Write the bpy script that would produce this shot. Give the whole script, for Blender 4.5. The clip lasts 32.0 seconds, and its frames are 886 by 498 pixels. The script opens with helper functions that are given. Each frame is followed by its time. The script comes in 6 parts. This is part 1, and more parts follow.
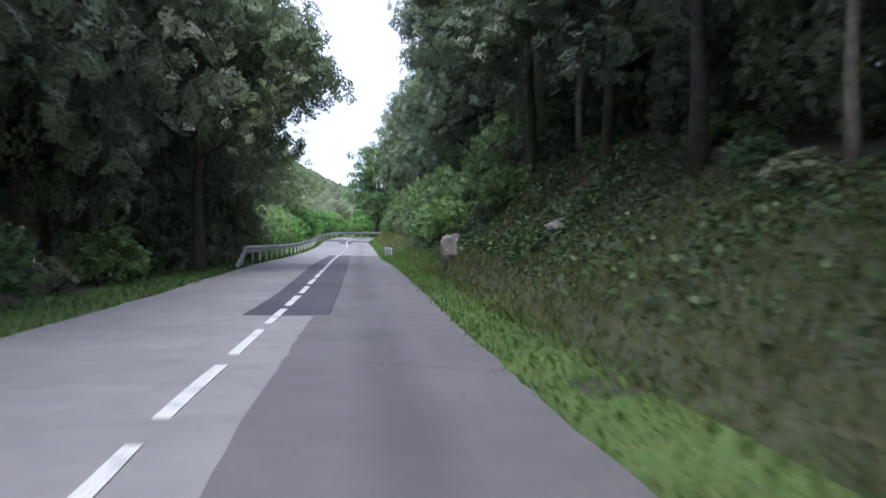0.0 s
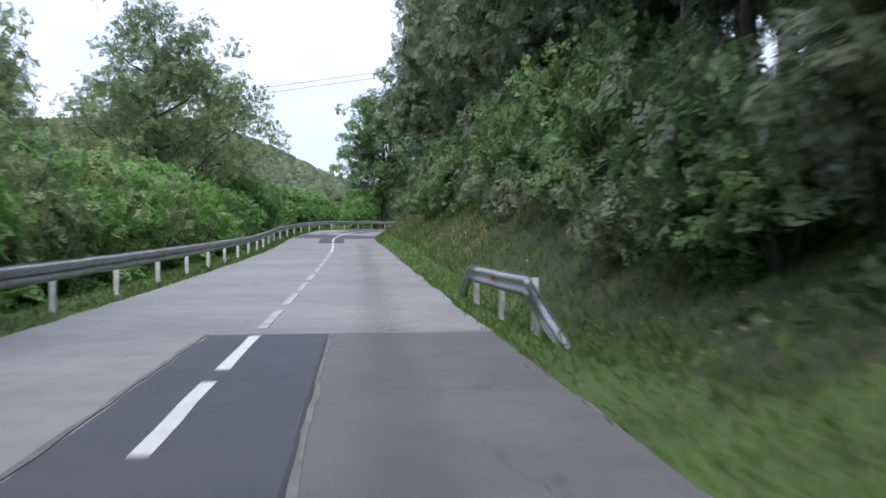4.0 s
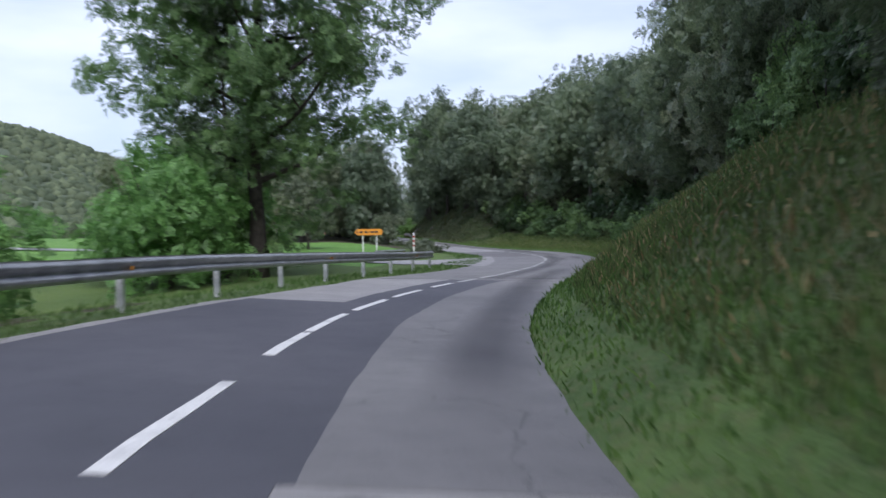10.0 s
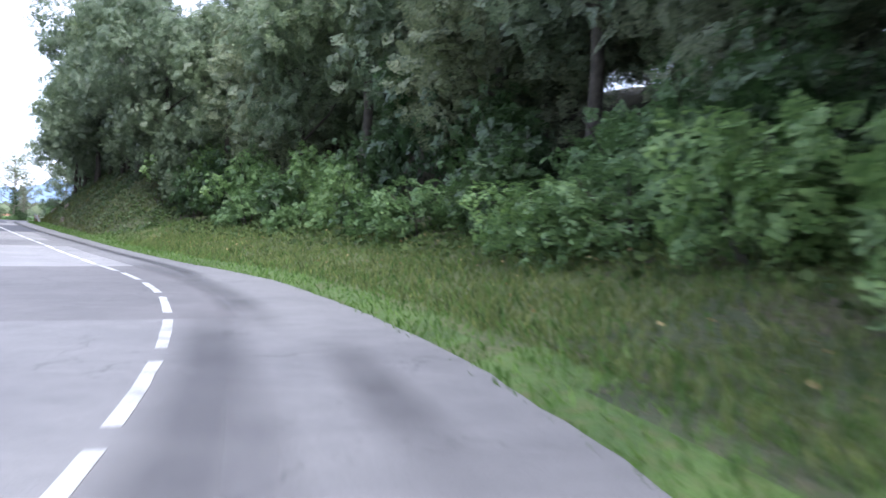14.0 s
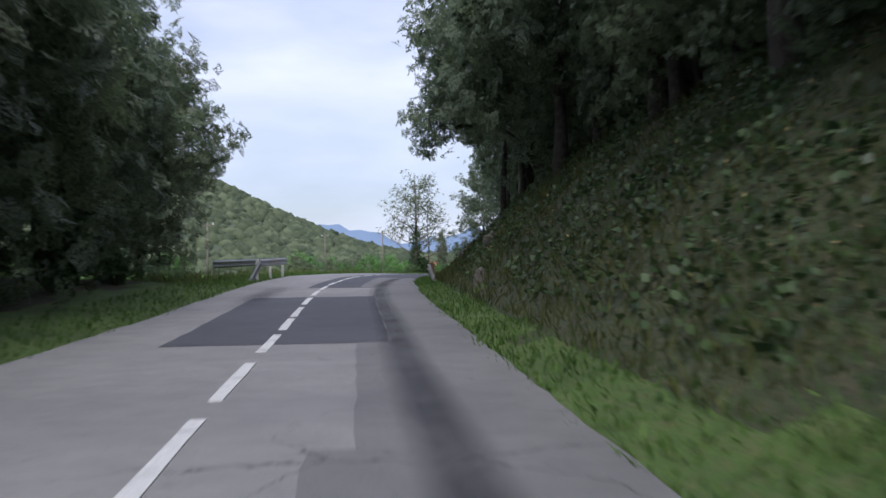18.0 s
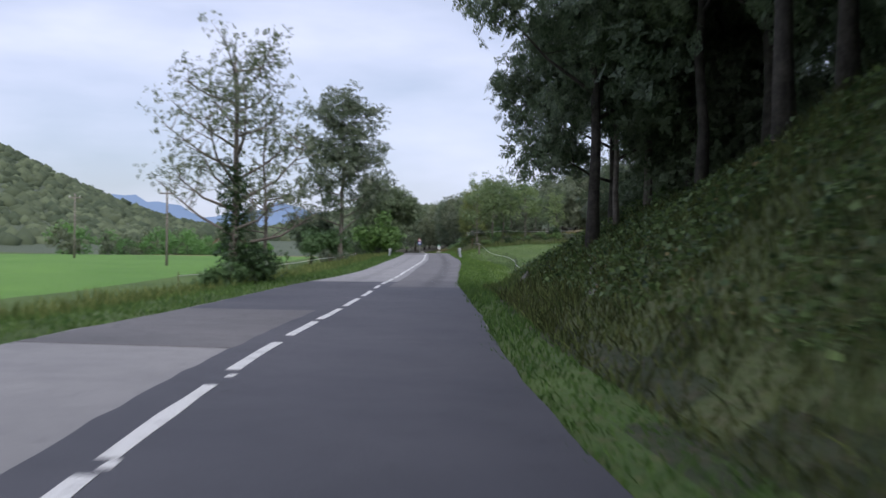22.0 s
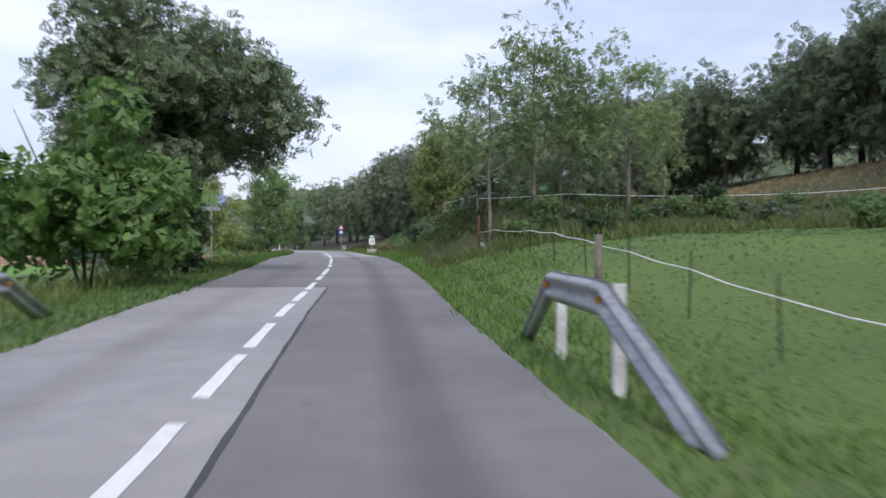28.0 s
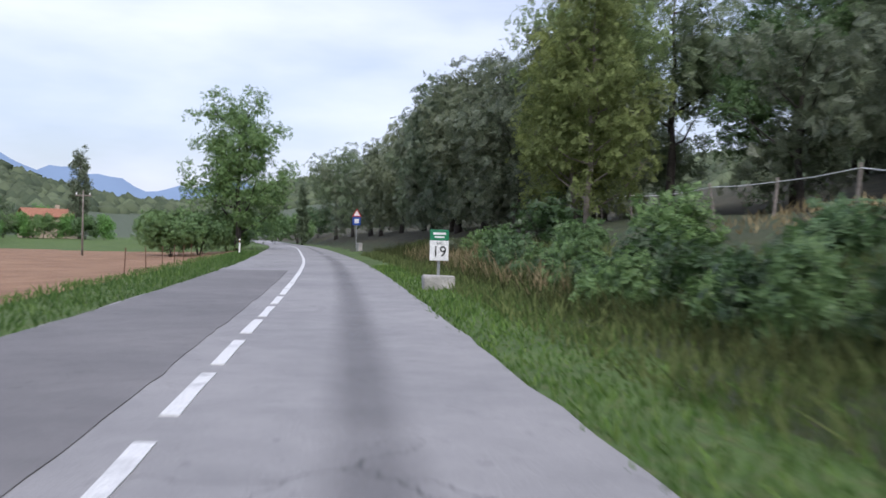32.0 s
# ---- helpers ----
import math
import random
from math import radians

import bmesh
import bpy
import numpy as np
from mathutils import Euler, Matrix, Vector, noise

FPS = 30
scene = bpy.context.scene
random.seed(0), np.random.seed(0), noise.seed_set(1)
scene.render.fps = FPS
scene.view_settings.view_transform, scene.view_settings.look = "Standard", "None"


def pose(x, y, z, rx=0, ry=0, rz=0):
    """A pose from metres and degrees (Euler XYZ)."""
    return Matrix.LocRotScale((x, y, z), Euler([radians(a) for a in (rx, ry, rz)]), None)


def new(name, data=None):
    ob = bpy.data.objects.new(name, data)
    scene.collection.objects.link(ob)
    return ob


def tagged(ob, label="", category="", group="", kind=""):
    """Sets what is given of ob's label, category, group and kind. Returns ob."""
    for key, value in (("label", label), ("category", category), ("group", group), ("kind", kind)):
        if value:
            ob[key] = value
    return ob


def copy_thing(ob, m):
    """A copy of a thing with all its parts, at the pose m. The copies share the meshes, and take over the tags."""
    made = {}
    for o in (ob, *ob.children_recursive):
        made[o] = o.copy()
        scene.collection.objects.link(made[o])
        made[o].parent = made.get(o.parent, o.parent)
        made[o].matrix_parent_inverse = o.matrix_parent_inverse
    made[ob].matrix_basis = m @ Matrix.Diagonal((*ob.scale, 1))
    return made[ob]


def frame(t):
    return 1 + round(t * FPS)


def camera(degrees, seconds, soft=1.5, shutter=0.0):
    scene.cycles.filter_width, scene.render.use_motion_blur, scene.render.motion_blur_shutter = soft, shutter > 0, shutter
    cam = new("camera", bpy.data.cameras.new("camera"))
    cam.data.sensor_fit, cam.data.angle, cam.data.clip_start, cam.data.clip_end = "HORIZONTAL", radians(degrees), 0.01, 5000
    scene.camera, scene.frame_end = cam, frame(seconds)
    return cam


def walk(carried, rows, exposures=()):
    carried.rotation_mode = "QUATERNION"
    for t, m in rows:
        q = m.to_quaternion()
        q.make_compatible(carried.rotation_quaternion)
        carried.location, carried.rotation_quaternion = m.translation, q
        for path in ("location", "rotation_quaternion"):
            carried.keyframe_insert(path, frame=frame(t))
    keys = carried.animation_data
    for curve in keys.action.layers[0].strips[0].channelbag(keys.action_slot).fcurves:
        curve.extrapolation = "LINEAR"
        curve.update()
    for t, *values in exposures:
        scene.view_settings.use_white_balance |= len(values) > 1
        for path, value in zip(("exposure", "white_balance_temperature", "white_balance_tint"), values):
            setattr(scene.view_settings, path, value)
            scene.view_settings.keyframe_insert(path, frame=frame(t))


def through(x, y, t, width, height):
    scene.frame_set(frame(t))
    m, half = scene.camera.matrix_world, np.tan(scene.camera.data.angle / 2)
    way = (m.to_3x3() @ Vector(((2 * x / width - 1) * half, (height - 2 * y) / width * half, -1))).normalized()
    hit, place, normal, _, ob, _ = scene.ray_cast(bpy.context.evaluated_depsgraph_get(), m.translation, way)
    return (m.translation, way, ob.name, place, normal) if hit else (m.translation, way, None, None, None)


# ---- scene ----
cam = camera(49.4, 32.0, soft=1.5, shutter=0.4)
# seconds, x, y, z, turn, tilt, lean
PATH = [
    (0.0, 0.00, 0.00, 1.25, -5.74, -0.58, 0.27),
    (0.5, 0.03, 6.55, 1.25, -5.61, -0.63, -0.21),
    (1.0, 0.07, 13.36, 1.28, -5.39, -0.49, -0.60),
    (1.5, 0.09, 19.85, 1.30, -5.54, -0.71, 1.13),
    (2.0, 0.17, 26.65, 1.36, -5.94, -0.21, 0.60),
    (2.5, 0.27, 33.49, 1.39, -6.45, 0.21, 0.14),
    (3.0, 0.35, 40.52, 1.40, -6.59, -0.43, 0.12),
    (3.5, 0.39, 47.83, 1.38, -6.38, -0.72, 0.09),
    (4.0, 0.48, 55.36, 1.30, -6.07, -1.10, -0.72),
    (4.5, 0.54, 62.06, 1.32, -6.14, -0.91, -0.55),
    (5.0, 0.65, 68.88, 1.33, -6.55, -0.58, -0.28),
    (5.5, 0.83, 75.77, 1.37, -6.93, -0.33, -0.01),
    (6.0, 1.04, 82.70, 1.43, -6.75, -0.13, 0.29),
    (6.5, 1.18, 89.67, 1.50, -6.19, 0.03, 0.65),
    (7.0, 1.27, 96.65, 1.58, -6.00, 0.11, 0.64),
    (7.5, 1.29, 103.34, 1.67, -6.02, 0.21, -0.13),
    (8.0, 1.41, 110.17, 1.87, -5.79, 0.44, -1.96),
    (8.5, 1.48, 116.76, 2.03, -6.03, 0.64, -0.93),
    (9.0, 1.63, 123.64, 2.17, -7.17, 0.87, 0.01),
    (9.5, 2.18, 129.85, 2.32, -10.51, 0.33, -0.89),
    (10.0, 3.19, 136.18, 2.44, -14.84, -0.15, -0.66),
    (10.5, 4.44, 141.97, 2.49, -19.48, -0.48, -0.74),
    (11.0, 6.25, 148.01, 2.59, -23.67, -0.52, -1.37),
    (11.5, 8.33, 153.48, 2.64, -27.71, -0.55, -0.19),
    (12.0, 10.95, 159.22, 2.63, -31.39, -0.59, 0.82),
    (12.5, 13.46, 164.47, 2.63, -33.41, -0.53, 0.80),
    (13.0, 16.28, 170.20, 2.71, -33.92, -0.63, 0.36),
    (13.5, 18.92, 175.65, 2.74, -32.86, -0.74, -0.14),
    (14.0, 21.49, 181.28, 2.84, -30.33, -0.28, 1.63),
    (14.5, 23.66, 186.56, 2.94, -26.12, -0.24, 0.92),
    (15.0, 25.42, 192.39, 3.03, -20.37, -0.28, 0.36),
    (15.5, 26.56, 198.02, 3.10, -15.57, 0.01, 0.50),
    (16.0, 27.46, 203.88, 3.20, -12.79, 0.24, 0.12),
    (16.5, 28.15, 209.78, 3.27, -10.33, 0.37, -0.28),
    (17.0, 28.56, 215.68, 3.38, -7.23, 0.69, -0.96),
    (17.5, 28.57, 221.60, 3.52, -4.93, 1.23, -1.73),
    (18.0, 28.64, 227.61, 3.71, -6.50, 1.76, -0.91),
    (18.5, 28.84, 233.74, 3.87, -7.24, 1.63, -0.13),
    (19.0, 29.04, 240.25, 4.15, -7.21, 1.48, 0.34),
    (19.5, 29.24, 246.21, 4.33, -7.00, 1.35, 0.13),
    (20.0, 29.41, 252.49, 4.61, -7.04, 1.21, 0.92),
    (20.5, 29.65, 258.57, 4.76, -8.12, 0.96, 0.46),
    (21.0, 30.25, 264.89, 4.93, -11.01, 0.50, 0.33),
    (21.5, 31.11, 270.77, 5.05, -14.38, 0.58, 0.79),
    (22.0, 32.29, 276.81, 5.15, -18.03, 0.39, 0.36),
    (22.5, 33.69, 282.58, 5.21, -20.63, 0.22, 0.44),
    (23.0, 35.37, 288.83, 5.29, -22.69, -0.02, 1.13),
    (23.5, 37.28, 294.99, 5.33, -24.43, -0.14, 0.64),
    (24.0, 39.22, 301.00, 5.32, -25.26, -0.43, 0.31),
    (24.5, 41.39, 307.14, 5.33, -24.77, -0.49, 0.30),
    (25.0, 43.65, 313.47, 5.40, -25.21, -0.14, 0.07),
    (25.5, 46.02, 319.88, 5.56, -25.29, 0.19, -0.03),
    (26.0, 48.37, 326.39, 5.75, -24.34, 0.11, -0.10),
    (26.5, 50.57, 333.02, 5.91, -22.86, -0.27, -0.20),
    (27.0, 52.66, 339.72, 6.00, -22.29, -0.28, -0.26),
    (27.5, 54.62, 346.08, 6.06, -22.17, -0.13, -0.16),
    (28.0, 56.58, 352.56, 6.14, -22.03, -0.27, -0.08),
    (28.5, 58.60, 358.86, 6.27, -22.05, -0.29, 0.14),
    (29.0, 60.95, 365.78, 6.36, -22.16, -0.36, 0.45),
    (29.5, 62.84, 371.96, 6.45, -22.13, 0.03, -0.61),
    (30.0, 64.63, 378.29, 6.55, -21.54, -0.06, 0.88),
    (30.5, 66.39, 384.41, 6.63, -21.01, -0.25, -0.15),
    (31.0, 68.14, 390.54, 6.69, -20.87, -0.49, -0.40),
    (31.5, 69.68, 396.04, 6.73, -21.04, -0.59, -0.43),
    (32.0, 71.10, 401.24, 6.69, -20.80, -0.73, 1.37),
]
walk(cam, [(t, pose(x, y, z, 90 + tilt, 0, turn) @ pose(0, 0, 0, 0, 0, lean)) for t, x, y, z, turn, tilt, lean in PATH],
     exposures=[(t, stops, warm, 13) for t, stops, warm in ((0, 1.02, 5800), (1, .95, 5800), (2, .6, 5900), (3, .52, 6000), (4.5, .72, 6000), (6.5, .47, 6000), (8, .1, 6000), (9, .08, 6000), (10, .35, 5900), (11, .68, 5800), (12, .95, 5800), (13, 1.25, 5850), (14, 1.58, 5850),
                                                            (14.6, 1.42, 5850), (15.5, .92, 5850), (17.5, .3, 6000), (20, -.18, 6100), (22, .04, 6100), (24, .2, 6100), (25, .22, 6100), (27, .25, 6150), (29, .45, 6150), (30, .5, 6100), (32, .28, 6100))])

# ---- daylight: bright haze with thin cloud ----
SUN_UP, SUN_TURN = 48.0, 188.0
world = bpy.data.worlds.new("world")
scene.world = world
world.use_nodes = True
wn, wl = world.node_tree.nodes, world.node_tree.links
wn.clear()
w_out = wn.new("ShaderNodeOutputWorld")
w_bg = wn.new("ShaderNodeBackground")
w_sky = wn.new("ShaderNodeTexSky")
w_sky.sky_type = "NISHITA"
w_sky.sun_disc = False
w_sky.sun_elevation, w_sky.sun_rotation = radians(SUN_UP), radians(SUN_TURN)
w_sky.air_density, w_sky.dust_density, w_sky.ozone_density = 1.0, 2.0, 1.0
w_co = wn.new("ShaderNodeTexCoord")
w_map = wn.new("ShaderNodeMapping")
w_map.inputs["Scale"].default_value = (1.6, 1.6, 5.0)
w_noise = wn.new("ShaderNodeTexNoise")
w_noise.inputs["Scale"].default_value, w_noise.inputs["Detail"].default_value = 1.6, 5.0
w_ramp = wn.new("ShaderNodeMapRange")
w_ramp.inputs["From Min"].default_value, w_ramp.inputs["From Max"].default_value = 0.35, 0.75
w_ramp.inputs["To Min"].default_value, w_ramp.inputs["To Max"].default_value = 0.36, 1.0
w_mix = wn.new("ShaderNodeMix")
w_mix.data_type = "RGBA"
w_mix.inputs["B"].default_value = (9.1, 9.4, 11.1, 1)
wl.new(w_co.outputs["Generated"], w_map.inputs["Vector"])
wl.new(w_map.outputs[0], w_noise.inputs["Vector"])
wl.new(w_noise.outputs[0], w_ramp.inputs["Value"])
wl.new(w_ramp.outputs[0], w_mix.inputs["Factor"])
wl.new(w_sky.outputs[0], w_mix.inputs["A"])
wl.new(w_mix.outputs["Result"], w_bg.inputs["Color"])
w_bg.inputs["Strength"].default_value = 0.1
wl.new(w_bg.outputs[0], w_out.inputs[0])
sun = new("sun", bpy.data.lights.new("sun", "SUN"))
sun.data.energy, sun.data.angle, sun.data.color = 2.0, radians(24), (1.0, 0.95, 0.88)
sun.matrix_world = pose(0, 0, 60, 90 - SUN_UP, 0, 180 - SUN_TURN)


# ---- materials ----
def material(name, rough=0.8, metal=0.0):
    m = bpy.data.materials.new(name)
    m.use_nodes = True
    b = m.node_tree.nodes["Principled BSDF"]
    b.inputs["Roughness"].default_value, b.inputs["Metallic"].default_value = rough, metal
    return m, m.node_tree.nodes, m.node_tree.links, b


def noise_tex(n, l, scale, detail=4, coords=None, stretch=None):
    t = n.new("ShaderNodeTexNoise")
    t.inputs["Scale"].default_value, t.inputs["Detail"].default_value = scale, detail
    if coords is not None:
        if stretch:
            mp = n.new("ShaderNodeMapping")
            mp.inputs["Scale"].default_value = stretch
            l.new(coords, mp.inputs[0])
            coords = mp.outputs[0]
        l.new(coords, t.inputs["Vector"])
    return t.outputs[0]


def ramp(n, l, value, stops):
    r = n.new("ShaderNodeValToRGB")
    while len(r.color_ramp.elements) < len(stops):
        r.color_ramp.elements.new(0.5)
    for e, (p, c) in zip(r.color_ramp.elements, stops):
        e.position, e.color = p, (*c, 1)
    l.new(value, r.inputs[0])
    return r.outputs[0]


def blend(n, l, mode, fac, a, b):
    m = n.new("ShaderNodeMix")
    m.data_type, m.blend_type = "RGBA", mode
    for key, v in (("Factor", fac), ("A", a), ("B", b)):
        if isinstance(v, (int, float)):
            m.inputs[key].default_value = v
        elif isinstance(v, tuple):
            m.inputs[key].default_value = (*v, 1)
        else:
            l.new(v, m.inputs[key])
    return m.outputs["Result"]


def bump(n, l, b, height, strength=0.3, distance=0.02):
    k = n.new("ShaderNodeBump")
    k.inputs["Strength"].default_value, k.inputs["Distance"].default_value = strength, distance
    l.new(height, k.inputs["Height"])
    l.new(k.outputs[0], b.inputs["Normal"])


def spotted(name, dark, light, scale, rough=0.85, metal=0.0, fine=60.0, relief=0.3, depth=0.02, spread=(0.3, 0.7)):
    """Two scales of variation between two colours, with fine relief."""
    m, n, l, b = material(name, rough, metal)
    co = n.new("ShaderNodeTexCoord").outputs["Object"]
    big = ramp(n, l, noise_tex(n, l, scale, 5, co), [(spread[0], dark), (spread[1], light)])
    small = noise_tex(n, l, fine, 3, co)
    tone = ramp(n, l, small, [(0.3, (0.75, 0.75, 0.75)), (0.7, (1.2, 1.2, 1.2))])
    l.new(blend(n, l, "MULTIPLY", 1.0, big, tone), b.inputs["Base Color"])
    bump(n, l, b, small, relief, depth)
    return m


LEAF_TONES = {}


def leafy(name, dark, light, gloss=0.55, through=0.35, vary=0.5, cells=0.0, fill=0.55):
    """Leaf: colour differs leaf by leaf and plant by plant; some light passes through."""
    m, n, l, b = material(name, gloss)
    geo, info = n.new("ShaderNodeNewGeometry"), n.new("ShaderNodeObjectInfo")
    share = geo.outputs["Random Per Island"]
    if cells:
        v = n.new("ShaderNodeTexVoronoi")
        v.inputs["Scale"].default_value = cells
        l.new(n.new("ShaderNodeTexCoord").outputs["Object"], v.inputs["Vector"])
        grey = n.new("ShaderNodeRGBToBW")
        l.new(v.outputs["Color"], grey.inputs[0])
        share = grey.outputs[0]
    c = ramp(n, l, share, [(0.0, dark), (0.75, light), (1.0, tuple(min(1, v * 1.35) for v in light))])
    tint = ramp(n, l, info.outputs["Random"], [(0.0, (1 - vary * 0.4, 1 - vary * 0.35, 1 - vary * 0.3)), (1.0, (1 + vary * 0.35, 1 + vary * 0.3, 1.0))])
    c = blend(n, l, "MULTIPLY", 1.0, c, tint)
    l.new(c, b.inputs["Base Color"])
    b.inputs["Specular IOR Level"].default_value = 0.5 if gloss < 0.58 else 0.15
    tr = n.new("ShaderNodeBsdfTranslucent")
    l.new(c, tr.inputs["Color"])
    mx = n.new("ShaderNodeMixShader")
    mx.inputs[0].default_value = through
    l.new(b.outputs[0], mx.inputs[1])
    l.new(tr.outputs[0], mx.inputs[2])
    if cells:
        # a spray of single leaves with air between them
        gap = n.new("ShaderNodeMath")
        gap.operation = "GREATER_THAN"
        gap.inputs[1].default_value = fill
        l.new(v.outputs["Distance"], gap.inputs[0])
        air = n.new("ShaderNodeMixShader")
        l.new(gap.outputs[0], air.inputs[0])
        l.new(mx.outputs[0], air.inputs[1])
        l.new(n.new("ShaderNodeBsdfTransparent").outputs[0], air.inputs[2])
        mx = air
    l.new(mx.outputs[0], n["Material Output"].inputs[0])
    LEAF_TONES[m.name] = (dark, light, [])
    return m


def mass_of(leaf):
    """Close-packed foliage seen as one surface: cells of leaf size in the leaf's own colours."""
    dark, light, done = LEAF_TONES[leaf.name]
    if done:
        return done[0]
    m, n, l, b = material(leaf.name + "_mass", 0.7)
    co = n.new("ShaderNodeTexCoord").outputs["Object"]
    v = n.new("ShaderNodeTexVoronoi")
    v.inputs["Scale"].default_value = 9.0
    l.new(co, v.inputs["Vector"])
    grey = n.new("ShaderNodeRGBToBW")
    l.new(v.outputs["Color"], grey.inputs[0])
    c = ramp(n, l, grey.outputs[0], [(0.15, dark), (0.85, light)])
    info = n.new("ShaderNodeObjectInfo")
    c = blend(n, l, "MULTIPLY", 1.0, c, ramp(n, l, info.outputs["Random"], [(0.0, (0.85, 0.87, 0.9)), (1.0, (1.15, 1.12, 1.0))]))
    l.new(c, b.inputs["Base Color"])
    b.inputs["Specular IOR Level"].default_value = 0.2
    bump(n, l, b, v.outputs["Distance"], 1.0, 0.12)
    gap = n.new("ShaderNodeMath")
    gap.operation = "GREATER_THAN"
    gap.inputs[1].default_value = 0.5
    l.new(v.outputs["Distance"], gap.inputs[0])
    air = n.new("ShaderNodeMixShader")
    l.new(gap.outputs[0], air.inputs[0])
    l.new(b.outputs[0], air.inputs[1])
    l.new(n.new("ShaderNodeBsdfTransparent").outputs[0], air.inputs[2])
    l.new(air.outputs[0], n["Material Output"].inputs[0])
    done.append(m)
    return m


def asphalt(name, dark, light, crack=0.0):
    m, n, l, b = material(name, 0.72)
    co = n.new("ShaderNodeTexCoord").outputs["Object"]
    big = ramp(n, l, noise_tex(n, l, 0.35, 6, co), [(0.3, dark), (0.7, light)])
    grit = noise_tex(n, l, 140, 2, co)
    tone = ramp(n, l, grit, [(0.3, (0.72, 0.72, 0.72)), (0.7, (1.25, 1.25, 1.25))])
    c = blend(n, l, "MULTIPLY", 1.0, big, tone)
    mid = ramp(n, l, noise_tex(n, l, 2.2, 5, co), [(0.32, (0.9, 0.9, 0.9)), (0.6, (1.04, 1.035, 1.03))])
    c = blend(n, l, "MULTIPLY", 1.0, c, mid)
    # tar and oil spots, and along the older lanes a few hairline cracks
    c = blend(n, l, "MULTIPLY", 1.0, c, ramp(n, l, noise_tex(n, l, 7.0, 3, co), [(0.66, (1, 1, 1)), (0.74, (0.72, 0.72, 0.73))]))
    if crack:
        cell = n.new("ShaderNodeTexVoronoi")
        cell.feature = "DISTANCE_TO_EDGE"
        cell.inputs["Scale"].default_value = 0.42
        push = n.new("ShaderNodeVectorMath")
        push.operation = "ADD"
        warp = n.new("ShaderNodeTexNoise")
        warp.inputs["Scale"].default_value, warp.inputs["Detail"].default_value = 1.3, 6.0
        l.new(co, warp.inputs["Vector"])
        l.new(co, push.inputs[0])
        l.new(warp.outputs["Color"], push.inputs[1])
        l.new(push.outputs[0], cell.inputs["Vector"])
        line = ramp(n, l, cell.outputs["Distance"], [(0.0, (1, 1, 1)), (crack, (0, 0, 0))])
        where = ramp(n, l, noise_tex(n, l, 0.16, 3, co), [(0.5, (0, 0, 0)), (0.6, (1, 1, 1))])
        c = blend(n, l, "MIX", blend(n, l, "MULTIPLY", 1.0, line, where), c, (0.06, 0.06, 0.062))
    l.new(c, b.inputs["Base Color"])
    bump(n, l, b, grit, 0.35, 0.006)
    return m


ASPHALT = asphalt("worn_asphalt", (0.224, 0.220, 0.223), (0.299, 0.291, 0.290), 0.008)
ASPHALT_MID = asphalt("middling_asphalt", (0.150, 0.147, 0.151), (0.207, 0.202, 0.202), 0.008)
ASPHALT_GREY = asphalt("even_grey_asphalt", (0.135, 0.129, 0.130), (0.184, 0.176, 0.174))
ASPHALT_LANE = asphalt("grey_asphalt", (0.115, 0.111, 0.114), (0.160, 0.153, 0.155), 0.008)
ASPHALT_DARK = asphalt("dark_asphalt", (0.055, 0.056, 0.07), (0.085, 0.085, 0.1))
TAR = asphalt("tar", (0.03, 0.03, 0.035), (0.05, 0.05, 0.055))
PAINT = spotted("road_paint", (0.387, 0.387, 0.387), (0.669, 0.669, 0.660), 3.0, 0.6, fine=45, relief=0.15, depth=0.004, spread=(0.22, 0.45))
PAINT_WORN = spotted("worn_road_paint", (0.282, 0.282, 0.282), (0.475, 0.475, 0.466), 3.0, 0.7, fine=45, relief=0.15, depth=0.004, spread=(0.3, 0.6))
PALE_POST = spotted("pale_steel_post", (0.42, 0.43, 0.44), (0.6, 0.61, 0.62), 3, 0.6, 0.0, 20, 0.1, 0.003)
STEEL = spotted("galvanised_steel", (0.28, 0.29, 0.3), (0.46, 0.47, 0.48), 2.5, 0.45, 0.7, 20, 0.1, 0.003)
DULL_STEEL = spotted("weathered_steel", (0.09, 0.085, 0.075), (0.24, 0.23, 0.21), 3.5, 0.65, 0.45, 24, 0.2, 0.004)
RUSTY = spotted("rusted_steel", (0.10, 0.05, 0.035), (0.2, 0.11, 0.07), 6, 0.8, 0.2, 40, 0.3, 0.004)
BARK = spotted("bark", (0.03, 0.026, 0.022), (0.085, 0.073, 0.062), 5, 0.95, 0, 22, 0.7, 0.03)
BARK_PALE = spotted("pale_bark", (0.12, 0.10, 0.085), (0.24, 0.21, 0.18), 4, 0.95, 0, 18, 0.7, 0.03)
ROCK = spotted("rock", (0.13, 0.12, 0.105), (0.40, 0.37, 0.33), 2.6, 0.9, 0, 14, 0.9, 0.06)
ROCK_DARK = spotted("shaded_rock", (0.07, 0.065, 0.055), (0.2, 0.18, 0.155), 2.6, 0.9, 0, 14, 0.9, 0.06)
POST_WOOD = spotted("weathered_wood", (0.12, 0.10, 0.085), (0.27, 0.24, 0.21), 9, 0.9, 0, 50, 0.4, 0.006)
WHITE = spotted("white_plastic", (0.68, 0.68, 0.67), (0.82, 0.82, 0.81), 6, 0.5, 0, 40, 0.05, 0.002)
BLACK = spotted("black_plastic", (0.015, 0.015, 0.016), (0.03, 0.03, 0.03), 6, 0.5, 0, 40, 0.05, 0.002)
GREEN_SIGN = spotted("green_sign", (0.01, 0.16, 0.07), (0.015, 0.2, 0.09), 8, 0.4, 0, 40, 0.02, 0.001)
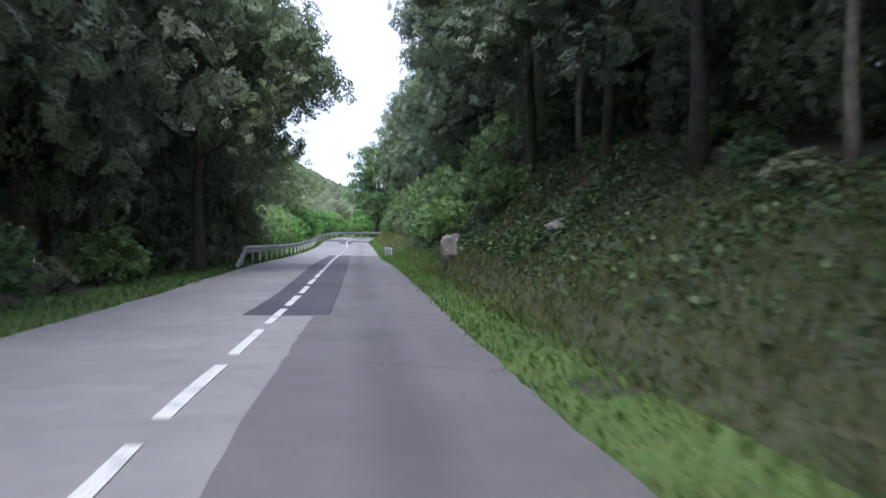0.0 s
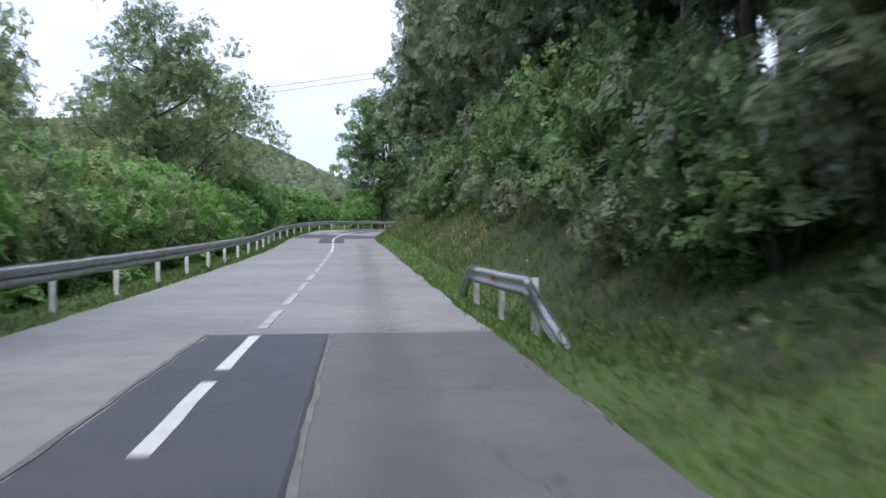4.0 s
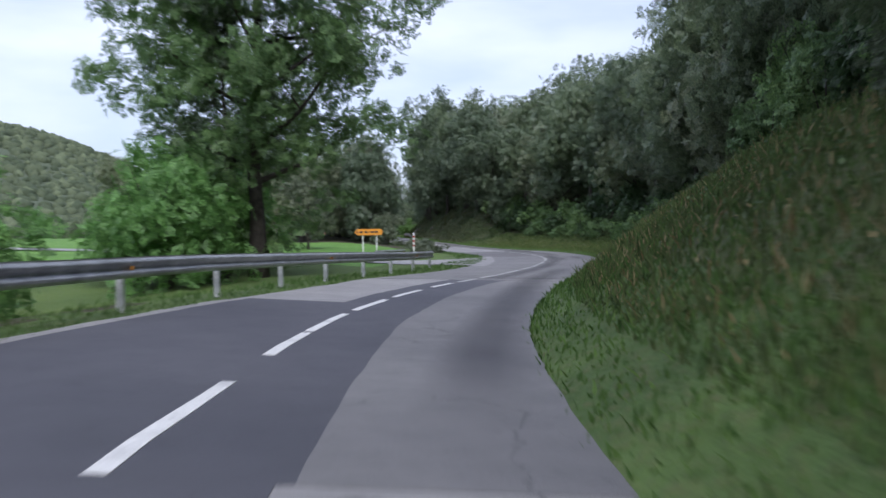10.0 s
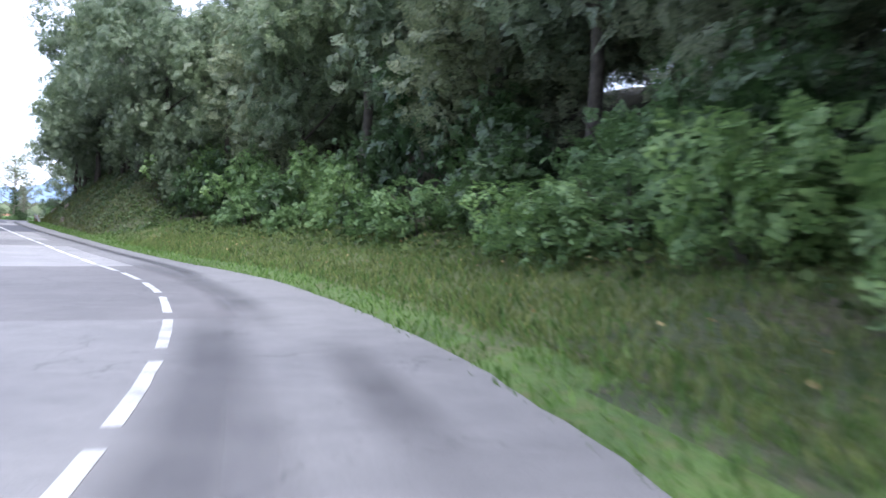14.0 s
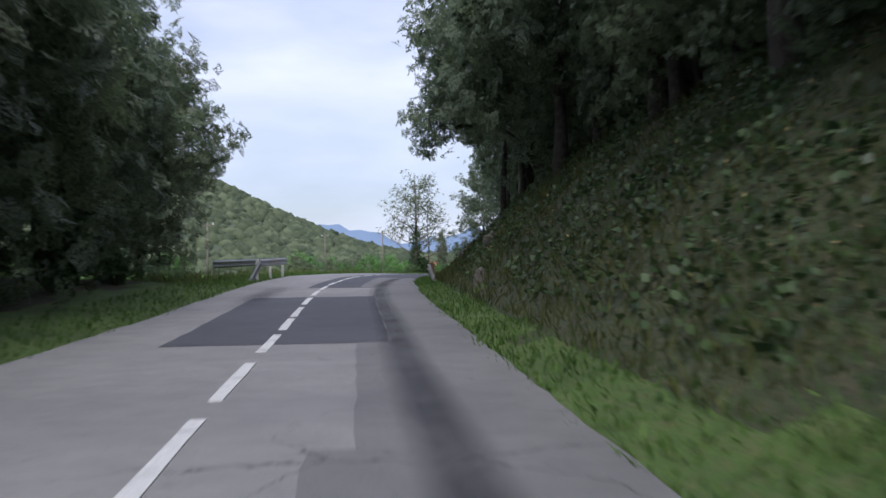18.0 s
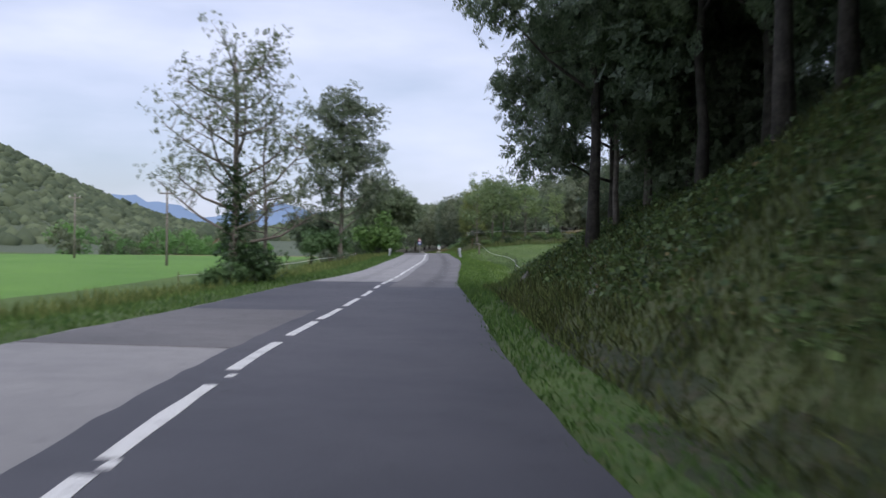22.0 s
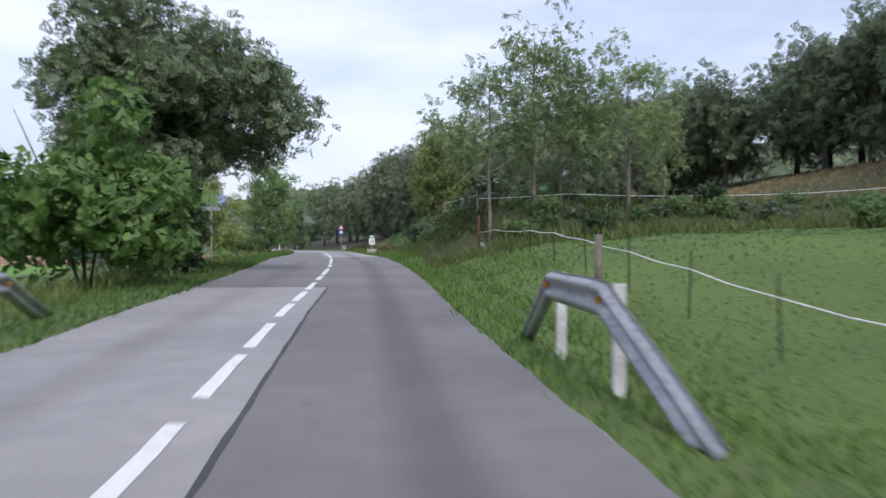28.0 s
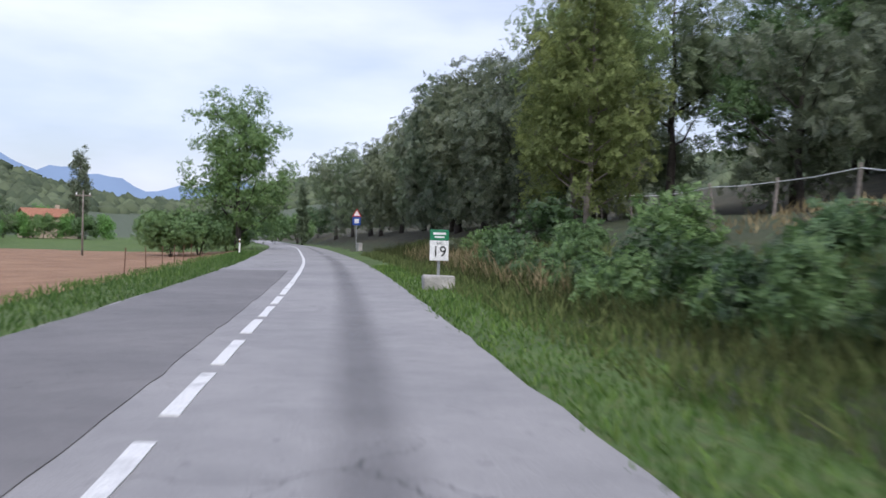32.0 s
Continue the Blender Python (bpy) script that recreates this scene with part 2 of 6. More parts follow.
BLUE_SIGN = spotted("blue_sign", (0.02, 0.06, 0.3), (0.03, 0.09, 0.36), 8, 0.4, 0, 40, 0.02, 0.001)
RED_SIGN = spotted("red_sign", (0.4, 0.02, 0.02), (0.5, 0.03, 0.03), 8, 0.4, 0, 40, 0.02, 0.001)
ORANGE_SIGN = spotted("orange_sign", (0.65, 0.25, 0.02), (0.75, 0.32, 0.03), 8, 0.4, 0, 40, 0.02, 0.001)
REFLECTOR = spotted("amber_reflector", (0.6, 0.25, 0.02), (0.7, 0.3, 0.03), 8, 0.3, 0, 40, 0.05, 0.001)
ROOF = spotted("clay_tiles", (0.25, 0.10, 0.06), (0.42, 0.2, 0.12), 3, 0.9, 0, 14, 0.5, 0.04)
RENDERED = spotted("sand_plaster", (0.42, 0.33, 0.25), (0.55, 0.45, 0.35), 1.5, 0.9, 0, 20, 0.2, 0.01)
CONCRETE = spotted("concrete", (0.26, 0.25, 0.23), (0.42, 0.40, 0.37), 3, 0.9, 0, 30, 0.3, 0.01)
OAK = leafy("holm_oak_leaf", (0.062, 0.097, 0.057), (0.166, 0.215, 0.125), 0.45, 0.36, cells=19.0)
OLIVE = leafy("grey_green_leaf", (0.077, 0.106, 0.065), (0.194, 0.226, 0.139), 0.45, 0.36, cells=19.0)
ROBINIA = leafy("robinia_leaf", (0.069, 0.158, 0.043), (0.176, 0.347, 0.101), 0.55, 0.4, cells=17.0)
BRAMBLE = leafy("bramble_leaf", (0.057, 0.122, 0.047), (0.159, 0.255, 0.099), 0.55, 0.35, 0.7, cells=17.0)
BRIGHT = leafy("lime_leaf", (0.057, 0.132, 0.031), (0.167, 0.276, 0.071), 0.55, 0.45, cells=7.5, fill=0.62)
AUTUMN = leafy("yellowing_leaf", (0.121, 0.167, 0.053), (0.259, 0.299, 0.109), 0.6, 0.4, cells=17.0)
IVY = leafy("ivy_leaf", (0.018, 0.044, 0.016), (0.055, 0.105, 0.036), 0.45, 0.3, cells=17.0)
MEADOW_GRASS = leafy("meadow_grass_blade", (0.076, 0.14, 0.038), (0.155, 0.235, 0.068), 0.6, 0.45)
AIRY = leafy("airy_leaf", (0.097, 0.152, 0.068), (0.248, 0.330, 0.152), 0.55, 0.5, cells=17.0)
IVY_LOW = leafy("ground_ivy_leaf", (0.022, 0.05, 0.02), (0.06, 0.1, 0.04), 0.5, 0.3)
BRAMBLE_LOW = leafy("low_bramble_leaf", (0.04, 0.07, 0.03), (0.09, 0.13, 0.05), 0.6, 0.35)
DRY = leafy("dry_stalk", (0.16, 0.12, 0.06), (0.32, 0.26, 0.15), 0.8, 0.2)
GRASS = leafy("grass_blade", (0.054, 0.115, 0.03), (0.118, 0.2, 0.058), 0.6, 0.45)
FAR_LEAF = leafy("far_wood", (0.085, 0.12, 0.075), (0.15, 0.19, 0.115), 0.8, 0.2)


# ---- the line of the road ----
RX = [-0.3, -0.2, -0.1, 0.0, 0.11, 0.33, 0.53, 0.95, 1.28, 1.58, 4.09, 11.35, 20.87, 26.83, 28.56, 29.03, 29.85, 33.09, 38.93,
      46.05, 52.74, 59.01, 65.13, 70.76, 76.1, 81.0, 85.3, 89.5, 93.5, 97.0, 100.0, 102.4]
RZ = [-0.09, -0.06, -0.03, 0.0, 0.06, 0.14, 0.07, 0.16, 0.39, 0.84, 1.23, 1.39, 1.57, 1.89, 2.24, 2.87, 3.55, 3.93, 4.08,
      4.32, 4.75, 5.03, 5.32, 5.45, 5.45, 5.45, 5.4, 5.3, 5.2, 5.1, 5.0, 5.0]
Y0, STEP = -60.0, 20.0


def spline(values, y):
    v = np.asarray(values, float)
    u = (np.asarray(y, float) - Y0) / STEP
    i = np.clip(np.floor(u).astype(int), 0, len(v) - 2)
    f = u - i
    a, b, c, d = (v[np.clip(i + k, 0, len(v) - 1)] for k in (-1, 0, 1, 2))
    smooth = 0.5 * (2 * b + (c - a) * f + (2 * a - 5 * b + 4 * c - d) * f * f + (3 * b - a - 3 * c + d) * f ** 3)
    ends = np.where(u < 0, v[0] + (v[1] - v[0]) * u, v[-1] + (v[-1] - v[-2]) * (u - len(v) + 1))
    return np.where((u >= 0) & (u <= len(v) - 1), smooth, ends)


LY = np.arange(-60.0, 700.0, 0.5)
LX, LZ = spline(RX, LY), spline(RZ, LY)
LS = np.concatenate([[0], np.cumsum(np.hypot(np.diff(LX), np.diff(LY)))])
LS -= np.interp(0.0, LY, LS)
TX, TY = np.gradient(LX), np.gradient(LY)
TL = np.hypot(TX, TY)
TX, TY = TX / TL, TY / TL


def table(s, rows, col):
    return np.interp(s, [r[0] for r in rows], [r[col] for r in rows])


# along the road: left edge, centre line, right edge
EDGES = [(-60, -4.2, -1.25, 1.45), (7, -4.15, -1.27, 1.45), (15, -4.1, -1.14, 1.5), (21, -4.0, -1.08, 1.58), (36, -4.1, -1.07, 1.6), (52, -4.15, -1.15, 1.56), (62, -4.15, -1.18, 1.62), (95, -4.25, -1.22, 1.5),
         (104, -4.2, -1.21, 1.46), (112, -4.1, -1.26, 1.36), (126, -4.3, -1.58, 1.12), (137, -4.75, -1.55, 1.14), (144, -4.75, -1.68, 1.0), (150, -4.6, -1.93, 0.84), (156, -4.4, -1.96, 0.9), (160, -4.4, -1.82, 1.04), (164, -4.5, -1.5, 1.26),
         (168, -4.4, -1.29, 1.56), (173, -4.4, -1.27, 1.56), (182, -4.4, -1.2, 1.54), (187, -4.3, -0.95, 1.85), (190, -4.2, -0.76, 2.06), (194, -4.15, -0.66, 2.12), (198, -4.15, -0.66, 2.02), (202, -4.3, -0.72, 1.88), (206, -4.45, -0.92, 1.8), (214, -4.8, -1.33, 1.28),
         (230, -4.6, -1.35, 1.33), (242, -4.1, -1.26, 1.5), (252, -3.85, -1.25, 1.52), (262, -3.9, -1.26, 1.58), (268, -4.2, -1.38, 1.4), (275, -4.45, -1.64, 1.18), (283, -4.45, -1.54, 1.26), (290, -4.3, -1.4, 1.38),
         (300, -4.15, -1.22, 1.56), (308, -4.2, -1.18, 1.46), (314, -4.3, -1.37, 1.2), (320, -4.1, -1.45, 1.06), (327, -3.9, -1.58, 1.0), (333, -3.8, -1.55, 1.1), (350, -3.75, -1.27, 1.33), (376, -3.7, -1.3, 1.28),
         (394, -3.75, -1.07, 1.53), (410, -4.1, -1.07, 1.68), (424, -3.8, -1.2, 1.52), (450, -3.8, -1.22, 1.4), (700, -4.0, -1.25, 1.5)]
# tilt of the road across its width in the bends
TILT = [(-60, 0), (108, .01), (126, .035), (137, .05), (152, .05), (162, .03), (172, 0), (190, -.02), (210, -.02), (228, 0), (258, 0), (274, .035),
        (292, .03), (302, .01), (312, 0), (900, 0)]


def banked(s, l):
    return -table(s, TILT, 1) * np.clip(l, -7.0, 2.5)


# heights across the verge, from the road's edge outwards
R_AT = [1.3, 2.3, 4.0, 6.0, 10.0, 15.0, 20.0, 27.0, 40.0, 80.0]
R_KIND = {"glade": [0.0, 0.15, 1.0, 2.05, 3.3, 4.4, 5.5, 7.08, 10.0, 18.0], "wood": [0.0, 0.2, 1.25, 3.2, 4.9, 5.95, 7.0, 8.05, 10.0, 18.0],
          "rock": [0, 0.1, 1.2, 3.7, 5.2, 6.2, 7.2, 8.6, 11.0, 18.0], "lawn": [0.0, -0.35, -0.3, 0.9, 4.2, 6.1, 8.0, 9.4, 12.0, 20.0],
          "bank": [0.0, 0.55, 1.8, 3.2, 5.0, 6.5, 8.0, 9.4, 12.0, 20.0], "dip": [0.0, -0.12, -0.3, 0.5, 2.8, 4.9, 7.0, 8.75, 12.0, 20.0],
          "ease": [0.0, 0.2, 1.2, 1.9, 3.3, 5.2, 7.2, 8.9, 12.0, 20.0],
          "slope": [0.0, 0.12, 0.5, 1.1, 3.0, 5.0, 7.0, 8.75, 12.0, 20.0], "cut": [0.0, 0.08, 1.65, 3.6, 5.0, 6.5, 8.0, 9.4, 12.0, 20.0],
          "spur": [0.0, 0.05, 1.15, 2.35, 3.5, 5.75, 8.0, 9.4, 12.0, 20.0], "meadow": [0, -0.15, -0.4, -0.4, -0.1, 0.35, 0.8, 1.9, 5.5, 12],
          "mound": [0, 0.3, 1.9, 2.2, 2.15, 2.2, 2.35, 3.0, 7, 13], "rise": [0, 0, 0.45, 0.8, 1.15, 1.3, 1.45, 2.3, 6, 12],
          "low": [0, 0.05, 0.2, 1.0, 1.95, 2.2, 3.0, 4.2, 7.0, 12.0], "steep": [0, 0.2, 2.2, 4.0, 5.3, 6.8, 8, 9.4, 12, 20]}
R_SEQ = [(-80, "glade"), (14, "glade"), (24, "wood"), (33, "rock"), (40, "rock"), (58, "wood"), (70, "lawn"), (84, "wood"), (95, "bank"), (164, "bank"), (169.3, "ease"), (173.2, "dip"), (178, "dip"),
         (188, "slope"), (234, "slope"), (244, "steep"), (258, "steep"), (268, "cut"), (290, "cut"), (305, "spur"), (309, "spur"), (316.5, "meadow"), (367, "meadow"), (387, "rise"), (397.6, "rise"), (400.8, "mound"), (411, "mound"), (421, "low"), (446, "low"), (800, "low")]
L_AT = [4.0, 5.5, 8.0, 12.0, 20.0, 40.0, 80.0]
L_KIND = {"wood": [0, 0, -.2, -.5, -1.2, -2, -3], "drop": [0, -.1, -.8, -1.4, -1.5, -1.5, -1.5], "side": [0, 0, 0, .2, .6, 1, 1.2],
          "knoll": [0, .1, .4, .6, .5, .4, .4], "field": [0, -.05, -.4, -.6, -.6, -.5, -.5]}
L_SEQ = [(-80, "wood"), (30, "wood"), (50, "drop"), (150, "drop"), (178, "side"), (202, "side"), (212, "knoll"), (258, "knoll"), (275, "field"), (800, "field")]


def across(s, d, at, kinds, seq):
    pos = [p for p, _ in seq]
    grid = np.array([kinds[k] for _, k in seq], float)
    i = np.clip(np.searchsorted(pos, s) - 1, 0, len(pos) - 2)
    f = (s - np.take(pos, i)) / (np.take(pos, i + 1) - np.take(pos, i))
    f = np.clip(f, 0, 1)
    f = f * f * (3 - 2 * f)
    h0 = np.zeros_like(d)
    h1 = np.zeros_like(d)
    for k in range(len(pos)):
        row = np.interp(d, at, grid[k])
        h0 = np.where(i == k, row, h0)
        h1 = np.where(i + 1 == k, row, h1)
    return h0 * (1 - f) + h1 * f


def wobble(x, y):
    """Uneven ground, about 1 at most."""
    return (np.sin(x * 0.9 + 1.3 * np.sin(y * 0.37)) * np.sin(y * 0.71 + 1.1 * np.sin(x * 0.53)) * 0.5
            + np.sin(x * 2.3 + y * 1.7) * 0.22 + np.sin(x * 1.9 - y * 2.9 + 2.0) * 0.18 + np.sin(x * 5.1 + 3 * np.sin(y * 2.3)) * 0.1)


HILLS = [(-150, 1150, 180, 330, 100), (-430, 1200, 200, 300, 112), (250, 1250, 130, 260, 24), (640, 900, 290, 420, 66), (420, 1500, 250, 250, 22)]


def ground_z(x, y):
    x, y = np.asarray(x, float), np.asarray(y, float)
    u = x - spline(RX, y)
    yc = np.clip(y, -59, 698)
    ty = np.interp(yc, LY, TY)
    s, l = np.interp(yc, LY, LS) + u * np.interp(yc, LY, TX), u * ty
    s = np.interp(np.clip(y, -59, 698) + np.clip(u, -30, 30) * np.interp(yc, LY, TX) * ty, LY, LS)
    right = across(s, l - table(s, EDGES, 3) + 1.3, R_AT, R_KIND, R_SEQ)
    left = across(s, -(l - table(s, EDGES, 1)) + 4.0, L_AT, L_KIND, L_SEQ)
    h = np.where(l > 0, right, left)
    edge = np.where(l > 0, l - table(s, EDGES, 3), -(l - table(s, EDGES, 1)))
    h = h + wobble(x, y) * 0.13 * np.clip((edge - 0.3) / 2.0, 0, 1) * np.where((l > 0) & ((s < 312) | (s > 392)), 1.0, 0.35)
    h = np.where(edge < 0, -0.09, h - 0.05 * np.clip(1 - edge / 0.4, 0, 1))
    z = spline(RZ, np.clip(y, -60, 560)) + h + banked(s, l)
    far = np.clip((np.hypot(np.maximum(np.abs(u) - 60, 0), np.maximum(y - 560, 0)) - 40) / 260, 0, 1)
    far = far * far * (3 - 2 * far)
    for hx, hy, wx, wy, hh in HILLS:
        z = z + hh * np.exp(-((x - hx) / wx) ** 2 - ((y - hy) / wy) ** 2) * far
    return z


def spot(s, l):
    """Where s metres along and l metres right of the line lies on the ground."""
    y = np.interp(s, LS, LY)
    x, tx, ty = np.interp(y, LY, LX), np.interp(y, LY, TX), np.interp(y, LY, TY)
    px, py = x + ty * l, y - tx * l
    return float(px), float(py), float(ground_z(px, py))


def level(s, l, h=0.0):
    """A point at a height over the road's surface, and the road's heading there."""
    y = np.interp(s, LS, LY)
    x, tx, ty = np.interp(y, LY, LX), np.interp(y, LY, TX), np.interp(y, LY, TY)
    return Vector((float(x + ty * l), float(y - tx * l), float(np.interp(y, LY, LZ) + h + banked(s, l))))


def heading(s):
    y = np.interp(s, LS, LY)
    return math.degrees(math.atan2(-float(np.interp(y, LY, TX)), float(np.interp(y, LY, TY))))


# ---- mesh helpers ----
def mesh_of(name, verts, faces, mats, smooth=False, slots=None):
    me = bpy.data.meshes.new(name)
    me.from_pydata([tuple(v) for v in verts], [], [tuple(f) for f in faces])
    for m in (mats if isinstance(mats, (list, tuple)) else [mats]):
        me.materials.append(m)
    if slots is not None:
        me.polygons.foreach_set("material_index", list(slots))
    if smooth:
        me.polygons.foreach_set("use_smooth", [True] * len(me.polygons))
    me.update()
    return me


def quads_mesh(name, corners, mats, slots=None):
    """Many loose quads from an (n, 4, 3) array."""
    n = len(corners)
    me = bpy.data.meshes.new(name)
    me.vertices.add(n * 4)
    me.vertices.foreach_set("co", np.asarray(corners, np.float32).ravel())
    me.loops.add(n * 4)
    me.loops.foreach_set("vertex_index", np.arange(n * 4, dtype=np.int32))
    me.polygons.add(n)
    me.polygons.foreach_set("loop_start", np.arange(0, n * 4, 4, dtype=np.int32))
    for m in (mats if isinstance(mats, (list, tuple)) else [mats]):
        me.materials.append(m)
    if slots is not None:
        me.polygons.foreach_set("material_index", np.asarray(slots, np.int32))
    me.update(calc_edges=True)
    return me


def piece(name, me, parent=None, label="", at=None):
    ob = new(name, me)
    if parent is not None:
        ob.parent = parent
    if at is not None:
        ob.matrix_basis = at
    if label:
        tagged(ob, label)
    return ob


def part(name, bm, mat, parent, label="", smooth=False):
    me = bpy.data.meshes.new(name)
    bm.to_mesh(me)
    bm.free()
    me.materials.append(mat)
    if smooth:
        me.polygons.foreach_set("use_smooth", [True] * len(me.polygons))
    return piece(name, me, parent, label)


def box(sx, sy, sz, at=(0, 0, 0), bevel=0.0):
    bm = bmesh.new()
    bmesh.ops.create_cube(bm, size=1, matrix=Matrix.Translation(at) @ Matrix.Diagonal((sx, sy, sz, 1)))
    if bevel:
        bmesh.ops.bevel(bm, geom=bm.edges[:], offset=bevel, segments=2, affect="EDGES", profile=0.5)
    return bm


def tube(path, radii, sides=7, cap=True):
    """Verts and faces of a tapered tube along points."""
    verts, faces = [], []
    path = [Vector(p) for p in path]
    for i, p in enumerate(path):
        d = (path[min(i + 1, len(path) - 1)] - path[max(i - 1, 0)]).normalized()
        a = d.cross(Vector((0, 0, 1)) if abs(d.z) < 0.9 else Vector((1, 0, 0))).normalized()
        b = d.cross(a)
        for k in range(sides):
            t = 2 * math.pi * k / sides
            verts.append(p + (a * math.cos(t) + b * math.sin(t)) * radii[i])
    for i in range(len(path) - 1):
        for k in range(sides):
            q = (k + 1) % sides
            faces.append((i * sides + k, i * sides + q, (i + 1) * sides + q, (i + 1) * sides + k))
    if cap:
        faces.append(tuple(range(sides))[::-1])
        faces.append(tuple((len(path) - 1) * sides + k for k in range(sides)))
    return verts, faces


def join(chunks):
    verts, faces = [], []
    for v, f in chunks:
        o = len(verts)
        verts += list(v)
        faces += [tuple(i + o for i in q) for q in f]
    return verts, faces


# ---- ground ----
def floor_mat(name, dark, light, speck, scale=0.6):
    m, n, l, b = material(name, 0.95)
    co = n.new("ShaderNodeTexCoord").outputs["Object"]
    c = ramp(n, l, noise_tex(n, l, scale, 6, co), [(0.32, dark), (0.68, light)])
    fine = noise_tex(n, l, 9.0, 4, co)
    c = blend(n, l, "MIX", ramp(n, l, fine, [(0.5, (0, 0, 0)), (0.72, (0.7, 0.7, 0.7))]), c, speck)
    tone = ramp(n, l, noise_tex(n, l, 40, 2, co), [(0.3, (0.7, 0.7, 0.7)), (0.7, (1.25, 1.25, 1.25))])
    l.new(blend(n, l, "MULTIPLY", 1.0, c, tone), b.inputs["Base Color"])
    bump(n, l, b, fine, 0.8, 0.12)
    return m


G_VERGE = floor_mat("verge_turf", (0.05, 0.095, 0.02), (0.095, 0.16, 0.035), (0.13, 0.115, 0.05))
G_WOOD = floor_mat("woodland_floor", (0.03, 0.034, 0.016), (0.065, 0.06, 0.03), (0.09, 0.065, 0.04))
# Brown earthy bank, with tree shade also put into its colour.
G_BANK = floor_mat("shade_toned_bank_turf", (0.028, 0.041, 0.016), (0.056, 0.072, 0.028), (0.1, 0.074, 0.045), 0.9)
# Greener, lighter bank turf; sunlight is put into its tone.
G_BANK_LIT = floor_mat("lit_toned_bank_turf", (0.06, 0.085, 0.026), (0.115, 0.14, 0.046), (0.15, 0.125, 0.07), 0.9)
G_MEADOW = floor_mat("meadow", (0.054, 0.104, 0.019), (0.097, 0.154, 0.028), (0.122, 0.148, 0.042), 0.25)
G_CROP = floor_mat("young_crop", (0.09, 0.21, 0.03), (0.13, 0.27, 0.04), (0.15, 0.25, 0.06), 0.12)
G_PLOUGH = floor_mat("ploughed_soil", (0.22, 0.12, 0.07), (0.32, 0.19, 0.11), (0.36, 0.24, 0.15), 0.5)
# Far slope green, a little distance haze put into its tone.
G_FAR = floor_mat("hazed_far_wooded_slope", (0.075, 0.098, 0.06), (0.095, 0.12, 0.074), (0.1, 0.125, 0.07), 0.02)


def graded(near, step, far, grow=1.18):
    out, d, s = list(np.arange(0, near, step)), near, step
    while d < far:
        out.append(d)
        s *= grow
        d += s
    return out + [far]


us = sorted(set([-v for v in graded(13, 0.45, 2600)] + graded(13, 0.45, 2600)))
ys = [-60 - v for v in graded(1, 1, 600, 1.35)[1:]][::-1] + list(np.arange(-60, 470, 1.0)) + [470 + v for v in graded(1, 1.2, 3200, 1.06)]
U, Y = np.meshgrid(np.array(us), np.array(ys))
X = spline(RX, np.clip(Y, -200, 560)) + U
Z = ground_z(X, Y)
nu, ny = len(us), len(ys)
verts = np.stack([X, Y, Z], -1).reshape(-1, 3)
idx = np.arange(nu * ny).reshape(ny, nu)
faces = np.stack([idx[:-1, :-1], idx[:-1, 1:], idx[1:, 1:], idx[1:, :-1]], -1).reshape(-1, 4)
fc = verts[faces].mean(1)
fl = fc[:, 0] - spline(RX, np.clip(fc[:, 1], -200, 560))
fs = np.interp(np.clip(fc[:, 1], -59, 698), LY, LS) + fl * 0.2
slot = np.full(len(faces), 0)
jag = wobble(fc[:, 0] * 0.6, fc[:, 1] * 0.6) * 1.2
meadow_r = (fs > 312 + jag * 2) & (fs < 396)
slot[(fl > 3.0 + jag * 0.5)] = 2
# Shade-toned ground under the trees, lit-toned ground on the open banks.
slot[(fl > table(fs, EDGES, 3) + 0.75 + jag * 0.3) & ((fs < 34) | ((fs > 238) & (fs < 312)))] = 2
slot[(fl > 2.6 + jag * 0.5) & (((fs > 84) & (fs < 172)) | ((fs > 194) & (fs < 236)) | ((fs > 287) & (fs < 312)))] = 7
slot[(fl > 6.0 + jag)] = 1
slot[(fl > 2.6) & (fl < 27 + jag * 2) & meadow_r] = 3
slot[(fl > 27 + jag * 2) & (fs > 300)] = 1
slot[(fl > 4.5) & (fl < 38) & (fs >= 396) & (fs < 445)] = 2
slot[(fl > 5.5 + jag) & (fs >= 445)] = 1
slot[(fl < -6.2 + jag * 0.5) & (fs < 175)] = 1
slot[(fl < -22) & (fs > 130) & (fs < 262)] = 4
slot[(fl < -6.5 + jag * 0.4) & (fl > -22) & (fs > 150) & (fs < 262)] = 3
slot[(fl < -6.5 + jag * 0.4) & (fs >= 212) & (fs < 266) & (fl > -16)] = 1
slot[(fl < -9.5 + jag * 0.3) & (fs > 182) & (fs < 226)] = 4
slot[(fl < -6.2) & (fs >= 266) & (fs < 620)] = 3
slot[(fl < -15) & (fs >= 266) & (fs < 425)] = 4
slot[(fl < -6.3) & (fl > -48) & (fs >= 425) & (fs < 505)] = 5
slot[(fl < -45) & (fs < 130) | (fl > 60)] = 6
slot[(np.abs(fl) > 130) | (fc[:, 1] > 640)] = 6
gm = bpy.data.meshes.new("ground")
gm.from_pydata(verts.tolist(), [], faces.tolist())
for m in (G_VERGE, G_WOOD, G_BANK, G_MEADOW, G_CROP, G_PLOUGH, G_FAR, G_BANK_LIT):
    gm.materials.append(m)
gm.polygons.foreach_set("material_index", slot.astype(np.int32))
gm.polygons.foreach_set("use_smooth", np.ones(len(faces), bool))
gm.update()
tagged(new("ground", gm), "rolling grassy ground with banks, meadow and fields", "ground", kind="structure")


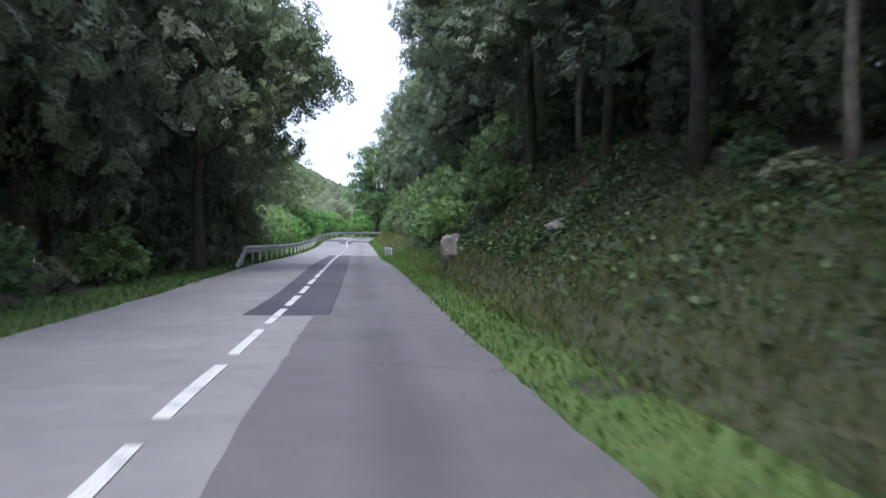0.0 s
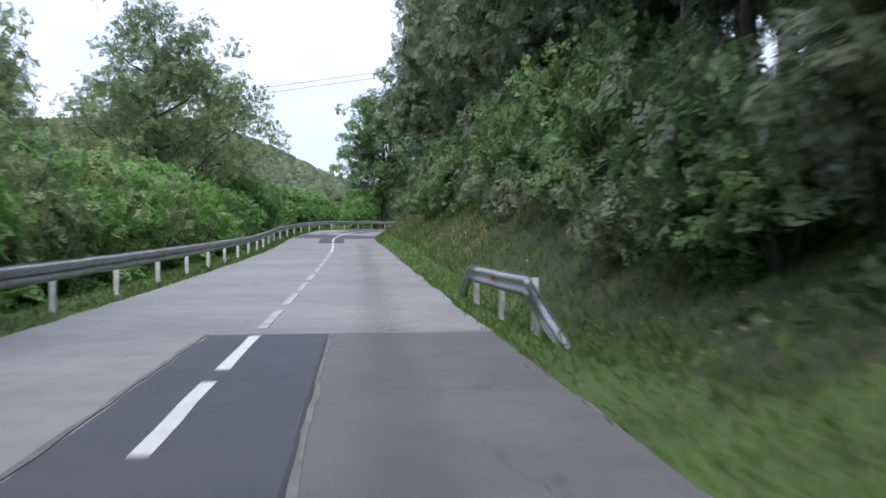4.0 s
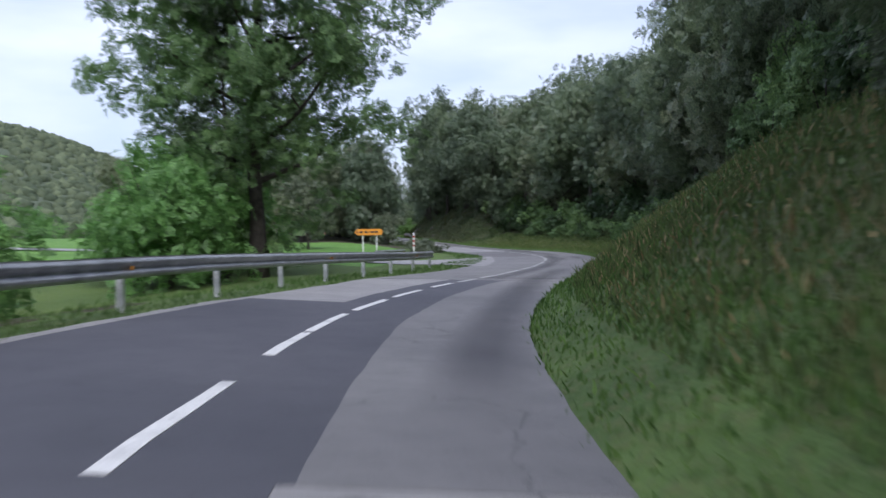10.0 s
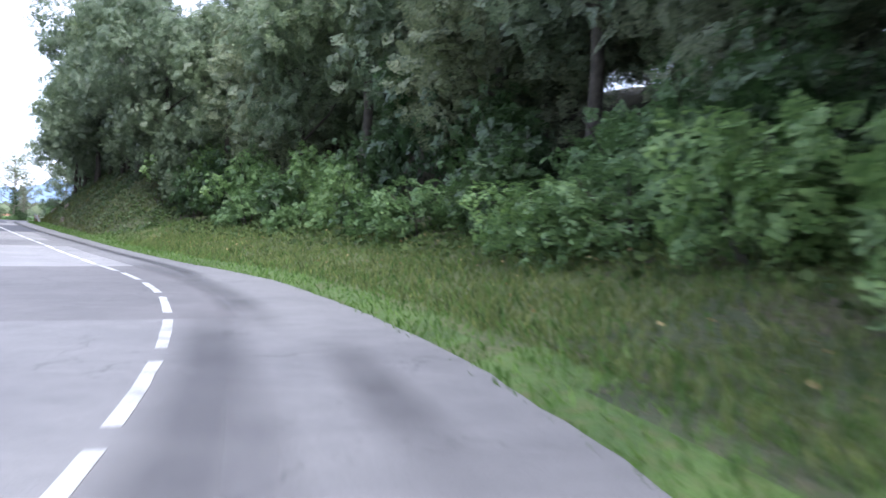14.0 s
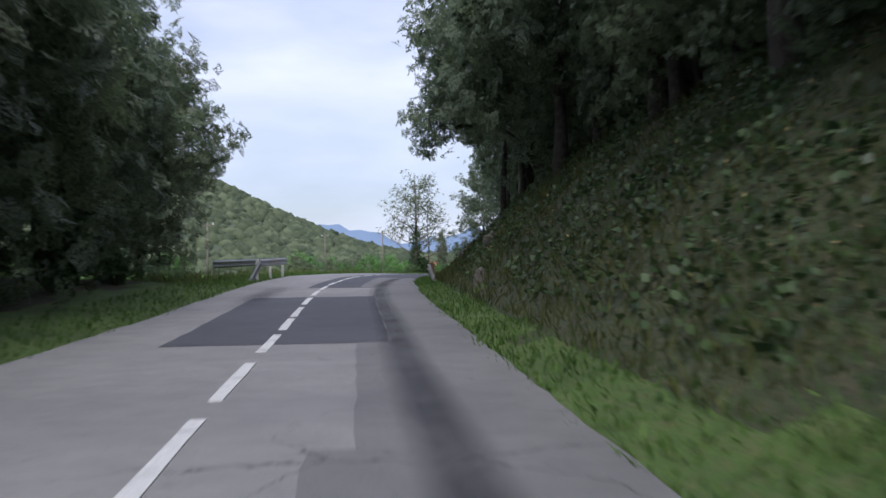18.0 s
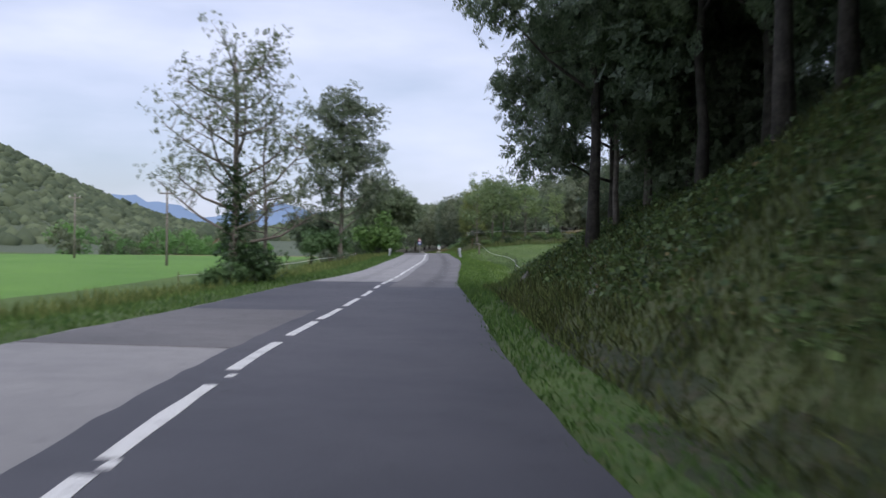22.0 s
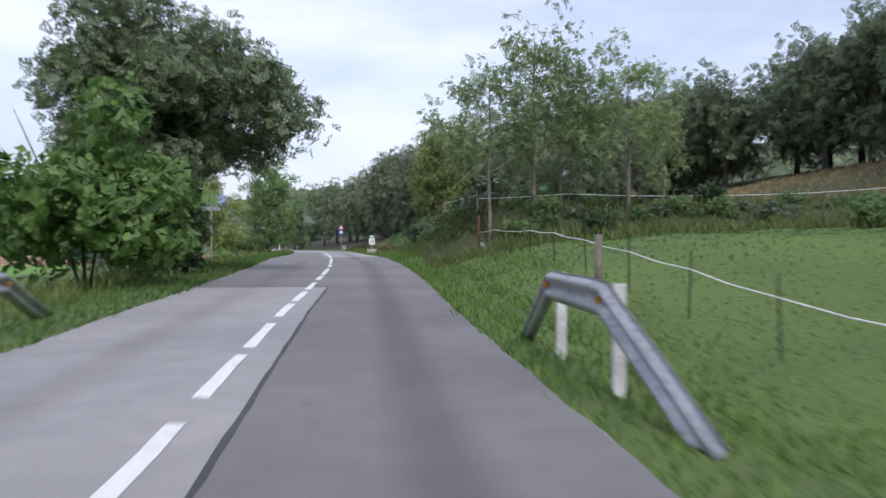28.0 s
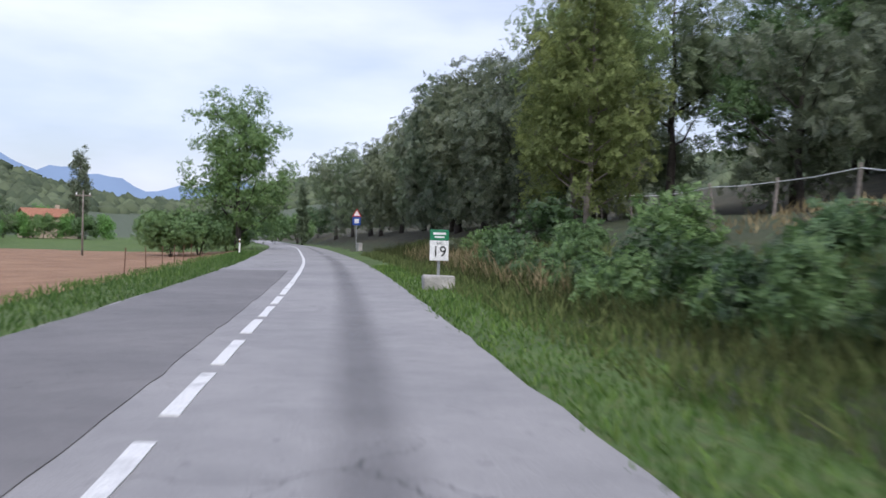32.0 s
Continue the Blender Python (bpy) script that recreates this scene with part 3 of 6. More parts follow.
# ---- road ----
def strip(name, s0, s1, lo, hi, mat, up=0.0, step=0.6, parent=None, label="", ragged=0.0, thick=0.06):
    """A sheet on the road from s0 to s1 between two offsets (functions of s), with a skirt for its thickness."""
    n = max(2, int((s1 - s0) / step) + 1)
    ss = np.linspace(s0, s1, n)
    vs, fs_ = [], []
    for i, s in enumerate(ss):
        a, b = lo(s), hi(s)
        if ragged:
            a += ragged * float(wobble(s * 3.1, a * 7))
            b += ragged * float(wobble(s * 2.7 + 40, b * 5))
        for k, (l, z) in enumerate(((a, -thick), (a, up), (a + (b - a) * 0.33, up), (a + (b - a) * 0.67, up), (b, up), (b, -thick))):
            vs.append(level(s, l, z))
    for i in range(n - 1):
        for k in range(5):
            o = i * 6 + k
            fs_.append((o, o + 1, o + 7, o + 6)[::-1])
    fs_.append((0, 1, 2, 3, 4, 5))
    fs_.append(tuple((n - 1) * 6 + k for k in (5, 4, 3, 2, 1, 0)))
    return piece(name, mesh_of(name, vs, fs_, mat), parent, label)


def const(v):
    return lambda s: v


def edge_l(d=0.0):
    return lambda s: float(table(s, EDGES, 1)) + d


def edge_r(d=0.0):
    return lambda s: float(table(s, EDGES, 3)) + d


def mid(d=0.0):
    return lambda s: float(table(s, EDGES, 2)) + d


def slant(a0, a1, s0, s1):
    return lambda s: float(table(s, EDGES, 2)) + a0 + (a1 - a0) * (s - s0) / (s1 - s0)


road = strip("road", -58, 620, edge_l(), edge_r(), ASPHALT, 0.0, 1.0, ragged=0.07, thick=0.12)
tagged(road, "narrow two-lane country road of worn grey asphalt", "road", kind="structure")
# patches of newer and older surfacing: s from, s to, left, right, surface
PATCHES = [(-58, 15.2, mid(0.55), edge_r(0.02), ASPHALT_LANE), (15.2, 66.9, edge_l(2.42), slant(0.8, 0.86, 15, 67), ASPHALT_DARK), (15.2, 66.9, slant(0.77, 0.83, 15, 67), edge_r(0.02), ASPHALT_LANE),
           (111.0, 119.2, mid(-0.85), mid(0.68), ASPHALT_DARK), (119.2, 127.0, edge_l(0.1), edge_r(0.02), ASPHALT_DARK),
           (141.0, 164.0, mid(0.94), edge_r(0.02), ASPHALT_MID), (132.8, 141.0, mid(-0.9), mid(0.9), ASPHALT_DARK), (141.0, 153.3, edge_l(0.25), mid(1.0), ASPHALT_DARK), (153.3, 164.4, mid(-0.56), mid(0.99), ASPHALT_DARK),
           (164.4, 198.0, edge_l(0.1), edge_r(0.02), ASPHALT_MID), (198.0, 228, mid(0.88), edge_r(0.02), ASPHALT_MID), (198.0, 212.6, edge_l(0.05), mid(0.9), ASPHALT_LANE), (228, 233.5, edge_l(0.05), edge_r(0.02), ASPHALT_MID), (233.5, 238.3, mid(0.85), edge_r(0.02), ASPHALT_MID),
           (238.3, 245.0, mid(1.15), edge_r(0.02), ASPHALT_MID), (245.0, 262.0, mid(1.6), edge_r(0.02), ASPHALT_MID), (245.0, 256.5, mid(-1.4), mid(1.58), ASPHALT_DARK), (262, 274.7, mid(-0.5), mid(1.12), ASPHALT_DARK), (262, 274.7, mid(1.1), edge_r(0.02), ASPHALT_MID),
           (274.7, 300.4, mid(-0.42), edge_r(0.02), ASPHALT_DARK), (293.0, 300.4, edge_l(0.04), mid(-0.4), ASPHALT_LANE), (300.4, 312.0, edge_l(0.04), edge_r(0.02), ASPHALT_DARK), (312.0, 316.4, edge_l(0.04), mid(0.4), ASPHALT_DARK),
           (312.0, 382.3, mid(0.38), edge_r(0.02), ASPHALT_LANE), (382.3, 413.4, edge_l(0.04), edge_r(0.02), ASPHALT_GREY), (413.4, 444, edge_l(0.04), mid(-0.4), ASPHALT_GREY)]
for i, (a, b, lo, hi, mat) in enumerate(PATCHES):
    strip("asphalt_patch", a, b, lo, hi, mat, 0.004 + 0.0002 * i, 0.5, road, "", 0.035, 0.03)
# tarred seams and the dark band that tyres leave
strip("tar_seam", 330, 382, mid(0.36), mid(0.405), TAR, 0.0097, 0.5, road, "", 0.018, 0.02)
strip("tar_seam", 15.3, 66.8, slant(0.77, 0.83, 15, 67), slant(0.8, 0.86, 15, 67), TAR, 0.0097, 0.5, road, "", 0.012, 0.02)
strip("tar_seam", 166.1, 166.17, mid(0.1), edge_r(-0.05), TAR, 0.0105, 0.07, road, "", 0.02, 0.02)
# pale crumbling joints beside the dark patch
WORN_JOINT = spotted("worn_joint", (0.12, 0.115, 0.12), (0.24, 0.235, 0.23), 6, 0.95, 0, 60, 0.5, 0.01)
strip("worn_joint", 26, 66.9, slant(0.81, 0.87, 15, 67), slant(0.84, 0.905, 15, 67), WORN_JOINT, 0.0102, 0.4, road, "", 0.035, 0.02)
strip("worn_joint", 36, 66.9, edge_l(2.36), edge_l(2.405), WORN_JOINT, 0.0102, 0.4, road, "", 0.03, 0.02)
RUBBER, n_, l_, b_ = material("rubber_film", 0.62)
b_.inputs["Base Color"].default_value = (0.035, 0.035, 0.042, 1)
fade_ = n_.new("ShaderNodeAttribute")
fade_.attribute_name = "wear"
patchy = ramp(n_, l_, noise_tex(n_, l_, 1.1, 6, n_.new("ShaderNodeTexCoord").outputs["Object"]), [(0.3, (0.55, 0.55, 0.55)), (0.68, (1, 1, 1))])
mult = n_.new("ShaderNodeMath")
mult.operation = "MULTIPLY"
l_.new(fade_.outputs["Fac"], mult.inputs[0])
l_.new(patchy, mult.inputs[1])
clear = n_.new("ShaderNodeMixShader")
l_.new(mult.outputs[0], clear.inputs[0])
l_.new(n_.new("ShaderNodeBsdfTransparent").outputs[0], clear.inputs[1])
l_.new(b_.outputs[0], clear.inputs[2])
l_.new(clear.outputs[0], n_["Material Output"].inputs[0])


def rubber_trail(s0, s1, line, wide, dense):
    """A thin film of tyre rubber, worn away towards its edges and ends."""
    k = max(4, int((s1 - s0) / 0.8))
    vs, fs_, wear = [], [], []
    for i in range(k + 1):
        s_ = s0 + (s1 - s0) * i / k
        end = min(1.0, (s_ - s0) / 4, (s1 - s_) / 4)
        for j, f in enumerate((-1, -0.6, -0.25, 0.25, 0.6, 1)):
            x, y, z = level(s_, line(s_) + f * wide / 2, 0.0106)
            vs.append((x, y, z))
            wear.append(dense * max(0.0, end) * (0, 0.5, 1, 1, 0.5, 0)[j])
    for i in range(k):
        for j in range(5):
            o = i * 6 + j
            fs_.append((o, o + 1, o + 7, o + 6))
    me = mesh_of("rubber_trail", vs, fs_, RUBBER, True)
    me.attributes.new("wear", "FLOAT", "POINT").data.foreach_set("value", wear)
    piece("rubber_trail", me, road)


for s0, s1, line, wide, dense in ((206, 275, const(0.45), 0.62, 0.62), (142, 176, const(0.35), 1.1, 0.4), (404, 470, const(0.15), 0.75, 0.3), (470, 540, const(0.1), 0.5, 0.3), (164, 200, mid(0.5), 1.0, 0.4), (196, 215, mid(1.1), 0.9, 0.4),
                                  (189, 196, const(1.1), 0.7, 0.45), (188, 193, const(0.2), 0.5, 0.35), (191, 195, const(-2.6), 0.6, 0.3), (124, 134, const(-3.0), 0.9, 0.35), (252, 264, const(-2.6), 1.0, 0.4), (-40, 16, const(0.35), 0.8, 0.18), (16, 110, const(0.3), 0.8, 0.15), (310, 405, const(0.3), 0.7, 0.22), (312, 405, mid(-1.2), 0.7, 0.12)):
    rubber_trail(s0, s1, line, wide, dense)

# centre line: dashes of 2.7 m about every 3.7 m; s of the far ends of some, the rest between them
ENDS = [-54, 5.8, 12.9, 20.0, 27.4, 34.6, 38.3, 42.0, 45.4, 48.9, 52.6, 59.7, 63.3, 66.7, 102.4, 106.7, 111.2, 115.4, 118.9, 123.1, 126.8, 130.1, 136.6, 144.0, 147.9, 150.8, 154.4, 158.2, 162.0, 168.2, 174.0, 177.7, 181.7, 186.1, 190.6, 194.1, 197.9, 201.7, 205.5,
        213.0, 239.5, 246.4, 252.6, 259.8, 276.5, 283.5, 290.0, 293.8, 297.5, 301.1, 305.2, 309.4, 313.5, 316.7, 319.6, 322.9, 326.0, 329.0, 348.7, 355.1, 358.1, 361.4, 364.4, 367.4, 370.8, 374.0, 377.4, 380.5, 383.8, 387.2,
        392.8, 397.3, 400.9, 406.9, 410.6, 413.7, 415.7, 417.7, 420.5, 423.1, 425.8, 428.3, 470, 600]
for e0, e1 in zip(ENDS, ENDS[1:]):
    k = max(1, round((e1 - e0) / (2.6 if e0 > 410 else 3.6)))
    for i in range(k):
        far = e0 + (e1 - e0) * i / k
        long = 3.4 if 129.5 < far < 134.5 else (0.95 if far > 434 else 0.75) * (e1 - e0) / k
        strip("lane_dash", far - long, far, mid(-0.062), mid(0.062), PAINT_WORN if 67.5 < far < 101 or 163 < far < 214 else PAINT, 0.012, 0.7, road, "", 0.015, 0.02)
for s_ in (287.1, 290.7, 283.4):
    strip("paint_mark", s_ - 0.2, s_, mid(0.02), mid(0.1), PAINT, 0.0125, 0.1, road, "", 0.03, 0.02)

# side road at the junction
vs, fs_ = [], []
SIDE = [(-3.6, 180.5, 200.0), (-4.6, 181.5, 196.5), (-6, 183.0, 193.8), (-8, 184.6, 192.6), (-12, 186.0, 192.6), (-18, 187, 193.5), (-26, 188, 194.5), (-36, 190, 196.5), (-50, 194, 200.5)]
for l_, a, b in SIDE:
    for k in range(9):
        x, y, z = spot(a + (b - a) * k / 8, l_)
        vs.append((x, y, max(z, level(a + (b - a) * k / 8, l_, -0.2).z) + (0.05 if l_ < -4 else 0.085)))
for i in range(len(SIDE) - 1):
    for k in range(8):
        fs_.append((i * 9 + k, i * 9 + k + 1, i * 9 + k + 10, i * 9 + k + 9))
tagged(piece("side_road", mesh_of("side_road", vs, fs_, ASPHALT, True)), "pale asphalt side road branching off at a junction", "road", kind="structure")


# ---- guard rails ----
W_SHAPE = [(0.0, 0.0), (0.035, 0.03), (0.08, 0.055), (0.08, 0.095), (0.02, 0.125), (0.02, 0.185), (0.08, 0.215), (0.08, 0.255), (0.035, 0.28), (0.0, 0.31)]


def guard_rail(label, s0, s1, off, side, top=0.72, ends=(True, True), post_every=4.0, mat=STEEL, post_mat=PALE_POST, ramp_len=2.6, reflect=False):
    """A corrugated beam on posts beside the road; side is +1 where the road lies to its left. Ends may dive to the ground."""
    base = new("guard_rail")
    c = level((s0 + s1) / 2, off((s0 + s1) / 2))
    base.matrix_basis = Matrix.Translation((c.x, c.y, spot((s0 + s1) / 2, off((s0 + s1) / 2))[2]))
    tagged(base, label, "guard rail", group="road guard rails")
    inv = base.matrix_basis.inverted()
    knots = list(np.arange(s0, s1, 0.9)) + [s1]
    if ends[0]:
        knots += [s0 + ramp_len * f for f in (0.9, 0.95, 1.0, 1.05)]
    if ends[1]:
        knots += [s1 - ramp_len * f for f in (0.9, 0.95, 1.0, 1.05)]
    knots = sorted(knots)
    verts, faces = [], []
    for s in knots:
        drop = 0.0
        if ends[0]:
            drop = max(drop, min(1, max(0, 1 - (s - s0) / ramp_len)))
        if ends[1]:
            drop = max(drop, min(1, max(0, 1 - (s1 - s) / ramp_len)))
        o = off(s) + side * 0.12 * drop
        gz = spot(s, o)[2] - level(s, o).z
        lower = top - 0.31 - (top - 0.31 - gz + 0.24) * drop
        sag = 0.012 * float(wobble(s * 1.3, side * 9.0))
        for t in (0.0, 0.006):
            for dx, dz in W_SHAPE:
                verts.append(inv @ level(s, o - side * (dx - t) + sag, lower + dz + sag))
    n = len(W_SHAPE)
    for i in range(len(knots) - 1):
        for t in (0, n):
            for k in range(n - 1):
                q = (i * 2 * n + t + k, i * 2 * n + t + k + 1, (i + 1) * 2 * n + t + k + 1, (i + 1) * 2 * n + t + k)
                faces.append(q if t else q[::-1])
        for k in (0, n - 1):
            faces.append((i * 2 * n + k, i * 2 * n + n + k, (i + 1) * 2 * n + n + k, (i + 1) * 2 * n + k))
    beam = piece("beam", mesh_of("beam", verts, faces, mat, True), base)
    first = s0 + (ramp_len if ends[0] else 0.4)
    last = s1 - (ramp_len if ends[1] else 0.2)
    count = max(1, round((last - first) / post_every))
    for k in range(count + 1):
        s = first + (last - first) * k / count
        o = off(s) + side * 0.09
        p = level(s, o)
        g = spot(s, o)[2]
        hgt = p.z + top - 0.02 - g + 0.25
        # a C-shaped post
        pts = [(-0.05, -0.03), (0.05, -0.03), (0.05, 0.03), (0.04, 0.03), (0.04, -0.02), (-0.04, -0.02), (-0.04, 0.03), (-0.05, 0.03)]
        vs = [(x, y, 0) for x, y in pts] + [(x, y, hgt) for x, y in pts]
        fs_ = [(i, (i + 1) % 8, 8 + (i + 1) % 8, 8 + i) for i in range(8)] + [(8, 9, 12, 13), (9, 10, 11, 12), (8, 13, 14, 15)]
        piece("post", mesh_of("post", vs, fs_, post_mat), base, "", inv @ pose(p.x, p.y, g - 0.25, 0, 0, heading(s)))
        if reflect or k % 3 == 1:
            part("reflector", box(0.05, 0.012, 0.06, (0, 0, 0), 0.004), REFLECTOR, beam).matrix_basis = inv @ (Matrix.Translation(level(s + 0.06, o - side * 0.15, top - 0.155))) @ pose(0, 0, 0, 0, 0, heading(s))
    return base


def bend(rows):
    return lambda s: float(np.interp(s, [r[0] for r in rows], [r[1] for r in rows]))


LEFT_OFF = bend([(36, -4.3), (60, -4.6), (90, -4.7), (115, -4.75), (135, -4.9), (150, -4.9), (165, -4.9), (178, -5.5)])
guard_rail("long weathered steel guard rail edging the valley side", 36.6, 177.5, LEFT_OFF, -1, 0.78, (True, False), 4.0)
guard_rail("short galvanised guard rail with turned-down ends on the verge", 66.8, 75.2, bend([(66, 2.5), (69, 2.4), (73, 2.1), (76, 2.0)]), 1, 0.57, (True, True), 2.2, ramp_len=2.0)
guard_rail("short rusty guard rail with turned-down ends beside a grassy dip", 169.6, 176.6, bend([(168, 2.0), (172, 1.95), (177, 1.82)]), 1, 0.66, (True, True), 2.2, DULL_STEEL, RUSTY, ramp_len=2.4, reflect=True)
guard_rail("weathered guard rail with dark beam below the wooded cutting", 265.8, 275.5, bend([(264, 2.2), (268.8, 1.98), (273, 1.76), (277, 1.72)]), 1, 0.67, (True, True), 2.2, DULL_STEEL, RUSTY, 2.6)
guard_rail("galvanised guard rail with turned-down end beside the open field", 266.5, 274.0, bend([(266, -4.3), (275, -4.55)]), -1, 0.82, (True, False), 3.6, ramp_len=1.7)
guard_rail("second galvanised guard rail running towards the field edge", 268.5, 273.5, bend([(268, -6.3), (274, -5.4)]), -1, 0.75, (False, False), 3.0)
guard_rail("short shiny guard rail with amber reflectors beside the meadow fence", 366.6, 373.2, bend([(364, 1.85), (374, 1.82)]), 1, 0.82, (True, True), 2.1, ramp_len=2.2, reflect=True)
guard_rail("short galvanised guard rail with turned-down ends by the leafy fig", 369.8, 375.8, bend([(370, -4.55), (380, -4.6)]), -1, 0.72, (True, True), 3.4, ramp_len=2.2)


# ---- plants ----
rng = np.random.default_rng(7)


def leaf_quads(centres, per, spread, leaf, flat=0.35, seed=0, slim=0.5, droop=0.0):
    """Rhombic leaves scattered round clump centres."""
    r = np.random.default_rng(seed)
    c = np.repeat(np.asarray(centres, float), per, 0)
    n = len(c)
    d = r.normal(size=(n, 3))
    d /= np.linalg.norm(d, axis=1)[:, None]
    rad = np.asarray(spread) * (0.35 + 0.65 * r.random(n) ** 0.6) if np.ndim(spread) == 0 else np.repeat(spread, per) * (0.35 + 0.65 * r.random(n) ** 0.6)
    p = c + d * rad[:, None] * np.array([1, 1, 0.75])
    p[:, 2] -= droop * rad * r.random(n)
    nrm = d * 0.7 + r.normal(size=(n, 3)) * 0.6 + np.array([0, 0, flat])
    nrm /= np.linalg.norm(nrm, axis=1)[:, None]
    a = np.cross(nrm, r.normal(size=(n, 3)))
    a /= np.linalg.norm(a, axis=1)[:, None]
    b = np.cross(nrm, a)
    L = leaf * (0.6 + 0.8 * r.random(n))[:, None]
    w = L * slim
    bend_ = nrm * L * 0.12
    return np.stack([p - a * L * 0.5, p + b * w * 0.5 - bend_, p + a * L * 0.5, p - b * w * 0.5 - bend_], 1)


def ball(cuts):
    bm = bmesh.new()
    bmesh.ops.create_icosphere(bm, subdivisions=cuts, radius=1)
    v = np.array([tuple(p.co) for p in bm.verts])
    f = np.array([[p.index for p in q.verts] for q in bm.faces])
    bm.free()
    return v, f


BALLS = {1: ball(1), 2: ball(2)}


def billows(centres, radii, seed, cuts=2, rough=0.22, flat=0.85):
    """Uneven rounded masses of close foliage: verts and triangles."""
    r = np.random.default_rng(seed)
    bv, bf = BALLS[cuts]
    n, k = len(centres), len(bv)
    rad = np.broadcast_to(np.asarray(radii, float), (n,))
    size = 1 + rough * r.normal(size=(n, k))
    v = bv[None] * np.clip(size, 0.5, 1.5)[..., None] * rad[:, None, None] * np.array([1, 1, flat]) + np.asarray(centres)[:, None]
    f = bf[None] + (np.arange(n) * k)[:, None, None]
    return v.reshape(-1, 3), f.reshape(-1, 3)


def cover(centres, radii, per, leaf, seed, slim=0.55, flat=0.3, shell=(0.6, 1.2)):
    """Leaves lying over rounded masses, facing outwards."""
    r = np.random.default_rng(seed + 900)
    c = np.repeat(np.asarray(centres, float), per, 0)
    rad = np.repeat(np.broadcast_to(np.asarray(radii, float), (len(centres),)), per)
    n = len(c)
    d = r.normal(size=(n, 3))
    d[:, 2] += 0.15
    d /= np.linalg.norm(d, axis=1)[:, None]
    p = c + d * (rad * r.uniform(shell[0], shell[1], n))[:, None] * np.array([1, 1, 0.85])
    nrm = d + r.normal(size=(n, 3)) * 0.8 + np.array([0, 0, flat])
    nrm /= np.linalg.norm(nrm, axis=1)[:, None]
    a = np.cross(nrm, r.normal(size=(n, 3)))
    a /= np.linalg.norm(a, axis=1)[:, None]
    b = np.cross(nrm, a)
    L = leaf * (0.6 + 0.8 * r.random(n))[:, None]
    w, dip = L * slim, nrm * L * 0.12
    return np.stack([p - a * L * 0.5, p + b * w * 0.5 - dip, p + a * L * 0.5, p - b * w * 0.5 - dip], 1)


def limb_tree(height, radius, fork, spread, limbs, seed, lean=0.0, twigs=2):
    """Trunk and limbs; gives the tube chunks and the limb tips."""
    r = random.Random(seed)
    chunks, tips = [], []
    trunk = [(0, 0, -0.3)]
    k = 7
    for i in range(1, k + 1):
        z = height * 0.88 * i / k
        trunk.append((lean * z + r.uniform(-.05, .05) * height * 0.18, r.uniform(-.05, .05) * height * 0.18, z))
    rad = [radius * 1.35] + [radius * (1 - 0.85 * i / k) for i in range(1, k + 1)]
    chunks.append(tube(trunk, rad, 8))
    for i in range(limbs):
        f = fork + (0.95 - fork) * (i + r.random() * 0.6) / limbs
        z = height * 0.88 * f
        j = min(int(f * k), k - 1)
        base = Vector(trunk[j]).lerp(Vector(trunk[j + 1]), f * k - j)
        ang = i * 2.4 + r.uniform(-.4, .4)
        out = spread * (1.05 - 0.55 * max(0, f - fork) / (1 - fork)) * r.uniform(0.75, 1.1)
        tip = base + Vector((math.cos(ang) * out, math.sin(ang) * out, out * r.uniform(0.35, 0.9)))
        midp = base.lerp(tip, 0.5) + Vector((r.uniform(-.2, .2), r.uniform(-.2, .2), -0.08 * out))
        lr = radius * 0.42 * (1 - 0.5 * f)
        chunks.append(tube([base, midp, tip], [lr, lr * 0.65, lr * 0.2], 5, False))
        tips += [tip, base.lerp(tip, 0.65)]
        for t in range(twigs):
            q = midp.lerp(tip, r.random())
            e = q + Vector((r.uniform(-1, 1), r.uniform(-1, 1), r.uniform(0.1, 1))) * out * 0.4
            chunks.append(tube([q, e], [lr * 0.35, lr * 0.08], 4, False))
            tips.append(e)
    return chunks, tips


def shell_points(n, centre, size, seed, fill=0.35, lumpy=0.25, low=-1.0):
    r = np.random.default_rng(seed)
    out = []
    while len(out) < n:
        d = r.normal(size=3)
        d /= np.linalg.norm(d)
        if d[2] < low:
            continue
        k = 1 - fill * r.random() ** 2
        k *= 1 + lumpy * math.sin(d[0] * 4 + seed) * math.sin(d[1] * 5 + 1) + lumpy * 0.5 * r.normal() * 0.5
        out.append(np.array(centre) + d * np.array(size) * k)
    return np.array(out)


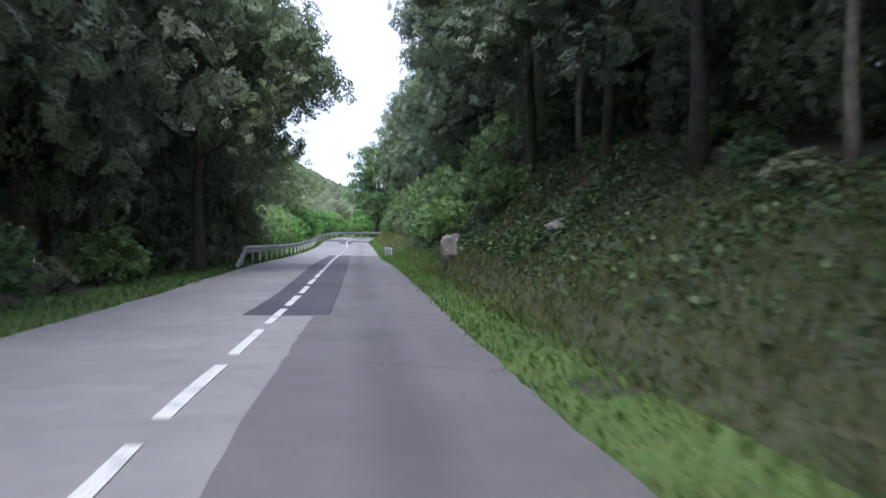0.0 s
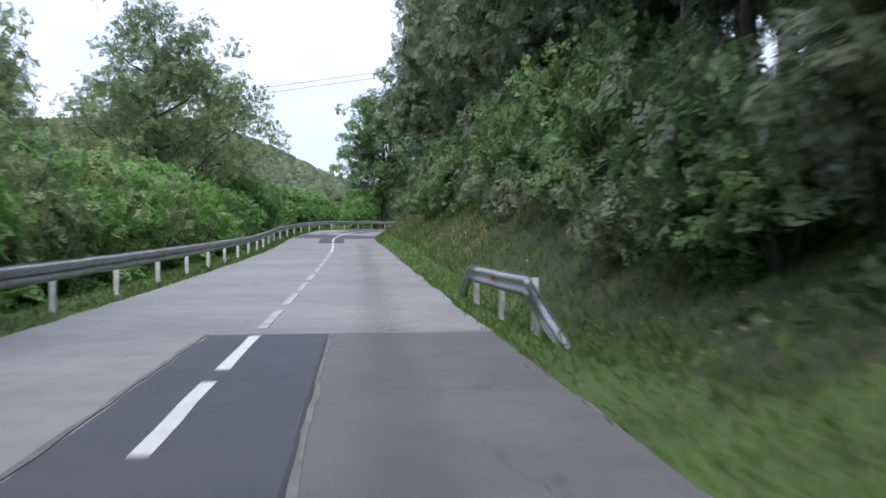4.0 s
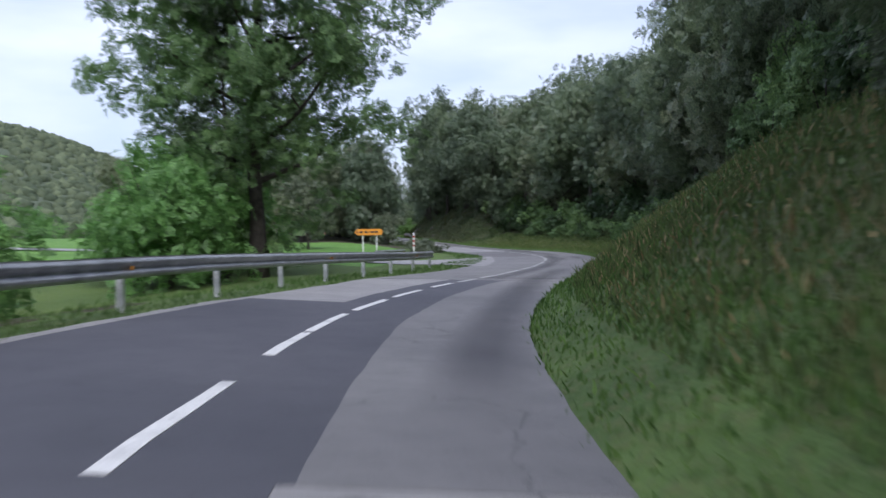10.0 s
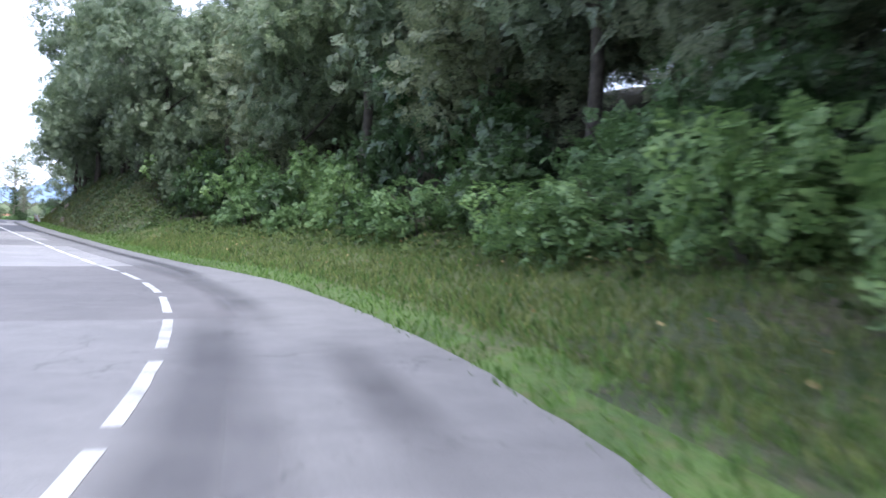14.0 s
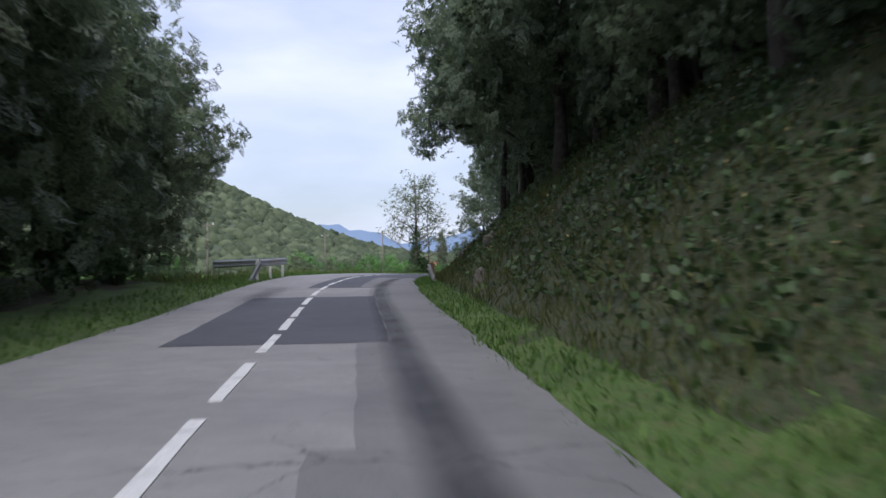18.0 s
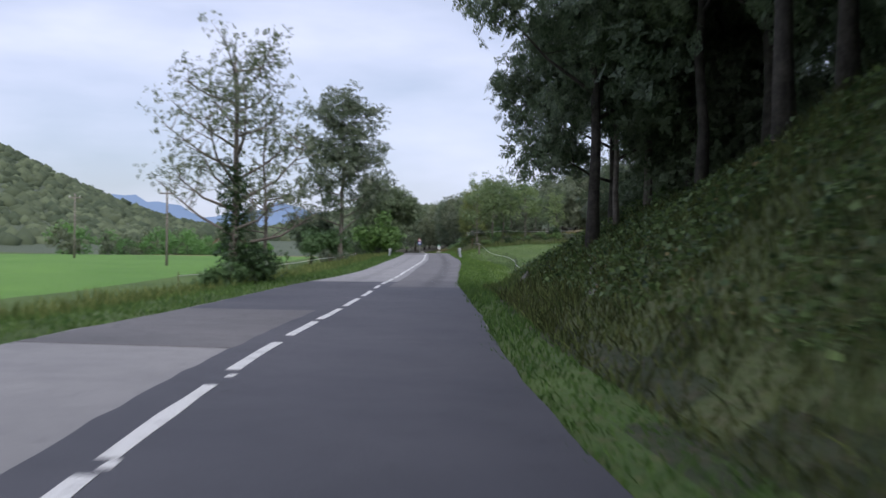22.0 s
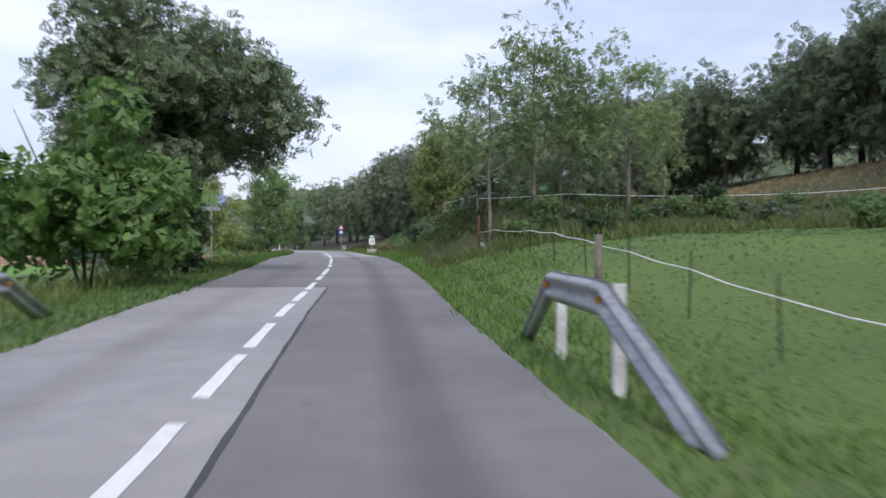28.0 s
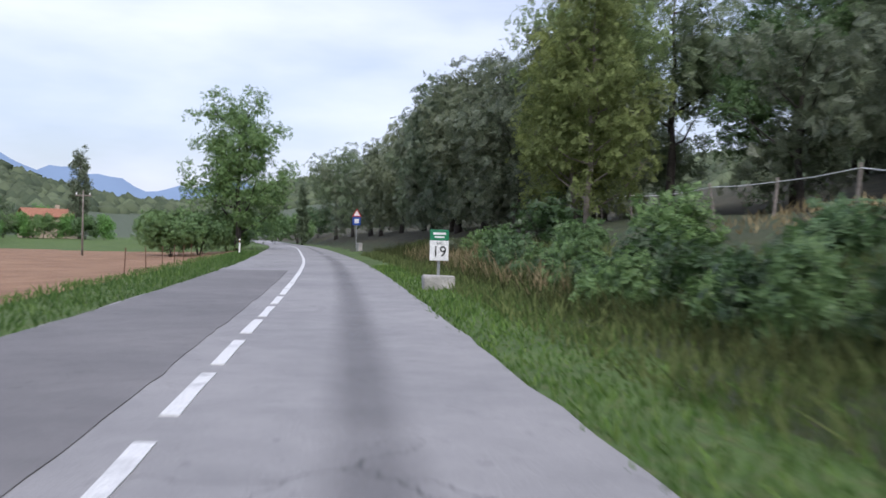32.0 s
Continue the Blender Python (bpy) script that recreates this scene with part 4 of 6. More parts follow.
def crown_mesh(quads, leaf_mats, slots=None, inner=None):
    """Loose leaves and the close masses under them, as one mesh."""
    if inner is None:
        return quads_mesh("crown", quads, leaf_mats, slots)
    mats = list(leaf_mats) if isinstance(leaf_mats, (list, tuple)) else [leaf_mats]
    n, iv, it = len(quads), inner[0], inner[1]
    me = bpy.data.meshes.new("crown")
    me.vertices.add(n * 4 + len(iv))
    me.vertices.foreach_set("co", np.concatenate([np.asarray(quads, np.float32).reshape(-1, 3), iv]).astype(np.float32).ravel())
    me.loops.add(n * 4 + len(it) * 3)
    me.loops.foreach_set("vertex_index", np.concatenate([np.arange(n * 4), it.ravel() + n * 4]).astype(np.int32))
    me.polygons.add(n + len(it))
    me.polygons.foreach_set("loop_start", np.concatenate([np.arange(0, n * 4, 4), n * 4 + np.arange(0, len(it) * 3, 3)]).astype(np.int32))
    for m in mats + [mass_of(mats[0])]:
        me.materials.append(m)
    first = np.zeros(n, int) if slots is None else np.asarray(slots)
    me.polygons.foreach_set("material_index", np.concatenate([first, np.full(len(it), len(mats))]).astype(np.int32))
    me.polygons.foreach_set("use_smooth", np.concatenate([np.zeros(n, bool), np.ones(len(it), bool)]))
    me.update(calc_edges=True)
    return me


def plant(name, label, category, group, chunks, quads, bark, leaf_mats, slots=None, inner=None):
    base = new(name)
    tagged(base, label, category, group)
    if chunks:
        v, f = join(chunks)
        piece("trunk", mesh_of("trunk", v, f, bark, True), base)
    piece("crown" if chunks else "foliage", crown_mesh(quads, leaf_mats, slots, inner), base)
    return base


def make_holm_oak(seed, height=10.0, low=-0.75, wide=3.6, leaf=0.54, n=34, per=66, lump=1.15, mat=None, label="dense dark evergreen oak on the wooded bank", group="trees of the wooded bank", crown=(0.57, 0.44), loose=500, fork=0.3):
    ch, tips = limb_tree(height, 0.2 * height / 10, fork, wide * (0.8 if fork < 0.4 else 0.55), 8, seed, 0.0, 1)
    pts = shell_points(n, (0, 0, height * crown[0]), (wide * 0.88, wide * 0.88, height * crown[1] * 0.88), seed, 0.5, 0.2, low)
    r = np.random.default_rng(seed)
    rad = lump * r.uniform(0.65, 1.25, n)
    q = [cover(pts, rad, per, leaf, seed, 0.85)]
    if loose:
        q.append(leaf_quads(pts, loose // n, lump * 1.4, leaf * 0.8, 0.35, seed, 0.8))
    return plant("oak_tree", label, "tree", group, ch, np.concatenate(q), BARK, mat or OAK, None, billows(pts, rad * 0.4, seed, 1, 0.2))


def make_tall_tree(seed, height=14.0, mat=None, bark=None, label="tall slender woodland tree with high dark crown", group="trees of the wooded bank"):
    ch, tips = limb_tree(height, 0.19, 0.42, 2.6, 9, seed, 0.02, 1)
    pts = shell_points(24, (0, 0, height * 0.74), (2.3, 2.3, height * 0.25), seed, 0.6, 0.3)
    rad = np.random.default_rng(seed).uniform(0.6, 1.15, 24)
    q = np.concatenate([cover(pts, rad, 60, 0.52, seed, 0.85), leaf_quads(pts, 18, 1.5, 0.36, 0.3, seed, 0.8)])
    return plant("woodland_tree", label, "tree", group, ch, q, bark or BARK, mat or OAK, None, billows(pts, rad * 0.38, seed, 1, 0.2))


def make_trunk_tree(seed, height=11.0, wide=3.0, bare=0.36, mat=None, bark=None, rad=0.17, label="dark woodland oak with a bare trunk on the bank"):
    """A tree drawn up by its neighbours: a long bare trunk under a high uneven crown."""
    ch, tips = limb_tree(height, rad, bare + 0.06, wide * 0.85, 9, seed, 0.015, 2)
    pts = np.concatenate([shell_points(26, (0, 0, height * (0.5 + bare / 2)), (wide, wide, height * (0.5 - bare / 2) * 0.95), seed, 0.6, 0.3), np.array([tuple(v) for v in tips[::3]])])
    size = np.random.default_rng(seed).uniform(0.6, 1.1, len(pts))
    q = np.concatenate([cover(pts, size, 62, 0.46, seed, 0.85), leaf_quads(pts, 16, 1.3, 0.34, 0.3, seed, 0.8)])
    return plant("woodland_tree", label, "tree", "trees of the wooded bank", ch, q, bark or BARK, mat or OAK, None, billows(pts, size * 0.38, seed, 1, 0.2))


def make_shrub(seed, high=2.4, wide=1.7, mat=None, n=12, per=42, leaf=0.38, label="tangled leafy shrub on the bank", group="shrubs of the bank", stems=True, slim=0.8, name="shrub"):
    r = random.Random(seed)
    ch = []
    for i in range(5 if stems else 0):
        a = i * 1.25 + r.random()
        ch.append(tube([(0, 0, -0.2), (math.cos(a) * wide * 0.3, math.sin(a) * wide * 0.3, high * 0.5), (math.cos(a) * wide * 0.6, math.sin(a) * wide * 0.6, high * 0.85)], [0.035, 0.025, 0.008], 4, False))
    pts = shell_points(n, (0, 0, high * 0.42), (wide * 0.75, wide * 0.75, high * 0.42), seed, 0.7, 0.35, -0.6)
    rad = 0.32 * wide * np.random.default_rng(seed).uniform(0.7, 1.3, n)
    q = np.concatenate([cover(pts, rad, per, leaf, seed, slim, 0.4, (0.8, 1.3)), leaf_quads(pts, max(6, per // 5), 0.55 * wide, leaf * 1.1, 0.5, seed, slim)])
    return plant(name, label, "shrub", group, ch, q, BARK, mat or BRAMBLE, None, billows(pts, rad * 0.45, seed, 1, 0.2))


def put(proto, s, l, turn=0.0, size=1.0, stretch=1.0, sink=0.0, first=None):
    x, y, z = spot(s, l)
    m = pose(x, y, z - sink, 0, 0, turn) @ Matrix.Diagonal((size, size, size * stretch, 1))
    return set_down(proto, m)


PLACED = set()


def set_down(proto, m):
    """The first use moves the thing itself, later ones copy it."""
    if proto.name not in PLACED:
        PLACED.add(proto.name)
        proto.matrix_basis = m
        return proto
    ob = copy_thing(proto, Matrix.Identity(4))
    ob.matrix_basis = m
    return ob


oaks = [make_holm_oak(11), make_holm_oak(23, 11.5, -0.6, 3.9, 0.54, 36, 66), make_holm_oak(37, 9.0, -0.9, 3.4, 0.52, 32, 66, 1.1, OLIVE, "grey-green evergreen oak on the wooded bank")]
low_oaks = [make_holm_oak(41, 10.0, -0.95, 3.7, 0.54, 40, 66, 1.2, OAK, "dark evergreen oak with branches down to the ground", "trees by the roadside", (0.5, 0.48)),
            make_holm_oak(43, 9.0, -0.95, 3.5, 0.54, 40, 66, 1.15, OLIVE, "grey-green oak with branches down to the ground", "trees by the roadside", (0.5, 0.48))]
talls = [make_tall_tree(5), make_tall_tree(8, 15.5, BRAMBLE, BARK_PALE, "tall pale-barked woodland tree with green crown")]
trunk_trees = [make_trunk_tree(17, 11.0, 3.2, 0.28, OAK, BARK, 0.12), make_trunk_tree(19, 10.0, 2.8, 0.34, OAK, BARK_PALE, 0.09, "slender pale-trunked oak on the bank"), make_trunk_tree(29, 12.0, 3.5, 0.25, OAK, BARK, 0.17, "stout dark oak with a bare trunk on the bank")]
far_oaks = [make_holm_oak(61, 11, -0.9, 4.4, 0.78, 24, 44, 1.55, None, "dark oak deep in the wood", "trees deep in the wood", (0.5, 0.47), 150),
            make_holm_oak(67, 10, -0.9, 4.2, 0.78, 24, 44, 1.55, OLIVE, "grey-green oak deep in the wood", "trees deep in the wood", (0.5, 0.47), 150)]
for ob in far_oaks:
    ob.name = "woodland_oak"
brambles = [make_shrub(3, 1.7, 1.5), make_shrub(4, 2.6, 1.8, IVY, label="dark ivy-grown shrub on the bank"), make_shrub(6, 2.2, 1.6, BRAMBLE, label="leafy green shrub on the bank"),
            make_shrub(9, 1.5, 1.4, OLIVE, label="dusty grey-green shrub on the bank")]
robinia_shrubs = [make_shrub(14, 4.2, 2.3, ROBINIA, 22, 56, 0.5, "bright green robinia thicket behind the guard rail", "robinia thicket"),
                  make_shrub(15, 5.0, 2.5, BRAMBLE, 22, 56, 0.5, "dark green thicket behind the guard rail", "robinia thicket"),
                  make_shrub(16, 4.6, 2.4, AIRY, 22, 56, 0.42, "pale grey-green thicket behind the guard rail", "robinia thicket")]

R = random.Random(42)
# right: the wooded bank; trees behind the start are added unseen, blocking low sun
s = -62.0
while s < 309:
    wide = 62 < s < 84 or 172 < s < 238
    l = R.uniform(10.0, 11.5) if 148 < s <= 172 else R.uniform(7.8, 9.2) if wide or 29 < s < 50 else R.uniform(7.2, 8.6) if 84 < s < 128 else R.uniform(5.6, 7.2) if s > 84 else R.uniform(6.0, 7.4)
    kind = R.choice(oaks) if 178 < s < 245 else R.choice(trunk_trees) if s < 33 or 131 < s < 150 or s > 244 else R.choice(oaks + oaks + talls)
    put(kind, s, l, R.uniform(0, 360), (0.84 if 216 < s < 264 else 0.9 if 178 < s < 238 else 1.0) * R.uniform(1.0, 1.25), R.uniform(0.95, 1.2), 0.15)
    s += R.uniform(4.4, 6.0)
# Second row, likewise continued unseen behind the start for its shade.
s = -60.0
while s < 312:
    put(R.choice(far_oaks), s, R.uniform(10.5, 13.5), R.uniform(0, 360), (0.76 if 212 < s < 266 else 1.0) * R.uniform(1.1, 1.35), R.uniform(1.0, 1.2), 0.1)
    s += R.uniform(5.5, 8.0)
s = -30.0
while s < 312:
    put(R.choice(far_oaks), s, R.uniform(18, 24), R.uniform(0, 360), (0.74 if 225 < s < 285 else 1.0) * R.uniform(1.15, 1.45), 1.1, 0.1)
    s += R.uniform(6.0, 9.0)
for s_, l_, k_ in ((158, 14.5, 1.25), (163, 14.0, 1.3), (168, 14.0, 1.3), (173, 13.0, 1.2), (178, 10.8, 1.0), (181, 12.2, 1.05), (184, 14.5, 1.1), (200, 11.5, 0.9), (206, 12.0, 0.95), (78, 12.0, 0.95)):
    put(far_oaks[0], s_, l_, s_ * 31, k_, 1.15, 0.1)
# undergrowth of the bank
s = -25.0
while s < 309:
    lo = 4.9 if s < 21 else 5.0 if s < 40 else 3.9 if s < 60 else 5.0 if s < 82 else 4.4 if s < 98 else 3.7 if s < 131 else 4.4 if s < 150 else 7.0 if s < 169 else 4.8 if s < 186 else 5.6 if s < 240 else 5.3
    big = 1.2 if 38 < s < 60 else 1.4 if 60 <= s < 100 else 1.1
    open_bank = s < 30 or s > 240 or 131 < s < 150
    if open_bank:
        # low growth only: the trunks and the turf of the bank stay in sight
        put(R.choice(brambles), s, lo + R.uniform(1.2, 3.2), R.uniform(0, 360), R.uniform(0.35, 0.7), R.uniform(0.6, 0.9), 0.15)
        s += R.uniform(3.0, 4.6)
        continue
    near = (brambles[0], brambles[2]) if 36 < s < 62 else (brambles[0], brambles[2], brambles[3]) if s < 131 else brambles[:3]
    put(R.choice(near), s, lo + R.uniform(0, 1.1), R.uniform(0, 360), big * R.uniform(0.6, 1.0), R.uniform(0.8, 1.2), 0.15)
    put(R.choice(near), s + 1, lo + R.uniform(1.3, 3.0), R.uniform(0, 360), big * R.uniform(0.8, 1.3), R.uniform(0.9, 1.3), 0.15)
    s += R.uniform(2.7, 3.9)

# left: wood at the start, then the thicket below the guard rail
s = -24.0
while s < 61:
    put(R.choice((oaks[0], oaks[2], low_oaks[1]) if s < 36 else oaks + low_oaks), s, -R.uniform(7.6, 8.6), R.uniform(0, 360), R.uniform(0.95, 1.15), 1.25, 0.1)
    put(R.choice(far_oaks), s + 2, -R.uniform(11, 15), R.uniform(0, 360), R.uniform(1.1, 1.4), 1.25, 0.1)
    if s < 36:
        put(R.choice(brambles), s + 1, -R.uniform(5.9, 6.6), R.uniform(0, 360), R.uniform(0.5, 0.8), 1, 0.1)
    s += R.uniform(3.6, 4.8)
for s_, l_ in ((8, -7.2), (26, -7.0), (41, -7.4)):
    put(talls[0], s_, l_, s_ * 9, 1.15, 1.0, 0.1)
# boughs that hang over the right-hand edge
for s_, l_, k_ in ((90, 7.4, 1.0), (104, 7.3, 1.05), (132, 5.8, 1.0), (146, 5.8, 0.95), (251, 6.0, 1.05), (258, 5.4, 1.0), (265, 6.0, 1.0), (284, 6.6, 1.0), (290, 5.6, 0.9), (296, 5.9, 1.0)):
    put(low_oaks[0] if s_ in (258, 265, 290) else trunk_trees[int(s_) % 3] if s_ > 240 else R.choice(oaks[:2]), s_, l_, s_ * 41, k_, 1.1, 0.2)
# dark growth between the trunks
for s in np.arange(-14.0, 46.0, 3.1):
    put(R.choice(low_oaks), float(s), R.uniform(8.6, 10.2), R.uniform(0, 360), R.uniform(0.6, 0.8), R.uniform(0.9, 1.1), 0.2)
s = 244.0
while s < 314:
    put(R.choice(low_oaks), s, R.uniform(8.2, 9.6), R.uniform(0, 360), R.uniform(0.55, 0.75), R.uniform(0.9, 1.1), 0.2)
    s += R.uniform(2.6, 3.6)
for i in range(10):
    put(low_oaks[0], 237.5 + i * 2.6, R.uniform(6.2, 6.8), i * 97, R.uniform(0.44, 0.54), R.uniform(0.9, 1.1), 0.3)
for s_, l_, k_ in ((266.5, 4.7, 0.95), (271.5, 4.9, 0.95), (278, 5.2, 0.9)):
    put(trunk_trees[0], s_, l_, s_ * 53, k_, 1.0, 0.2)
put(trunk_trees[2], 304.3, 4.35, 30, 0.92, 1.0, 0.2)
put(trunk_trees[1], 305.6, 5.2, 110, 0.9, 1.0, 0.2)
hanging = make_holm_oak(131, 9.6, -0.7, 4.2, 0.46, 52, 100, 0.95, OAK, "spreading dark oak hanging out over the roadside", "trees of the wooded bank", (0.62, 0.36), 300, 0.4)
for s_, l_, k_, t_, low_ in ((308.4, 5.5, 0.84, 200, 1.75), (301.5, 7.6, 0.85, 20, 0.3), (266.0, 5.3, 0.8, 75, 1.2), (272.5, 5.8, 0.85, 310, 0.6), (31.0, 5.7, 1.0, 140, 0.2), (32.5, -5.1, 1.15, 330, 0.3), (143.5, 6.2, 0.86, 60, 1.7), (138.5, 7.4, 0.8, 160, 1.0)):
    put(hanging, s_, l_, t_, k_, 1.0, low_)
for s_, l_, k_ in ((136, 7.6, 0.55), (141, 7.4, 0.55), (147, 7.4, 0.6), (152, 7.6, 0.6), (305.2, 6.9, 0.5), (307.6, 7.4, 0.52), (309.6, 7.9, 0.55), (311.4, 9.2, 0.58), (313, 10.8, 0.58), (314, 12.6, 0.6)):
    put(low_oaks[0], s_, l_, s_ * 61, k_, 1.0, 0.2)
s = 196.0
while s < 312:
    put(R.choice(far_oaks), s, R.uniform(14.2, 16.5), R.uniform(0, 360), R.uniform(0.95, 1.2), 1.05, 0.1)
    s += R.uniform(6.0, 7.5)
s = 190.0
while s < 322:
    put(R.choice(far_oaks), s, R.uniform(26, 33), R.uniform(0, 360), R.uniform(1.1, 1.4), 1.1, 0.1)
    s += R.uniform(6.5, 8.5)
s = 62.0
while s < 150:
    tall = 1.1 if s < 104 else 0.95 if s < 122 else 1.08
    put(robinia_shrubs[0] if s > 100 else R.choice((robinia_shrubs[0], robinia_shrubs[2], robinia_shrubs[2])), s, -R.uniform(8.0, 9.0), R.uniform(0, 360), tall * R.uniform(0.85, 1.1), R.uniform(0.9, 1.1), 0.2)
    put(R.choice(robinia_shrubs[:1] * 2 + robinia_shrubs + robinia_shrubs[2:] * 2), s + 1.5, -R.uniform(10.5, 14), R.uniform(0, 360), tall * R.uniform(1.0, 1.2), R.uniform(0.9, 1.15), 0.2)
    s += R.uniform(2.6, 3.8)
for s_, l_, k_ in ((168, -12.8, 0.95), (172, -13.8, 1.0), (176, -14.8, 0.9), (165.5, -11.6, 0.8), (180, -16.5, 0.8), (152, -12, 0.9), (156, -15, 1.0), (160, -17, 0.9), (150, -18, 1.1), (146, -20, 1.1), (147, -9.6, 0.9), (150.5, -10.4, 0.85), (148, -13.5, 1.0), (154, -11.6, 0.85)):
    put(robinia_shrubs[0], s_, l_, s_ * 37, k_ * 1.2, 1.05, 0.2)


def make_open_tree(name, label, seed, height, wide, fork, mat, bark, limbs=12, n=70, per=40, leaf=0.3, clump=1.0, crown=(0.6, 0.42), slim=0.75, twigs=3, rad=None, group="", low=-1.0, lumpy=0.3, core=4):
    ch, tips = limb_tree(height, rad or height * 0.019, fork, wide, limbs, seed, 0.01, twigs)
    pts = np.array([tuple(t) for t in tips])
    if n:
        pts = np.concatenate([pts, shell_points(n, (0, 0, height * crown[0]), (wide, wide, height * crown[1]), seed, 0.7, lumpy, low)])
    q = leaf_quads(pts, per, clump, leaf, 0.5, seed, slim, 0.35)
    inner = None
    if core and n:
        inner = billows(pts[::core], clump * 0.3, seed, 1, 0.2, 0.7)
    return plant(name, label, "tree", group, ch, q, bark, mat, None, inner)


# the large robinia by the bend, with its thin companion
tree = make_open_tree("robinia_tree", "large dark robinia with layered open crown by the bend", 71, 18.6, 5.2, 0.2, BRAMBLE, BARK, 18, 200, 44, 0.5, 0.95, (0.55, 0.44), 0.8, 3, 0.34, core=2)
put(tree, 170.0, -10.4, 20, 1.0, 1.0, 0.1)
tree = make_open_tree("robinia_tree", "thin young robinia beside the large one", 72, 12.0, 1.8, 0.35, OAK, BARK, 8, 16, 26, 0.4, 0.8, (0.7, 0.25), 0.7, 2, 0.13)
put(tree, 169.2, -11.3, 80, 1.0, 1.0, 0.1)
# tall ashes behind the guard rail
ash = make_open_tree("ash_tree", "tall ash with airy grey-green crown behind the guard rail", 73, 13.5, 3.6, 0.3, AIRY, BARK, 16, 60, 34, 0.42, 0.9, (0.66, 0.34), 0.75, 3, 0.22, "ash trees", core=0)
for s_, l_, k_, t_ in ((121.5, -10.2, 0.95, 0), (106, -10.2, 1.0, 0), (112, -12.5, 0.85, 130), (90, -14.0, 0.8, 60), (82, -12.0, 0.75, 210), (74, -15, 0.8, 300), (98, -18, 0.8, 15)):
    put(ash, s_, l_, t_, k_ * 1.05, 1.0, 0.2)
# trees round the junction and beyond it
for s_, l_, k_, t_ in ((203, -19, 0.62, 0), (209, -16, 0.6, 100), (200, -27, 0.7, 40), (214, -22, 0.7, 200)):
    put(oaks[2], s_, l_, t_, k_, 1.0, 0.1)
pale = make_shrub(81, 3.0, 1.5, OLIVE, 16, 50, 0.3, "pale shrub in white plumes on the junction island", "shrubs at the junction")
put(pale, 226, -8.0, 0, 1.0, 1.1, 0.1)
for s_, l_, k_ in ((209, -6.6, 0.6), (212, -7.2, 0.75), (216, -7.6, 0.8), (206, -8.2, 0.55)):
    put(brambles[3], s_, l_, s_ * 31, k_, 0.8, 0.1)
s = 231.0
while s < 263:
    put(R.choice(low_oaks), s, -R.uniform(7.9, 8.9), R.uniform(0, 360), R.uniform(0.9, 1.1), R.uniform(1.0, 1.15), 0.1)
    put(R.choice(far_oaks), s + 2, -R.uniform(13, 16), R.uniform(0, 360), R.uniform(0.9, 1.1), 1.0, 0.1)
    put(R.choice(brambles), s + 1, -R.uniform(6.7, 7.4), R.uniform(0, 360), R.uniform(0.5, 0.8), 1.0, 0.1)
    s += R.uniform(4.2, 5.4)

put(low_oaks[0], 264.5, -8.9, 50, 0.94, 1.05, 0.1)
put(low_oaks[1], 269.0, -9.2, 170, 1.0, 1.1, 0.1)

# the half-bare tree with an ivy-grown foot
ch, tips = limb_tree(11.5, 0.22, 0.18, 3.6, 22, 91, 0.0, 6)
tp = np.array([tuple(t) for t in tips])
q1 = leaf_quads(tp, 14, 0.75, 0.3, 0.4, 91, 0.7)
q2 = leaf_quads(np.array([(0.3 * math.sin(k * 2.1), 0.3 * math.cos(k * 1.7), 0.15 * k) for k in range(36)]), 40, 0.55, 0.26, 0.2, 92, 0.8)
q3 = leaf_quads(shell_points(40, (0.3, 0, 0.9), (1.7, 1.7, 1.2), 93, 0.6), 36, 0.5, 0.28, 0.4, 93)
bare = plant("half_bare_tree", "half-bare spreading tree with ivy-grown trunk by the field", "tree", "", ch, np.concatenate([q1, q2, q3]), BARK_PALE, [OLIVE, IVY], [0] * len(q1) + [1] * (len(q2) + len(q3)))
put(bare, 314.6, -6.5, 0, 0.8, 1.0, 0.1)
thin = make_open_tree("half_bare_tree", "slim leafless-topped tree beside the field", 95, 8.5, 1.7, 0.25, OLIVE, BARK_PALE, 16, 0, 6, 0.24, 0.5, twigs=5, rad=0.1, core=0)
put(thin, 316.4, -5.9, 0, 0.85, 1.0, 0.1)
put(brambles[1], 315.2, -6.0, 40, 0.6, 1.0, 0.1)
put(brambles[0], 313.2, -6.5, 140, 0.6, 1.0, 0.1)
put(brambles[3], 286, -8.0, 10, 0.5, 0.8, 0.1)
# the tall airy tree, the evergreen oak and the fig
tall = make_open_tree("poplar_tree", "tall airy poplar with grey-green leaves beside the field", 96, 14.2, 3.5, 0.2, OLIVE, BARK_PALE, 22, 110, 30, 0.42, 0.8, (0.64, 0.35), 0.75, 3, 0.2, core=0)
put(tall, 356, -7.7, 40, 1.0, 1.0, 0.1)
put(robinia_shrubs[1], 357, -9.2, 40, 0.8, 0.9, 0.1)
put(brambles[3], 352, -8.0, 0, 0.8, 0.9, 0.1)
put(oaks[0], 360, -10.5, 70, 0.5, 0.9, 0.1)
big_oak = make_holm_oak(101, 9.4, -1.0, 4.0, 0.46, 64, 160, 1.1, None, "large dark evergreen oak beside the road", "", (0.6, 0.38), 300, 0.55)
put(big_oak, 391.0, -5.4, 0, 0.97, 0.95, 0.1)
q = leaf_quads(np.array([(0.55 * math.sin(k * 2.1), 0.55 * math.cos(k * 1.7), 0.11 * k) for k in range(46)]), 60, 0.6, 0.34, 0.2, 102, 0.8)
